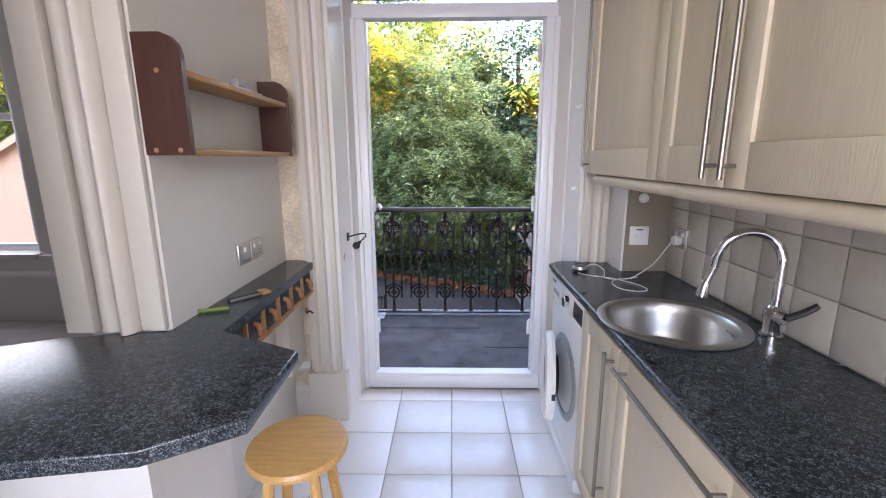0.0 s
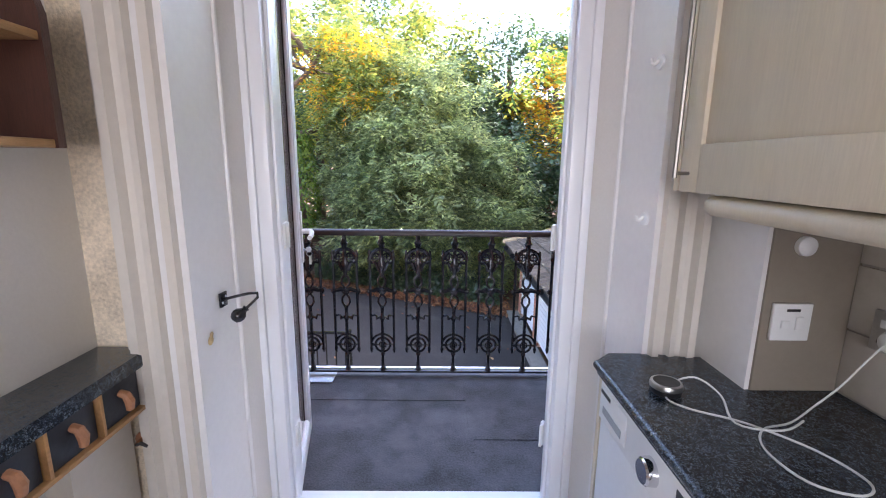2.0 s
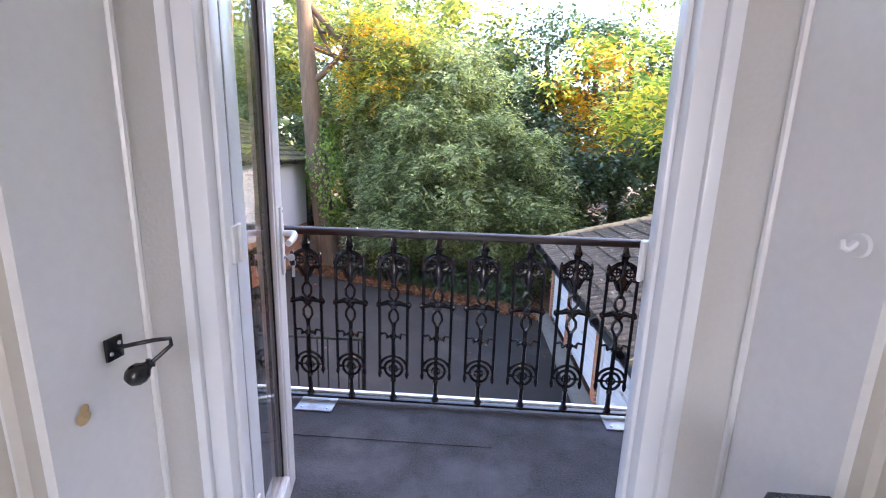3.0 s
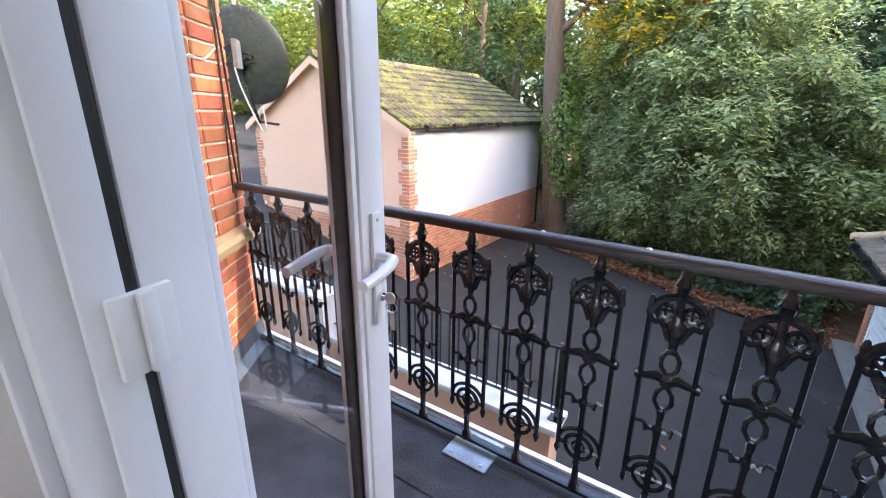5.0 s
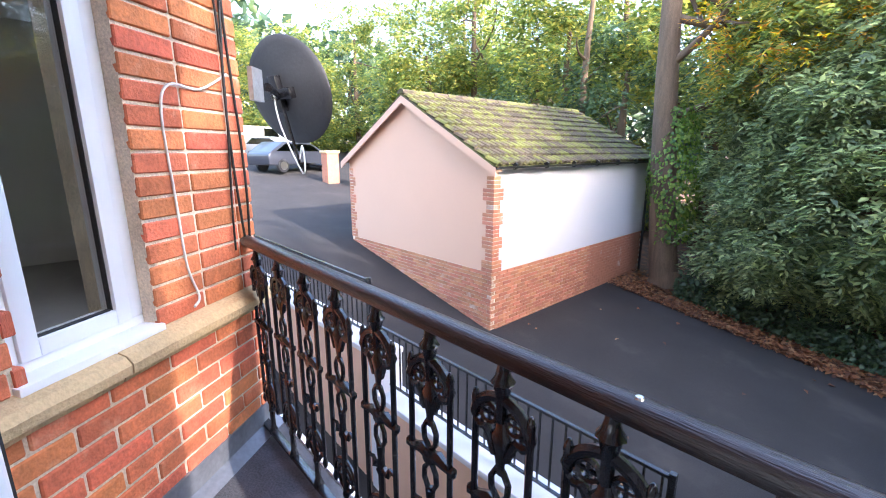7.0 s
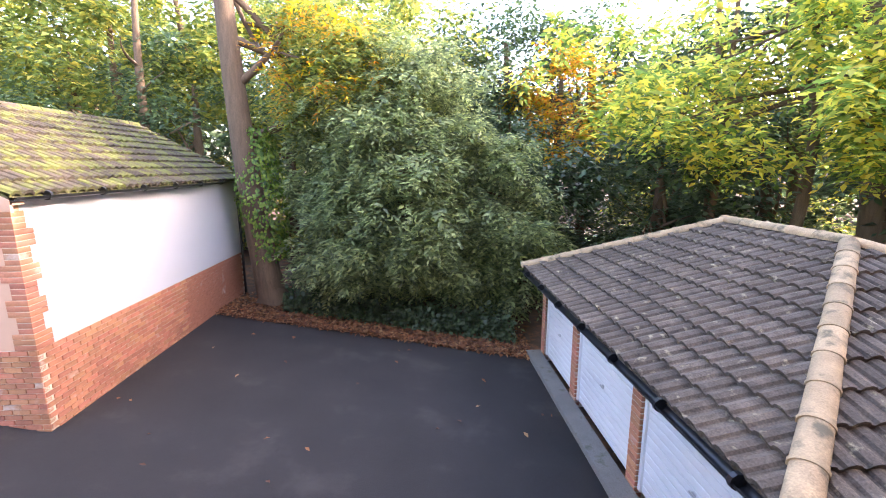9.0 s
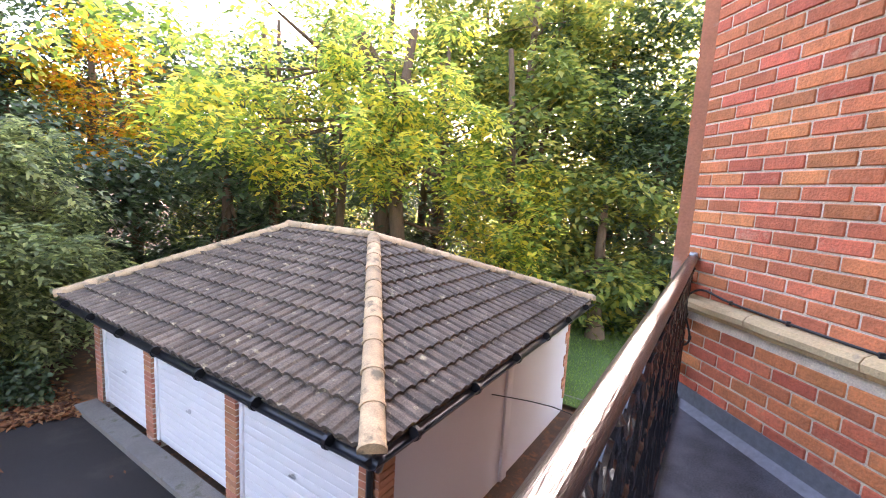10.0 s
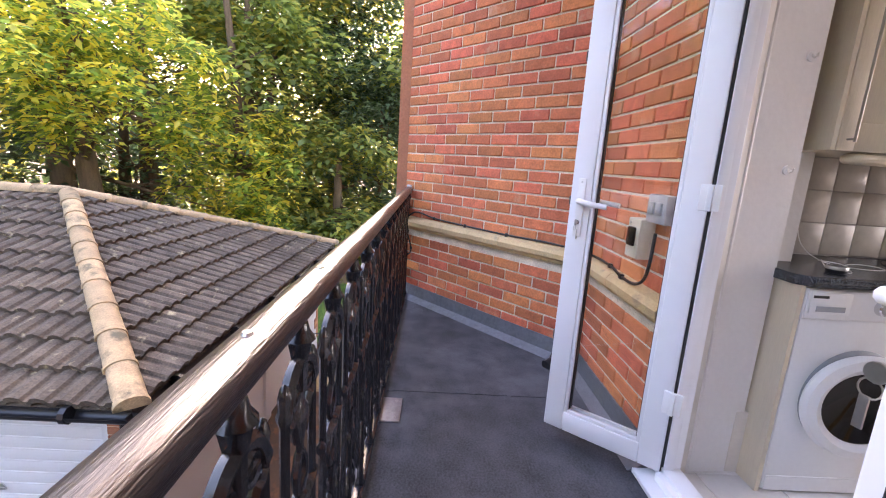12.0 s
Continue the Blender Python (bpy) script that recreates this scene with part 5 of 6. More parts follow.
    t = part("tree_trunk", bm, M["bark"], None, "", 60)
    t.location = (x, y, ground_z(x))
    tagged(t, "bare brown woodland trunk with forked limbs", "tree trunk", "woodland trunks")
# leafy undergrowth and fallen leaves along the yard's edge
n = 9000
ux = rng.uniform(-3.9, 1.6, n)
uy = 13.45 - 0.27 * (ux + 2.5) + np.abs(rng.normal(0, 0.55, n)) + 0.05
uz = np.array([ground_z(x) for x in ux]) + np.abs(rng.normal(0, 0.16, n)) * np.clip((uy - 12.6 + 0.27 * (ux + 2.5)) * 1.5, 0.15, 2.2)
ob = new("undergrowth", leaves_mesh("undergrowth", M["laurel"], np.stack([ux, uy, uz], 1), unit(n) * 0.7 + np.array([0, -0.3, 0.8]), unit(n), rng.uniform(0.06, 0.13, n), rng.uniform(0.05, 0.10, n)))
tagged(ob, "dark ivy and bramble undergrowth below the yew", "undergrowth", kind="stuff")
n = 9000
lx = rng.uniform(-5.4, 1.9, n)
ly = 12.95 - 0.27 * (lx + 2.5) + np.abs(rng.normal(0.1, 0.75, n)) - 0.12
stray = rng.random(n) < 0.004
ly = np.where(stray, ly - rng.uniform(0, 5.5, n), ly)
lz = np.array([ground_z(x) for x in lx]) + 0.02 + 0.03 * rng.random(n)
ob = new("fallen_leaves", leaves_mesh("fallen_leaves", M["litter"], np.stack([lx, ly, lz], 1), unit(n) * 0.35 + np.array([0, 0, 1.0]), unit(n) * np.array([1, 1, 0.1]), rng.uniform(0.05, 0.13, n), rng.uniform(0.04, 0.08, n)))
tagged(ob, "brown and orange fallen leaves on the yard's edge", "leaf litter", kind="stuff")
n = 30000
gx, gy = rng.uniform(7.6, 15, n), rng.uniform(3, 13, n)
gz = np.array([ground_z(x) for x in gx]) + 0.05
ob = new("lawn_grass", leaves_mesh("lawn_grass", M["grass"], np.stack([gx, gy, gz], 1), unit(n), unit(n) * 0.5 + np.array([0, 0, 1.0]), rng.uniform(0.05, 0.11, n), np.full(n, 0.012)))
tagged(ob, "short green lawn grass", "grass", kind="stuff")


# far belt of woodland that closes the view
n = 16000
fa = rng.uniform(radians(-95), radians(98), n)
fr_ = rng.uniform(46, 60, n)
fx, fy = fr_ * np.sin(fa), 4 + fr_ * np.cos(fa)
fz = np.array([ground_z(x) for x in fx]) + rng.uniform(0, 1, n) ** 0.8 * (10.5 + 2.5 * np.sin(fa * 9) + 1.5 * np.sin(fa * 23))
ob = new("far_woods", leaves_mesh("far_woods", M["laurel"], np.stack([fx, fy, fz], 1), unit(n), unit(n), rng.uniform(0.9, 1.9, n), rng.uniform(0.6, 1.2, n)))
tagged(ob, "far belt of green woodland", "woods", kind="stuff")


# ---------------------------------------------------------------- kitchen, breakfast side
wt = thing("worktop", (0, 0, 0), "dark speckled laminate breakfast worktop with a cut corner", "worktop")
part("top", prism([(-1.01, 2.215), (-0.855, 2.215), (-0.855, 1.268), (-0.569, 1.138), (-0.562, 0.822), (-0.72, 0.72), (-1.75, 0.55), (-1.75, 1.0), (-1.30, 1.22), (-1.01, 1.268)], 0.857, 0.895, bevel=0.006), M["worktop"], wt)
base = thing("peninsula_base", (0, 0, 0), "cream panelled base under the breakfast worktop", "cabinet")
part("body", boxes((-1.60, 0.84, 0.0, -0.80, 1.16, 0.857)), M["gloss_paint"], base)
part("corner_panel", boxes((-1.01, 1.16, 0.0, -0.90, 1.24, 0.857)), M["gloss_paint"], base)

spice = thing("spice_drawers", (-0.86, 1.30, 0.735), "row of small dark drawers with leather pulls in an oak frame", "drawers")
n = 6
step = 0.87 / n
rows = [(-0.145, 0, 0, 0.0, 0.872, 0.012), (-0.145, 0, 0.112, 0.0, 0.872, 0.122)]
part("shelf", boxes(rows[0], bevel=0.002), M["oak"], spice)
for i in range(n + 1):
    part("divider", boxes((-0.145, i * step - 0.005 + 0.001, 0.012, 0.0, i * step + 0.006, 0.122), bevel=0.002), M["oak"], spice)
for i in range(n):
    d = part("drawer", boxes((-0.14, i * step + 0.008, 0.014, -0.012, (i + 1) * step - 0.007, 0.118), bevel=0.003), M["slate_drawer"], spice)
    y = (i + 0.5) * step
    bm = tube([(-0.012, y, 0.085), (0.004, y, 0.080), (0.012, y, 0.062), (0.010, y, 0.040)], [0.010, 0.011, 0.012, 0.009], seg=8)
    part("pull", bm, M["leather"], d, "tan leather tab pull")
plate = thing("wall_fitting", (-0.93, 2.196, 0.60), "old brass bracket still fixed to the wall", "bracket")
part("plate", lathe([(0, 0), (0.022, 0), (0.02, 0.006), (0.008, 0.01), (0.006, 0.03), (0, 0.03)], seg=12, m=pose(0, 0, 0, 90)), M["leather"], plate)
part("hook", tube([(0, -0.03, 0), (0.02, -0.04, 0.012), (0.035, -0.035, 0.0)], 0.005, seg=6), M["black_plastic"], plate)
plate.location = (-0.905, 2.20, 0.62)
setting("panel_beige", boxes((-1.008, 2.0, 0.34, -0.94, 2.205, 0.735)), M["cream_paint"], "cream boarded panel below the drawers")


def wall_shelf():
    s = thing("wall_shelf", (-1.01, 1.275, 1.425), "dark mahogany wall shelf unit with two oak shelves", "shelf")
    prof = [(0.0, 0.0), (0.13, 0.0), (0.13, 0.27), (0.123, 0.295), (0.105, 0.315), (0.08, 0.325), (0.0, 0.325)]
    for y in (0.0, 0.77):
        bm = bmesh.new()
        a = [bm.verts.new((x, y, z)) for x, z in prof]
        b = [bm.verts.new((x, y + 0.02, z)) for x, z in prof]
        bm.faces.new(a)
        bm.faces.new(b[::-1])
        for i in range(len(prof)):
            bm.faces.new((a[i], a[(i + 1) % len(prof)], b[(i + 1) % len(prof)], b[i]))
        side = part("side", bm, M["mahogany"], s)
        for x, z in ((0.03, 0.012), (0.10, 0.012), (0.06, 0.225)):
            part("plug", lathe([(0, 0), (0.007, 0), (0.007, 0.001), (0, 0.0012)], seg=10, m=pose(x, y - 0.0002 if y == 0 else y + 0.0202, z + 0.002, 90 if y == 0 else -90)), M["oak"], side, "pale wooden screw plug")
    for z in (0.0, 0.215):
        part("shelf", boxes((0.0, 0.021, z, 0.125, 0.769, z + 0.018), bevel=0.0025), M["oak"], s)
    return s


wall_shelf()
bm = boxes((-0.035, -0.10, 0, 0.035, 0.10, 0.006), bevel=0.002)
card = thing("phone_holder", (-0.93, 1.72, 1.659), "small grey plastic gadget lying on the shelf", "gadget")
part("body", lathe([(0, 0), (0.02, 0), (0.02, 0.05), (0.012, 0.055), (0, 0.055)], seg=14, m=pose(0, 0, 0.022, 90)), M["grey_box"], card)
part("base", bm, M["white_plastic"], card)


def double_socket(name, m, label, mat, cols):
    s = thing(name, m, label, "socket")
    for k in range(cols):
        x0 = k * 0.112
        p = part("plate", boxes((x0, -0.011, 0, x0 + 0.108, 0, 0.086), bevel=0.003), mat, s)
        for j in ((0,) if (cols == 2 and k == 0) else (-1, 1)):
            cx = x0 + 0.054 + j * 0.026
            part("rocker", boxes((cx - 0.008, -0.016, 0.052, cx + 0.008, -0.011, 0.070), bevel=0.002), M["white_plastic"], p)
            if not (cols == 2 and k == 0):
                part("pin_holes", boxes((cx - 0.012, -0.0118, 0.018, cx - 0.006, -0.0112, 0.024), (cx + 0.006, -0.0118, 0.018, cx + 0.012, -0.0112, 0.024), (cx - 0.002, -0.0118, 0.030, cx + 0.002, -0.0112, 0.038)), M["black_plastic"], p)
    return s


double_socket("wall_socket", pose(-1.012, 1.715, 0.985, 0, 0, 90), "brushed steel switch and double socket plate", M["steel"], 2)


def stool():
    s = thing("stool", (-0.615, 1.20, 0.0), "round varnished pine stool tucked by the worktop", "stool")
    part("seat", lathe([(0, 0.53), (0.138, 0.53), (0.15, 0.538), (0.152, 0.55), (0.147, 0.56), (0.13, 0.563), (0, 0.561)], seg=40), M["pine"], s)
    for a in (45, 135, 225, 315):
        c, q = math.cos(radians(a)), math.sin(radians(a))
        part("leg", tube([(0.09 * c, 0.09 * q, 0.53), (0.12 * c, 0.12 * q, 0.3), (0.145 * c, 0.145 * q, 0.0)], [0.016, 0.018, 0.013], seg=10), M["pine"], s)
    for a in (0, 90):
        c, q = math.cos(radians(a + 45)) * 0.128, math.sin(radians(a + 45)) * 0.128
        part("stretcher", tube([(c, q, 0.22 + a * 0.0004), (-c, -q, 0.22 + a * 0.0004)], 0.009, seg=8), M["pine"], s)


stool()
# tools left on the narrow worktop
t1 = thing("padlock_clip", (-0.93, 1.60, 0.895), "dark metal clip tool lying on the worktop", "tool")
part("jaw", boxes((-0.012, -0.07, 0, 0.004, 0.06, 0.010), bevel=0.003), M["black_plastic"], t1)
part("jaw", boxes((0.014, -0.07, 0, 0.026, 0.05, 0.010), bevel=0.003), M["steel"], t1)
part("grip", boxes((-0.018, 0.05, 0, 0.032, 0.085, 0.014), bevel=0.004), M["oak"], t1)
t1.rotation_euler = (0, 0, radians(-38))
t2 = thing("marker_pen", (-0.965, 1.44, 0.903), "yellow-green marker pen lying on the worktop", "pen")
part("barrel", tube([(-0.045, 0, 0), (0.03, 0, 0), (0.045, 0, 0)], [0.007, 0.007, 0.005], seg=10), M["grass"], t2)
part("cap", tube([(-0.046, 0, 0), (-0.06, 0, 0)], 0.0075, seg=10), M["ivy"], t2)
t2.rotation_euler = (0, 0, radians(20))

# ---------------------------------------------------------------- kitchen, sink side
CX, CB = 0.362, 0.855
SX, SY, SR = 0.565, 1.365, 0.195
top = thing("worktop", (0, 0, 0), "dark speckled laminate worktop round a steel sink", "worktop")
bm = bmesh.new()
seg = 48
rim = [bm.verts.new((SX + SR * math.cos(a), SY + SR * math.sin(a), 0.895)) for a in (2 * math.pi * i / seg for i in range(seg))]
outer = []
for i in range(seg):
    a = 2 * math.pi * i / seg
    c, s = math.cos(a), math.sin(a)
    k = min(((CB - SX) if c > 0 else (CX - SX)) / c if abs(c) > 1e-6 else 9, ((SY + 0.3 - SY) if s > 0 else -0.3) / s if abs(s) > 1e-6 else 9)
    outer.append(bm.verts.new((SX + k * c, SY + k * s, 0.895)))
for i in range(seg):
    bm.faces.new((rim[i], rim[(i + 1) % seg], outer[(i + 1) % seg], outer[i]))
box(bm, CX, SY + 0.3, 0.857, CB, 2.0, 0.895)
prism([(CX, 2.0), (CX, 2.15), (0.405, 2.19), (0.515, 2.19), (0.60, 2.17), (0.655, 2.17), (0.655, 2.0)], 0.857, 0.895, bm)
box(bm, CX, -1.6, 0.857, CB, SY - 0.3, 0.895)
box(bm, CX, SY - 0.3, 0.857, CX + 0.003, SY + 0.3, 0.8949)
part("top", bm, M["worktop"], top, "", 30)
part("edge_strip", tube([(CX, -1.6, 0.882), (CX, 2.15, 0.882)], 0.0125, seg=12), M["worktop"], top)
sink = thing("round_sink", (SX, SY, 0.0), "round stainless steel inset sink", "sink")
part("bowl", lathe([(0.222, 0.8965), (0.224, 0.900), (0.214, 0.903), (0.197, 0.902), (0.190, 0.895), (0.182, 0.865), (0.176, 0.80), (0.165, 0.775), (0.13, 0.765), (0.04, 0.760), (0.0, 0.759)], seg=56, cap=False), M["steel"], sink, "", 50)
part("waste", lathe([(0, 0.760), (0.04, 0.762), (0.042, 0.764), (0.03, 0.766), (0, 0.764)], seg=24), M["chrome"], sink)
for i in range(4):
    a = radians(-18 + i * 5)
    part("overflow_slot", boxes((-0.003, -0.004, 0.0, 0.003, 0.004, 0.022)), M["black_plastic"], sink).matrix_basis = pose(0.1845 * math.cos(a), 0.1845 * math.sin(a), 0.845, 0, 0, math.degrees(a))


def tap():
    t = thing("kitchen_tap", (0.795, 1.24, 0.895), "tall chrome swan-neck tap with pull-out spray", "tap")
    part("body", lathe([(0.030, 0), (0.030, 0.012), (0.024, 0.016), (0.024, 0.05), (0.027, 0.055), (0.027, 0.085), (0.020, 0.092), (0.016, 0.10)], seg=24), M["chrome"], t)
    pts = [(0, 0, 0.09), (0, 0, 0.17), (0, 0, 0.225)]
    for i in range(11):
        a = math.pi * i / 10
        pts.append((-0.075 + 0.075 * math.cos(a), 0.055 * i / 10, 0.235 + 0.075 * math.sin(a)))
    pts += [(-0.152, 0.06, 0.20)]
    part("neck", tube(pts, 0.0135, seg=16), M["chrome"], t, "", 60)
    part("hose", tube([(-0.152, 0.06, 0.20), (-0.158, 0.064, 0.175), (-0.166, 0.067, 0.15)], [0.011, 0.0095, 0.011], seg=12), M["steel"], t)
    part("spray", tube([(-0.166, 0.067, 0.15), (-0.170, 0.068, 0.135), (-0.174, 0.07, 0.105)], [0.012, 0.016, 0.017], seg=14), M["chrome"], t)
    part("lever_hub", lathe([(0, -0.03), (0.018, -0.028), (0.020, 0.02), (0, 0.026)], seg=16, m=pose(0.0, -0.02, 0.07, 90, 0, 20)), M["chrome"], t)
    part("lever", tube([(0.0, -0.045, 0.075), (0.03, -0.065, 0.10), (0.055, -0.078, 0.125)], [0.010, 0.010, 0.009], seg=10), M["black_plastic"], t, "black lever")


tap()


def shaker_door(parent, y0, y1, z0, z1, x, handle=None, rail_h=0.07, bottom=0.10):
    """A framed door on the plane x, facing -x: stiles, rails, sunk panel and a bar handle."""
    d = part("door", boxes((x - 0.020, y0, z0, x, y0 + 0.065, z1), (x - 0.020, y1 - 0.065, z0, x, y1, z1), (x - 0.020, y0 + 0.065, z0, x, y1 - 0.065, z0 + bottom), (x - 0.020, y0 + 0.065, z1 - rail_h, x, y1 - 0.065, z1), (x - 0.010, y0 + 0.06, z0 + 0.06, x, y1 - 0.06, z1 - 0.06), bevel=0.0025), M["cabinet"], parent)
    if handle:
        kind, at, a, b = handle
        bm = bmesh.new()
        if kind == "v":
            tube([(x - 0.052, at, a), (x - 0.052, at, b)], 0.006, bm, 10)
            for z in (a + 0.03, b - 0.03):
                tube([(x - 0.052, at, z), (x - 0.018, at, z)], 0.005, bm, 8)
        else:
            tube([(x - 0.052, a, at), (x - 0.052, b, at)], 0.006, bm, 10)
            for y in (a + 0.03, b - 0.03):
                tube([(x - 0.052, y, at), (x - 0.018, y, at)], 0.005, bm, 8)
        part("handle", bm, M["handle_steel"], d, "brushed steel bar handle")
    return d


WX = 0.50
for y0, y1, h in ((1.385, 2.075, None), (1.05, 1.383, ("v", 1.085, 1.365, 2.05)), (0.36, 1.046, ("v", 1.015, 1.365, 2.05)), (-0.35, 0.356, None)):
    c = thing("wall_cabinet", (0, 0, 0), "cream painted shaker wall cabinet, shut", "wall cabinet", "wall cabinets")
    part("body", boxes((WX, y0, 1.345, 0.862, y1, 2.25)), M["cabinet"], c)
    shaker_door(c, y0 + 0.002, y1 - 0.002, 1.345, 2.25, WX, h)
end = thing("cabinet_handle_end", (0, 0, 0), "slim cream end panel with a steel pull", "cabinet panel")
part("panel", boxes((WX - 0.02, 2.078, 1.345, 0.862, 2.095, 2.25)), M["cabinet"], end)
part("handle", tube([(WX - 0.05, 2.04, 1.375), (WX - 0.05, 2.04, 2.1)], 0.005, seg=8), M["handle_steel"], end)
part("handle_post", tube([(WX - 0.05, 2.04, 1.385), (WX - 0.018, 2.04, 1.385)], 0.004, seg=8), M["handle_steel"], end)
pel = thing("pelmet", (0, 0, 0), "rounded cream pelmet under the wall cabinets", "pelmet")
prof = [(0.0, 0.0), (0.028, 0.002), (0.040, 0.014), (0.040, 0.028), (0.028, 0.040), (0.0, 0.043)]
part("moulding", sweep(prof, (WX + 0.02, 1.96, 1.300), (WX + 0.02, -0.4, 1.300), side=(-1, 0, 0)), M["cabinet"], pel, "", 70)
part("moulding_end", lathe([(0.0, 0.0), (0.028, 0.002), (0.040, 0.014), (0.040, 0.028), (0.028, 0.040), (0.0, 0.043)], seg=20, m=Matrix.Translation((WX + 0.02, 1.96, 1.300))), M["cabinet"], pel, "", 70)

# boxed-in pipe with switches
setting("wall_boxing", boxes((0.645, 2.0, 0.0, 0.862, 2.22, 2.8)), M["gloss_paint"], "white boxed-in corner")
setting("panel_taupe", boxes((0.655, 1.994, 0.896, 0.858, 1.9995, 1.30)), M["taupe_paint"], "taupe painted panel above the worktop")
f = thing("fused_switch", pose(0.672, 1.993, 1.022, 0, 0, 0), "white fused switch plate with a small window", "switch")
p = part("plate", boxes((0, -0.010, 0, 0.086, 0, 0.086), bevel=0.003), M["white_plastic"], f)
part("rocker", boxes((0.018, -0.014, 0.030, 0.036, -0.010, 0.048), bevel=0.002), M["white_plastic"], p)
part("fuse_cover", boxes((0.050, -0.013, 0.026, 0.068, -0.010, 0.056), bevel=0.002), M["white_plastic"], p)
part("window", boxes((0.028, -0.0105, 0.068, 0.058, -0.0098, 0.074)), M["black_plastic"], p)
r = thing("pull_cord_rose", pose(0.722, 1.993, 1.235), "round white blanking cap on the wall", "switch")
part("cap", lathe([(0, 0), (0.022, 0), (0.021, 0.010), (0.012, 0.015), (0, 0.016)], seg=20, m=pose(0, 0, 0, 90)), M["white_plastic"], r)
sp = double_socket("spur_socket", pose(0.852, 1.935, 1.03, 0, 0, -90), "steel double socket with a white plug in it", M["steel"], 1)
plug = thing("plug", (0.832, 1.872, 1.065), "round white plug in the socket", "plug")
part("body", lathe([(0, 0), (0.022, 0.002), (0.024, 0.02), (0.018, 0.03), (0, 0.032)], seg=16, m=pose(0.008, 0, 0, 0, -90)), M["white_plastic"], plug)
cable = thing("charger_cable", (0, 0, 0), "thin white charging cable looped over the worktop", "cable")
pts = [(0.81, 1.875, 1.06), (0.785, 1.88, 1.02), (0.75, 1.885, 0.965), (0.70, 1.88, 0.925), (0.64, 1.86, 0.901), (0.57, 1.84, 0.899), (0.53, 1.78, 0.899), (0.54, 1.70, 0.899), (0.60, 1.67, 0.899), (0.64, 1.70, 0.899), (0.62, 1.78, 0.899), (0.55, 1.86, 0.9), (0.47, 1.91, 0.899), (0.44, 1.95, 0.9), (0.47, 2.0, 0.905), (0.52, 1.99, 0.93), (0.55, 1.94, 0.915), (0.53, 1.86, 0.900), (0.60, 1.83, 0.904), (0.68, 1.87, 0.903)]
fine = []
for i in range(len(pts) - 1):
    p0, p1, p2, p3 = (Vector(pts[max(0, min(len(pts) - 1, i + k))]) for k in (-1, 0, 1, 2))
    for s in range(5):
        u = s / 5
        fine.append(0.5 * ((2 * p1) + (p2 - p0) * u + (2 * p0 - 5 * p1 + 4 * p2 - p3) * u * u + (3 * p1 - p0 - 3 * p2 + p3) * u ** 3))
part("cord", tube(fine, 0.0022, seg=6), M["white_cable"], cable, "", 80)
puck = thing("speaker_puck", (0.455, 1.985, 0.896), "small round black and silver charging puck", "charger")
part("body", lathe([(0.030, 0), (0.034, 0.006), (0.034, 0.022), (0.030, 0.026), (0, 0.026)], seg=28), M["black_plastic"], puck)
part("ring", lathe([(0.0345, 0.014), (0.0352, 0.018), (0.033, 0.0255), (0.028, 0.0268), (0.028, 0.0262)], seg=28, cap=False), M["steel"], puck)


def washing_machine():
    w = thing("washing_machine", (0.38, 1.62, 0.0), "white front-loading washing machine with its door ajar", "washing machine")
    part("body", boxes((0.0, 0.0, 0.01, 0.47, 0.53, 0.85), bevel=0.008), M["white_plastic"], w)
    part("control_panel", boxes((-0.006, 0.005, 0.735, 0.002, 0.525, 0.845), bevel=0.003), M["white_plastic"], w)
    part("display", boxes((-0.0075, 0.03, 0.755, -0.0055, 0.15, 0.825)), M["black_plastic"], w, "black display panel")
    part("dial", lathe([(0, 0), (0.030, 0), (0.028, 0.018), (0.024, 0.022), (0, 0.022)], seg=24, m=pose(-0.006, 0.24, 0.79, 0, -90)), M["chrome"], w, "chrome programme dial")
    dr = part("detergent_drawer", boxes((-0.010, 0.36, 0.755, -0.004, 0.515, 0.835), bevel=0.003), M["white_plastic"], w)
    part("drawer_grip", boxes((-0.0115, 0.38, 0.765, -0.0098, 0.49, 0.785)), M["grey_box"], dr)
    part("badge", boxes((-0.0112, 0.45, 0.815, -0.0099, 0.508, 0.825)), M["black_plastic"], dr)
    part("drum_opening", lathe([(0.20, 0.0), (0.195, 0.004), (0.165, 0.006), (0.150, -0.05), (0.145, -0.20), (0, -0.205)], seg=40, cap=False, m=pose(-0.001, 0.265, 0.42, 0, -90)), M["grey_box"], w, "grey rubber seal and drum")
    door = part("door", lathe([(0.135, 0.0), (0.165, 0.012), (0.200, 0.004), (0.205, 0.018), (0.195, 0.040), (0.165, 0.048), (0.140, 0.030), (0.135, 0.0)], seg=44, cap=False), M["white_plastic"], w, "thick white round door ring")
    door.matrix_basis = pose(-0.015, 0.475, 0.42, 0, 0, -9) @ pose(0, -0.20, 0, 0, -90)
    part("porthole", lathe([(0, 0.018), (0.08, 0.022), (0.139, 0.032), (0.141, 0.028), (0.09, -0.02), (0, -0.03)], seg=40), M["dark_glass"], door, "dark porthole glass")
    part("catch", boxes((-0.012, -0.213, 0.005, 0.012, -0.195, 0.02)), M["black_plastic"], door)
    part("kickboard", boxes((-0.004, 0.01, 0.012, 0.004, 0.52, 0.075)), M["white_plastic"], w)
    return w


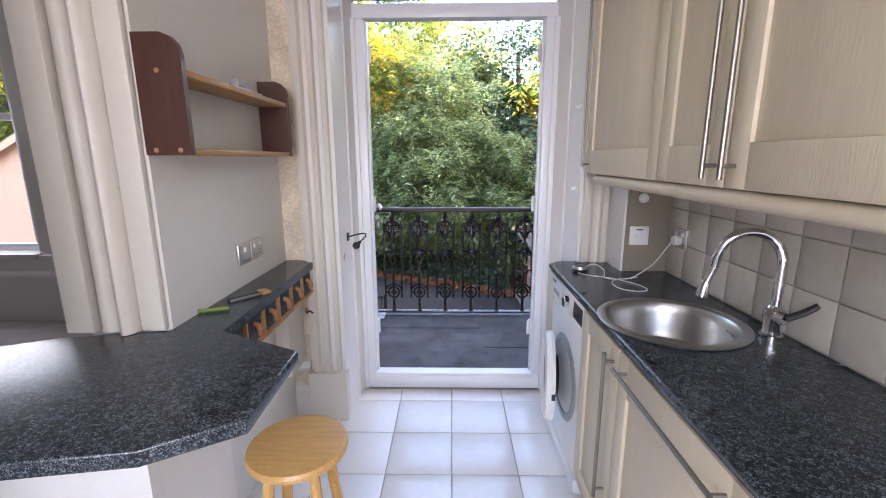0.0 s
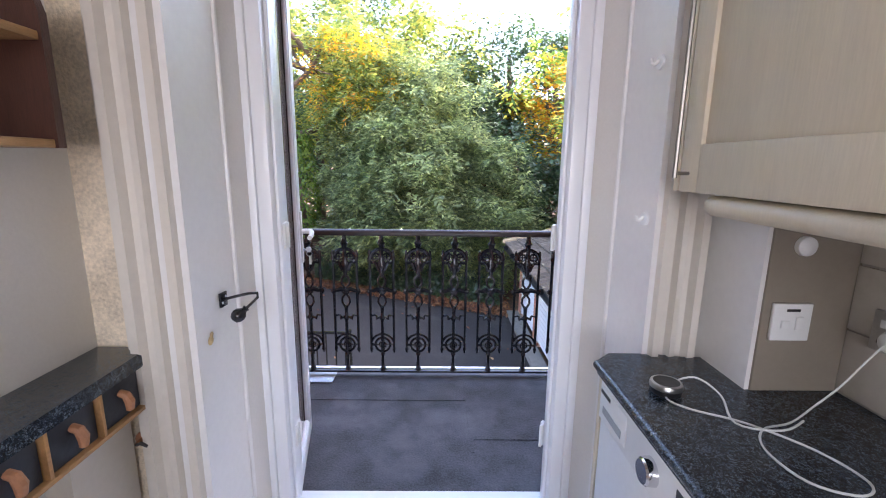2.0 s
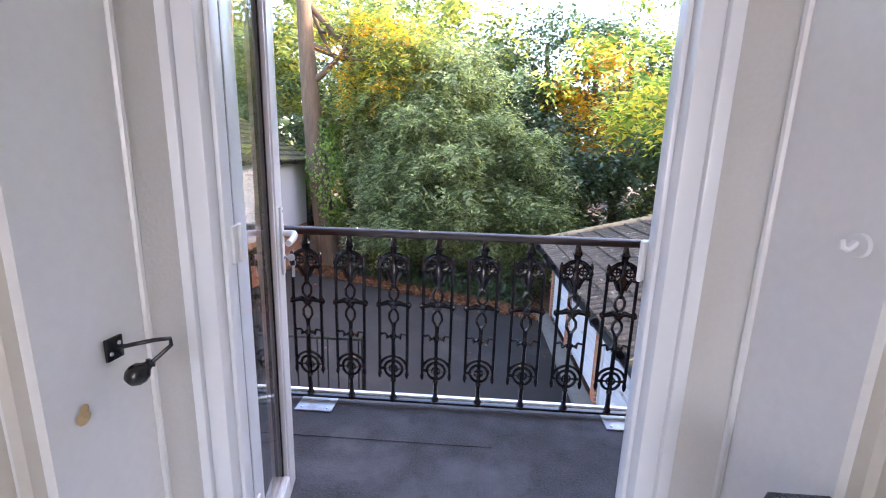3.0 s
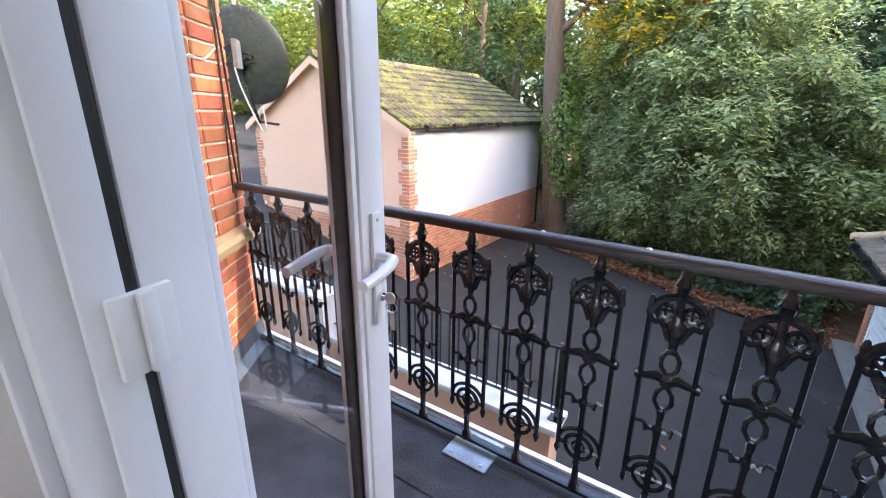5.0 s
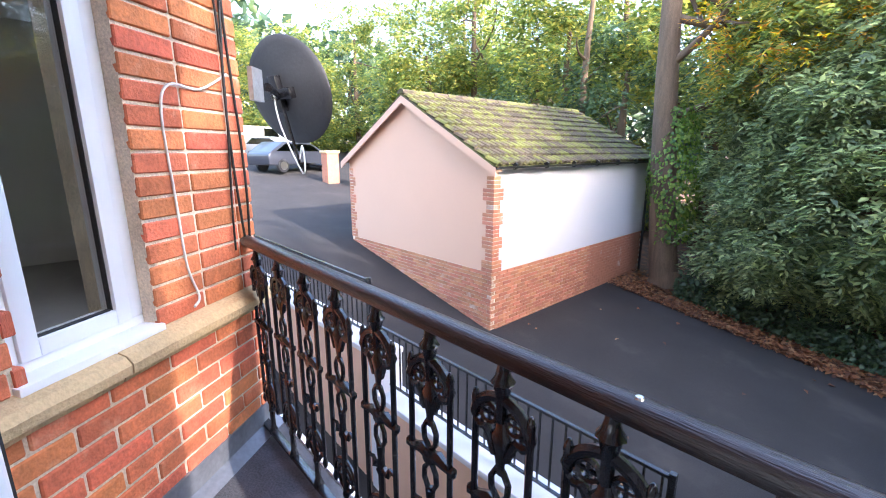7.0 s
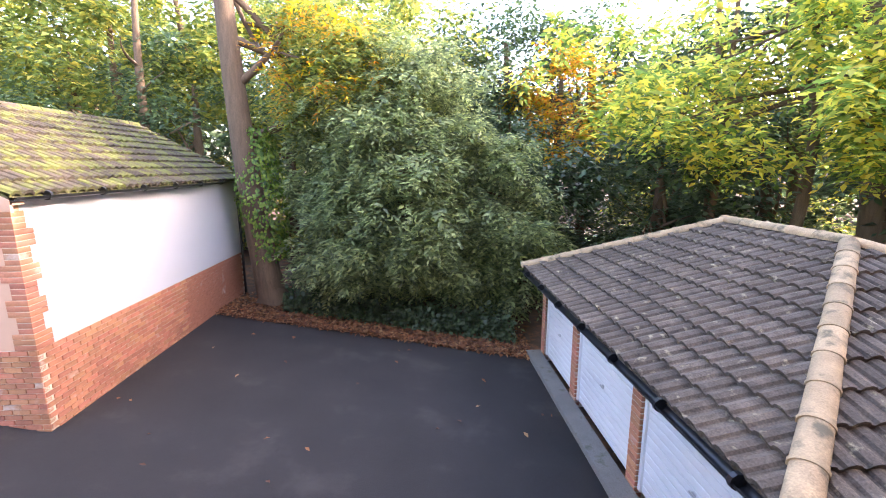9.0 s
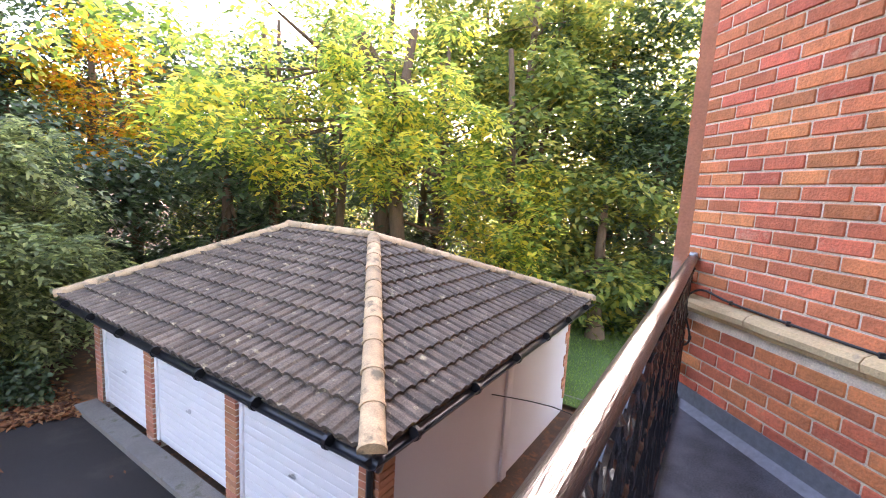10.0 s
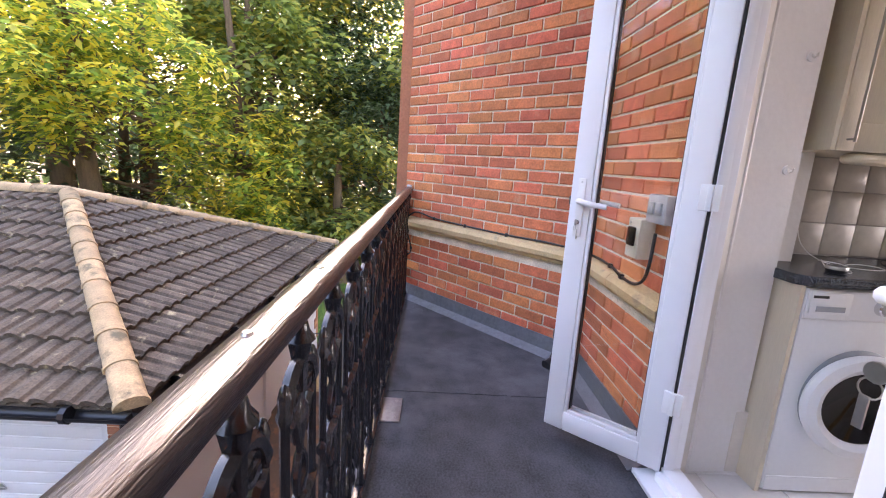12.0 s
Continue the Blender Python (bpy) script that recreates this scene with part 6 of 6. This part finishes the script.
washing_machine()
BXF = 0.385
for y0, y1, kind_ in ((1.255, 1.612, "door"), (0.655, 1.252, "wide"), (0.05, 0.652, "door"), (-0.6, 0.047, "door")):
    c = thing("base_cabinet", (0, 0, 0), "cream painted shaker base cabinet, shut", "base cabinet", "base cabinets")
    part("body", boxes((BXF, y0, 0.12, 0.86, y1, 0.74)), M["cabinet"], c)
    part("plinth", boxes((BXF + 0.05, y0, 0.0, BXF + 0.065, y1, 0.12)), M["cabinet"], c)
    if kind_ == "door":
        shaker_door(c, y0 + 0.002, y1 - 0.002, 0.125, 0.845, BXF, ("v", y0 + 0.035, 0.30, 0.82), 0.07, 0.07)
    else:
        shaker_door(c, y0 + 0.002, y1 - 0.002, 0.125, 0.845, BXF, ("h", 0.80, y0 + 0.05, y1 - 0.03), 0.12, 0.07)
part_end = boxes((BXF - 0.005, 2.155, 0.0, 0.65, 2.172, 0.857))
setting("panel_end", part_end, M["cabinet"], "cream end panel beside the washing machine")

# hooks, holdback and the old mark on the doorway lining
for k, z in enumerate((1.655, 1.262)):
    h = thing("hook", pose(0.489, 2.232, z, 0, 0, -86), "small round white plastic hook", "hook", "hooks on the lining")
    part("base", lathe([(0, 0), (0.018, 0), (0.017, 0.006), (0, 0.008)], seg=16, m=pose(0, 0, 0, 90)), M["white_plastic"], h)
    part("curl", tube([(0, -0.006, 0.004), (0, -0.018, -0.006), (0.001, -0.026, -0.002), (0.001, -0.028, 0.008)], [0.005, 0.005, 0.0045, 0.004], seg=8), M["white_plastic"], h)
hb = thing("holdback", pose(-0.704, 2.315, 1.0, 0, 0, 86), "black iron curtain holdback with a ball end", "holdback")
part("plate", boxes((-0.018, -0.006, -0.022, 0.018, 0.0, 0.022), bevel=0.002), M["iron"], hb)
for dx in (-0.009, 0.009):
    part("screw", lathe([(0, 0), (0.004, 0), (0.003, 0.002), (0, 0.002)], seg=8, m=pose(dx, -0.006, 0.008 * (1 if dx > 0 else -1), 90)), M["galv"], hb)
arc = [(0, -0.006, 0.0), (0.0, -0.04, 0.010), (0.015, -0.075, 0.016), (0.035, -0.09, 0.012), (0.036, -0.09, -0.002), (0.026, -0.075, -0.018), (0.012, -0.06, -0.034)]
part("arm", tube(arc, 0.0042, seg=8), M["iron"], hb, "", 70)
part("ball", lathe([(0, -0.022), (0.012, -0.019), (0.019, -0.010), (0.021, 0.0), (0.018, 0.011), (0.010, 0.019), (0.008, 0.024), (0.011, 0.027), (0.008, 0.031), (0, 0.033)], seg=20, m=pose(0.0, -0.046, -0.048, 35, 40)), M["iron"], hb, "black wooden ball")
mk = thing("paint_scar", (-0.735, 2.290, 0.90), "bare yellow patch of flaked paint", "paint scar")
bm = bmesh.new()
for dx, dz, s in ((0, 0, 0.014), (0.008, 0.018, 0.009), (-0.006, -0.016, 0.008)):
    lathe([(s, 0), (s * 0.8, 0.0012), (0, 0.0014)], bm, 9, pose(dx * 0.5, 0, dz, 0, 0, 0) @ pose(0, 0, 0, 90, 0, 86))
part("patch", bm, M["stone"], mk)
mk.location = (-0.7105, 2.245, 0.90)


# ---------------------------------------------------------------- on the outside walls
RD = (Vector(RC0) - Vector(RC1)).normalized()
RN = Vector((RD.y, -RD.x))
LD = (Vector(LC1) - Vector(LC0)).normalized()
LN = Vector((LD.y, -LD.x))


def on_right(u, out, z):
    """A place on the canted wall at the balcony end: u metres from its far edge, out from its face."""
    p = Vector(RC1) + RD * u + RN * out
    return (p.x, p.y, z)


def on_left(u, out, z):
    p = Vector(LC0) + LD * u + LN * out
    return (p.x, p.y, z)


pipe = thing("downpipe", (RC0[0] - 0.03, RC0[1] + 0.115, 0.0), "black plastic soil downpipe with collars", "downpipe")
part("pipe", tube([(0, 0, 0.16), (0, 0, 1.05), (0, 0, 3.2)], 0.036, seg=16), M["gutter"], pipe)
for z in (0.20, 1.02, 1.80):
    col = part("collar", lathe([(0.038, 0), (0.044, 0.005), (0.044, 0.05), (0.038, 0.055)], seg=18, m=Matrix.Translation((0, 0, z))), M["gutter"], pipe)
    part("lug", boxes((-0.07, -0.012, z + 0.01, 0.07, 0.012, z + 0.04), bevel=0.004), M["gutter"], col)
part("shoe", tube([(0, 0, 0.16), (0, 0, 0.10), (-0.02, 0.03, 0.05), (-0.05, 0.08, 0.035)], [0.036, 0.038, 0.038, 0.038], seg=14), M["gutter"], pipe)

iso = thing("isolator_switch", (0.72, FACE, 0.86), "aged beige outdoor isolator with a smoked window", "switch box")
part("case", boxes((-0.055, 0.0, 0.0, 0.055, 0.075, 0.17), bevel=0.006), M["beige_box"], iso)
part("window", boxes((-0.03, 0.07, 0.05, 0.03, 0.09, 0.135), bevel=0.01), M["dark_glass"], iso)
for z in (0.02, 0.15):
    part("screw", lathe([(0, 0), (0.006, 0), (0.005, 0.002), (0, 0.002)], seg=10, m=pose(0.03, 0.075, z, -90)), M["steel"], iso)
sw = thing("outdoor_switch", (0.60, FACE, 1.025), "weatherproof grey double switch box", "switch box")
part("case", boxes((-0.075, 0.0, 0.0, 0.075, 0.055, 0.115), bevel=0.008), M["grey_box"], sw)
part("rocker", boxes((-0.05, 0.052, 0.035, -0.008, 0.064, 0.085), bevel=0.005), M["grey_box"], sw)
part("rocker", boxes((0.008, 0.052, 0.035, 0.05, 0.064, 0.085), bevel=0.005), M["grey_box"], sw)


def smooth_line(pts, k=5):
    out = []
    for i in range(len(pts) - 1):
        p0, p1, p2, p3 = (Vector(pts[max(0, min(len(pts) - 1, i + j))]) for j in (-1, 0, 1, 2))
        for s in range(k):
            u = s / k
            out.append(0.5 * ((2 * p1) + (p2 - p0) * u + (2 * p0 - 5 * p1 + 4 * p2 - p3) * u * u + (3 * p1 - p0 - 3 * p2 + p3) * u ** 3))
    return out + [Vector(pts[-1])]


cb = thing("armoured_cable", (0, 0, DROP_EAST), "black cable clipped along the stone course", "cable")
pts = [on_right(0.02, 0.03, 0.44), on_right(0.10, 0.03, 0.45), on_right(0.16, 0.05, 0.52), on_right(0.15, 0.09, 0.66), on_right(0.11, 0.09, 0.75), on_right(0.18, 0.03, 0.835), on_right(0.40, 0.02, 0.81), on_right(0.75, 0.02, 0.80), on_right(1.15, 0.02, 0.795), on_right(1.5, 0.02, 0.80), (1.30, 2.62, 0.80), (1.0, 2.61, 0.80), (0.82, 2.63, 0.79), (0.66, 2.64, 0.80), (0.60, 2.63, 0.86), (0.60, 2.62, 1.03)]
part("cord", tube(smooth_line(pts), 0.007, seg=8), M["cable"], cb, "", 80)
for i in (2, 6, 7, 8, 11, 12):
    part("clip", boxes((-0.012, -0.01, -0.012, 0.012, 0.01, 0.012), bevel=0.003), M["cable"], cb).location = pts[i]
el = thing("waste_elbow", (0.62, 2.70, 0.055), "white plastic waste pipe elbow", "pipe")
part("elbow", tube(smooth_line([(0, -0.12, 0.0), (0, -0.02, 0.0), (0.02, 0.03, 0.0), (0.07, 0.05, 0.0)], 4), 0.021, seg=12), M["white_plastic"], el, "", 60)
part("nut", lathe([(0.021, 0), (0.028, 0.002), (0.028, 0.022), (0.021, 0.024)], seg=14, m=pose(0, -0.05, 0, 90)), M["white_plastic"], el)

# bay window on the balcony side
bw = thing("window_balcony", pose(*on_left((WIN_U0 + WIN_U1) / 2, -0.09, WIN_Z0), 0, 0, math.degrees(math.atan2(LD.y, LD.x))), "white plastic casement window in the canted bay", "window", kind="structure")
hw, hh = (WIN_U1 - WIN_U0) / 2, WIN_Z1 - WIN_Z0
for r in ((-hw, -0.035, 0.05, -hw + 0.05, 0.03, hh), (hw - 0.05, -0.035, 0.05, hw, 0.03, hh), (-hw, -0.035, 0.0, hw, 0.03, 0.05), (-hw + 0.05, -0.045, 0.05, -hw + 0.10, 0.02, hh), (hw - 0.10, -0.045, 0.05, hw - 0.05, 0.02, hh), (-hw + 0.10, -0.045, 0.05, hw - 0.10, 0.02, 0.10)):
    part("window_frame", boxes(r, bevel=0.004), M["upvc"], bw)
part("window_sill", boxes((-hw - 0.01, -0.115, -0.012, hw + 0.01, -0.03, 0.018), bevel=0.004), M["upvc"], bw)
g = part("pane", boxes((-hw + 0.10, -0.015, 0.10, hw - 0.10, -0.009, hh)), M["glass"], bw)
part("gasket", boxes((-hw + 0.098, -0.03, 0.10, -hw + 0.104, -0.012, hh), (hw - 0.104, -0.03, 0.10, hw - 0.098, -0.012, hh), (-hw + 0.10, -0.03, 0.098, hw - 0.10, -0.012, 0.104)), M["rubber"], bw)

# satellite dish at the bay's corner
dish = thing("satellite_dish", (0, 0, 0), "dark grey satellite dish on a wall bracket", "satellite dish")
dc = Vector((-2.98, 4.2, 1.70))
aim = Matrix.Translation(dc) @ Vector((-0.30, 1.0, 0.28)).to_track_quat("Z", "Y").to_matrix().to_4x4()
prof = [(0.0, 0.0)] + [(r, 0.16 * r * r / 0.33) for r in np.linspace(0.04, 0.33, 9)]
prof = [(float(a), float(b)) for a, b in prof]
part("reflector", lathe(prof + [(0.338, prof[-1][1] + 0.004), (0.33, prof[-1][1] - 0.008)] + [(r, z - 0.006) for r, z in reversed(prof[1:-1])] + [(0, -0.006)], seg=44, cap=False, m=aim @ Matrix.Diagonal((1.0, 0.92, 1, 1))), M["dish_grey"], dish, "dull dark grey pressed reflector", 50)
part("back_bracket", boxes((-0.12, -0.03, -0.05, 0.12, 0.03, -0.005), (-0.03, -0.10, -0.05, 0.03, 0.10, -0.006), bevel=0.004), M["iron"], dish).matrix_basis = aim
a0 = Vector((-2.50, 3.93, 1.66))
part("arm", tube([a0, a0.lerp(dc, 0.5) + Vector((0, 0, -0.02)), dc - Vector((0, 0.05, 0.03))], 0.020, seg=10), M["iron"], dish)
part("wall_plate", boxes((-0.01, -0.05, -0.07, 0.012, 0.05, 0.07)), M["galv"], dish).matrix_basis = pose(-2.455, 3.86, 1.66, 0, 0, 45)
low = dc + Vector((0.06, 0.05, -0.40))
part("feed_arm", tube([dc + Vector((0, 0, -0.08)), low, low + Vector((0.05, 0.12, -0.02))], 0.010, seg=8), M["iron"], dish)
part("feed_cable", tube(smooth_line([dc + Vector((0, -0.05, -0.03)), dc + Vector((0.05, -0.04, -0.2)), low + Vector((0.02, 0, -0.05)), low + Vector((0.07, 0, -0.02)), low + Vector((0.05, 0, 0.1)), low + Vector((0.0, 0, 0.02)), low + Vector((-0.03, 0, 0.08))]), 0.005, seg=6), M["white_cable"], dish, "looped white cables", 80)
for k, (c0, mat, r) in enumerate((((1.36, 0.015), "cable", 0.006), ((1.40, 0.012), "cable", 0.006), ((1.33, 0.012), "cable", 0.005))):
    wire = thing("wall_cable", (0, 0, 0), "thin cable hanging down the bay's corner", "cable", "cables at the bay corner")
    pts = [on_left(c0[0] + 0.02 * math.sin(k * 2 + j), c0[1] + 0.01, 2.6 - j * 0.23 - 0.02 * k) for j in range(8)]
    part("cord", tube(smooth_line(pts), r, seg=6), M[mat], wire, "", 80)
wire = thing("wall_cable", (0, 0, 0), "thin cream cable pinned beside the window", "cable", "cables at the bay corner")
pts = [on_left(1.38, 0.012, 1.68), on_left(1.22, 0.014, 1.60), on_left(1.08, 0.012, 1.60), on_left(1.03, 0.012, 1.50), on_left(1.04, 0.012, 1.2), on_left(1.05, 0.012, 0.95), on_left(1.08, 0.02, 0.82), on_left(1.02, 0.05, 0.80)]
part("cord", tube(smooth_line(pts), 0.005, seg=6), M["white_cable"], wire, "", 80)
tw = thing("overhead_cable", (0, 0, 0), "thin black cable slung to the garage", "cable")
part("cord", tube(smooth_line([(2.3, 4.0, -0.55), (3.4, 4.6, -0.72), (4.3, 5.94, -1.28), (4.35, 5.95, -1.3)]), 0.006, seg=6), M["cable"], tw)


# ---------------------------------------------------------------- beyond the yard
def car(at, turn, paint, name, label, tall=False):
    c = thing(name, pose(*at, 0, 0, turn), label, "van" if tall else "car")
    h = 1.9 if tall else 1.45
    prof = [(-2.05, 0.35), (2.05, 0.35), (2.1, 0.6), (2.0, 0.85), (1.15, 0.95), (0.45, h - 0.05), (-1.2, h), (-1.9, 1.0), (-2.1, 0.85)] if not tall else [(-2.3, 0.35), (2.2, 0.35), (2.3, 0.7), (2.15, 1.0), (1.7, 1.15), (1.15, h - 0.05), (-2.25, h), (-2.32, 0.9)]
    bm = bmesh.new()
    a = [bm.verts.new((x, -0.85, z)) for x, z in prof]
    b = [bm.verts.new((x, 0.85, z)) for x, z in prof]
    bm.faces.new(a)
    bm.faces.new(b[::-1])
    for i in range(len(prof)):
        bm.faces.new((a[i], a[(i + 1) % len(prof)], b[(i + 1) % len(prof)], b[i]))
    bmesh.ops.bevel(bm, geom=bm.edges[:], offset=0.07, segments=3, affect="EDGES", profile=0.5)
    part("body", bm, M[paint], c)
    for s in (-1, 1):
        w = [(1.0, 0.98), (0.40, h - 0.14), (-1.1, h - 0.10), (-1.65, 1.0)] if not tall else [(1.55, 1.15), (1.1, h - 0.18), (0.35, h - 0.15), (0.35, 1.15)]
        bm = bmesh.new()
        v = [bm.verts.new((x, s * 0.853, z)) for x, z in w]
        v2 = [bm.verts.new((x, s * 0.84, z)) for x, z in w]
        bm.faces.new(v)
        bm.faces.new(v2[::-1])
        for i in range(4):
            bm.faces.new((v[i], v[(i + 1) % 4], v2[(i + 1) % 4], v2[i]))
        part("window", bm, M["dark_glass"], c)
        for x in (-1.3, 1.3):
            wheel = part("wheel", lathe([(0.0, -0.1), (0.30, -0.1), (0.32, -0.06), (0.32, 0.06), (0.30, 0.1), (0, 0.1)], seg=24, m=pose(x, s * 0.78, 0.32, 90)), M["black_plastic"], c)
            part("rim", lathe([(0, 0), (0.2, 0.0), (0.2, 0.015), (0.05, 0.02), (0, 0.02)], seg=16, m=pose(x, s * 0.875, 0.32, 90 if s < 0 else -90)), M["steel"], wheel)
    for y in (-0.62, 0.62):
        part("headlight", boxes((2.0, y - 0.16, 0.62, 2.11, y + 0.16, 0.76), bevel=0.02), M["chrome"], c)


car((-26.5, 13.6, ground_z(-26.5)), 20, "car_silver", "silver_car", "silver parked hatchback by the gateway")
car((-22.0, 12.6, ground_z(-22.0)), 105, "car_dark", "dark_car", "dark parked car by the gateway")
car((-31.0, 13.8, ground_z(-31)), 100, "car_white", "white_van", "white parked van beyond the gateway", True)
for x, y in ((-18.4, 12.7), (-16.4, 13.6)):
    gp = thing("gate_pier", (x, y, ground_z(x)), "weathered brick gate pier with a stone cap", "gate pier", "gate piers")
    part("pier", boxes((-0.28, -0.28, -0.2, 0.28, 0.28, 1.3)), M["brick_far"], gp)
    part("cap", boxes((-0.34, -0.34, 1.3, 0.34, 0.34, 1.42), bevel=0.03), M["stone"], gp)
fence = thing("close_board_fence", (0, 0, 0), "weathered grey wooden fence panels by the gate", "fence")
bd = finish(boxes((-0.07, -0.012, -0.1, 0.07, 0.012, 1.75), bevel=0.003), "board", M["bark"], 30)
for i in range(22):
    piece("board", bd, fence, Matrix.Translation((-16.0 + 0.15 * i, 13.9 + 0.05 * i, ground_z(-16 + 0.15 * i))))
bin_ = thing("wheelie_bin", (-13.4, 12.3, ground_z(-13.4)), "dark green wheeled rubbish bin by the fence", "bin")
part("body", prism([(-0.28, -0.3), (0.28, -0.3), (0.28, 0.3), (-0.28, 0.3)], 0.05, 1.0, bevel=0.03), M["black_plastic"], bin_)
part("lid", boxes((-0.31, -0.34, 1.0, 0.31, 0.33, 1.07), bevel=0.02), M["black_plastic"], bin_)


# ---------------------------------------------------------------- pieces of walls and floors
BL, BH, BD, JOINT, COURSE_H = 0.220, 0.0645, 0.05, 0.0125, 0.0770


def worn_brick(l):
    bm = boxes((0.0, 0.0, 0.0, l, BD, BH))
    bmesh.ops.bevel(bm, geom=bm.edges[:], offset=0.0045, segments=1, affect="EDGES")
    for v in bm.verts:
        v.co += Vector(noise.noise_vector(v.co * 40 + Vector((l * 9, 0, 0)))) * 0.0022
    return bm


brick_kinds = [finish(worn_brick(BL + 0.0007 * k), "wall_brick", M["brick"], 30) for k in range(4)]
half_brick = finish(worn_brick((BL - JOINT) / 2), "wall_header", M["brick"], 30)


def lay_bricks(parent, p, q, z0, z1, holes=()):
    """Stretcher courses on the wall's face from p to q, left clear at openings (from, to, low, high)."""
    p, q = Vector((*p, 0)), Vector((*q, 0))
    d = (q - p).normalized()
    out = Vector((d.y, -d.x, 0))
    length = (q - p).length
    rot = math.degrees(math.atan2(d.y, d.x))
    k = 0
    z = z0
    while z + BH < z1:
        if not any(a - 0.002 < z + BH and z < b for _, _, a, b in holes if _ is None):
            u = 0.0
            first = True
            while u < length - 0.02:
                l, me = (BL, random.choice(brick_kinds))
                if first and k % 2:
                    l, me = (BL - JOINT) / 2, half_brick
                first = False
                room = length - u
                stops = [a for a, b, lo, hi in holes if a is not None and a > u + 0.001 and z + BH > lo and z < hi]
                if stops:
                    room = min(room, min(stops) - u)
                inside = [b for a, b, lo, hi in holes if a is not None and a <= u + 0.001 < b and z + BH > lo and z < hi]
                if inside:
                    u = max(inside)
                    first = k % 2 == 0 and False
                    continue
                sx = min(1.0, room / l)
                at = p + d * u + out * (0.0045 + random.uniform(-0.0012, 0.0012))
                m = Matrix.Translation((at.x, at.y, z)) @ pose(0, 0, 0, random.uniform(-0.5, 0.5), 0, rot + random.uniform(-0.35, 0.35)) @ Matrix.Translation((0, -0.004, 0)) @ Matrix.Diagonal((max(0.12, sx), 1, 1, 1))
                ob = new("brick", me)
                ob.parent = parent
                ob.matrix_basis = m
                u += l * sx + JOINT
        z += COURSE_H
        k += 1


for wall_ob, p, q, holes, drop in ((wall_right, RC1, RC0, [], DROP_EAST), (wall_front, (1.40, FACE), (0.44, FACE), [], DROP_EAST), (wall_left, LC0, LC1, [(WIN_U0, WIN_U1, WIN_Z0 - 0.02, 9)], DROP_WEST), (wall_front, (-0.70, FACE), (-1.60, FACE), [], DROP_WEST)):
    lay_bricks(wall_ob, p, q, 0.125, 0.685 + drop, holes)
    lay_bricks(wall_ob, p, q, 0.79 + drop, 2.62, holes)

# floor tiles of the kitchen
TS = 0.305
tile_me = finish(boxes((0.0025, 0.0025, -0.008, TS - 0.0025, TS - 0.0025, 0.0), bevel=0.0015), "floor_tile", M["floor_tile"], 30)
ys = [2.353 - TS * k for k in range(0, 9)]
for x in [-0.141 + TS * k for k in range(-3, 3)]:
    for y in ys:
        if x + TS < 0.9:
            piece("floor_tile", tile_me, floor_bed, Matrix.Translation((x, y - TS, 0)))
    piece("floor_tile", finish(boxes((0.0025, 0.0025, -0.008, TS - 0.0025, 0.128, 0.0), bevel=0.0015), "floor_tile_cut", M["floor_tile"], 30), floor_bed, Matrix.Translation((x, 2.353, 0)))
# wall tiles behind the sink
splash = setting("wall_tile_bed", boxes((0.8555, -1.2, 0.896, 0.8615, 1.999, 1.345)), M["grout"], "beige glazed tiled splashback")
WT = 0.148
wt_me = finish(boxes((-0.007, 0.002, 0.002, 0.0, WT - 0.002, WT - 0.002), bevel=0.002), "wall_tile", M["wall_tile"], 30)
for j in range(3):
    for i in range(20):
        y = 1.995 - WT * (i + 1)
        piece("wall_tile", wt_me, splash, pose(0.8555, y, 0.900 + WT * j, random.uniform(-0.3, 0.3), random.uniform(-0.4, 0.4), 0))
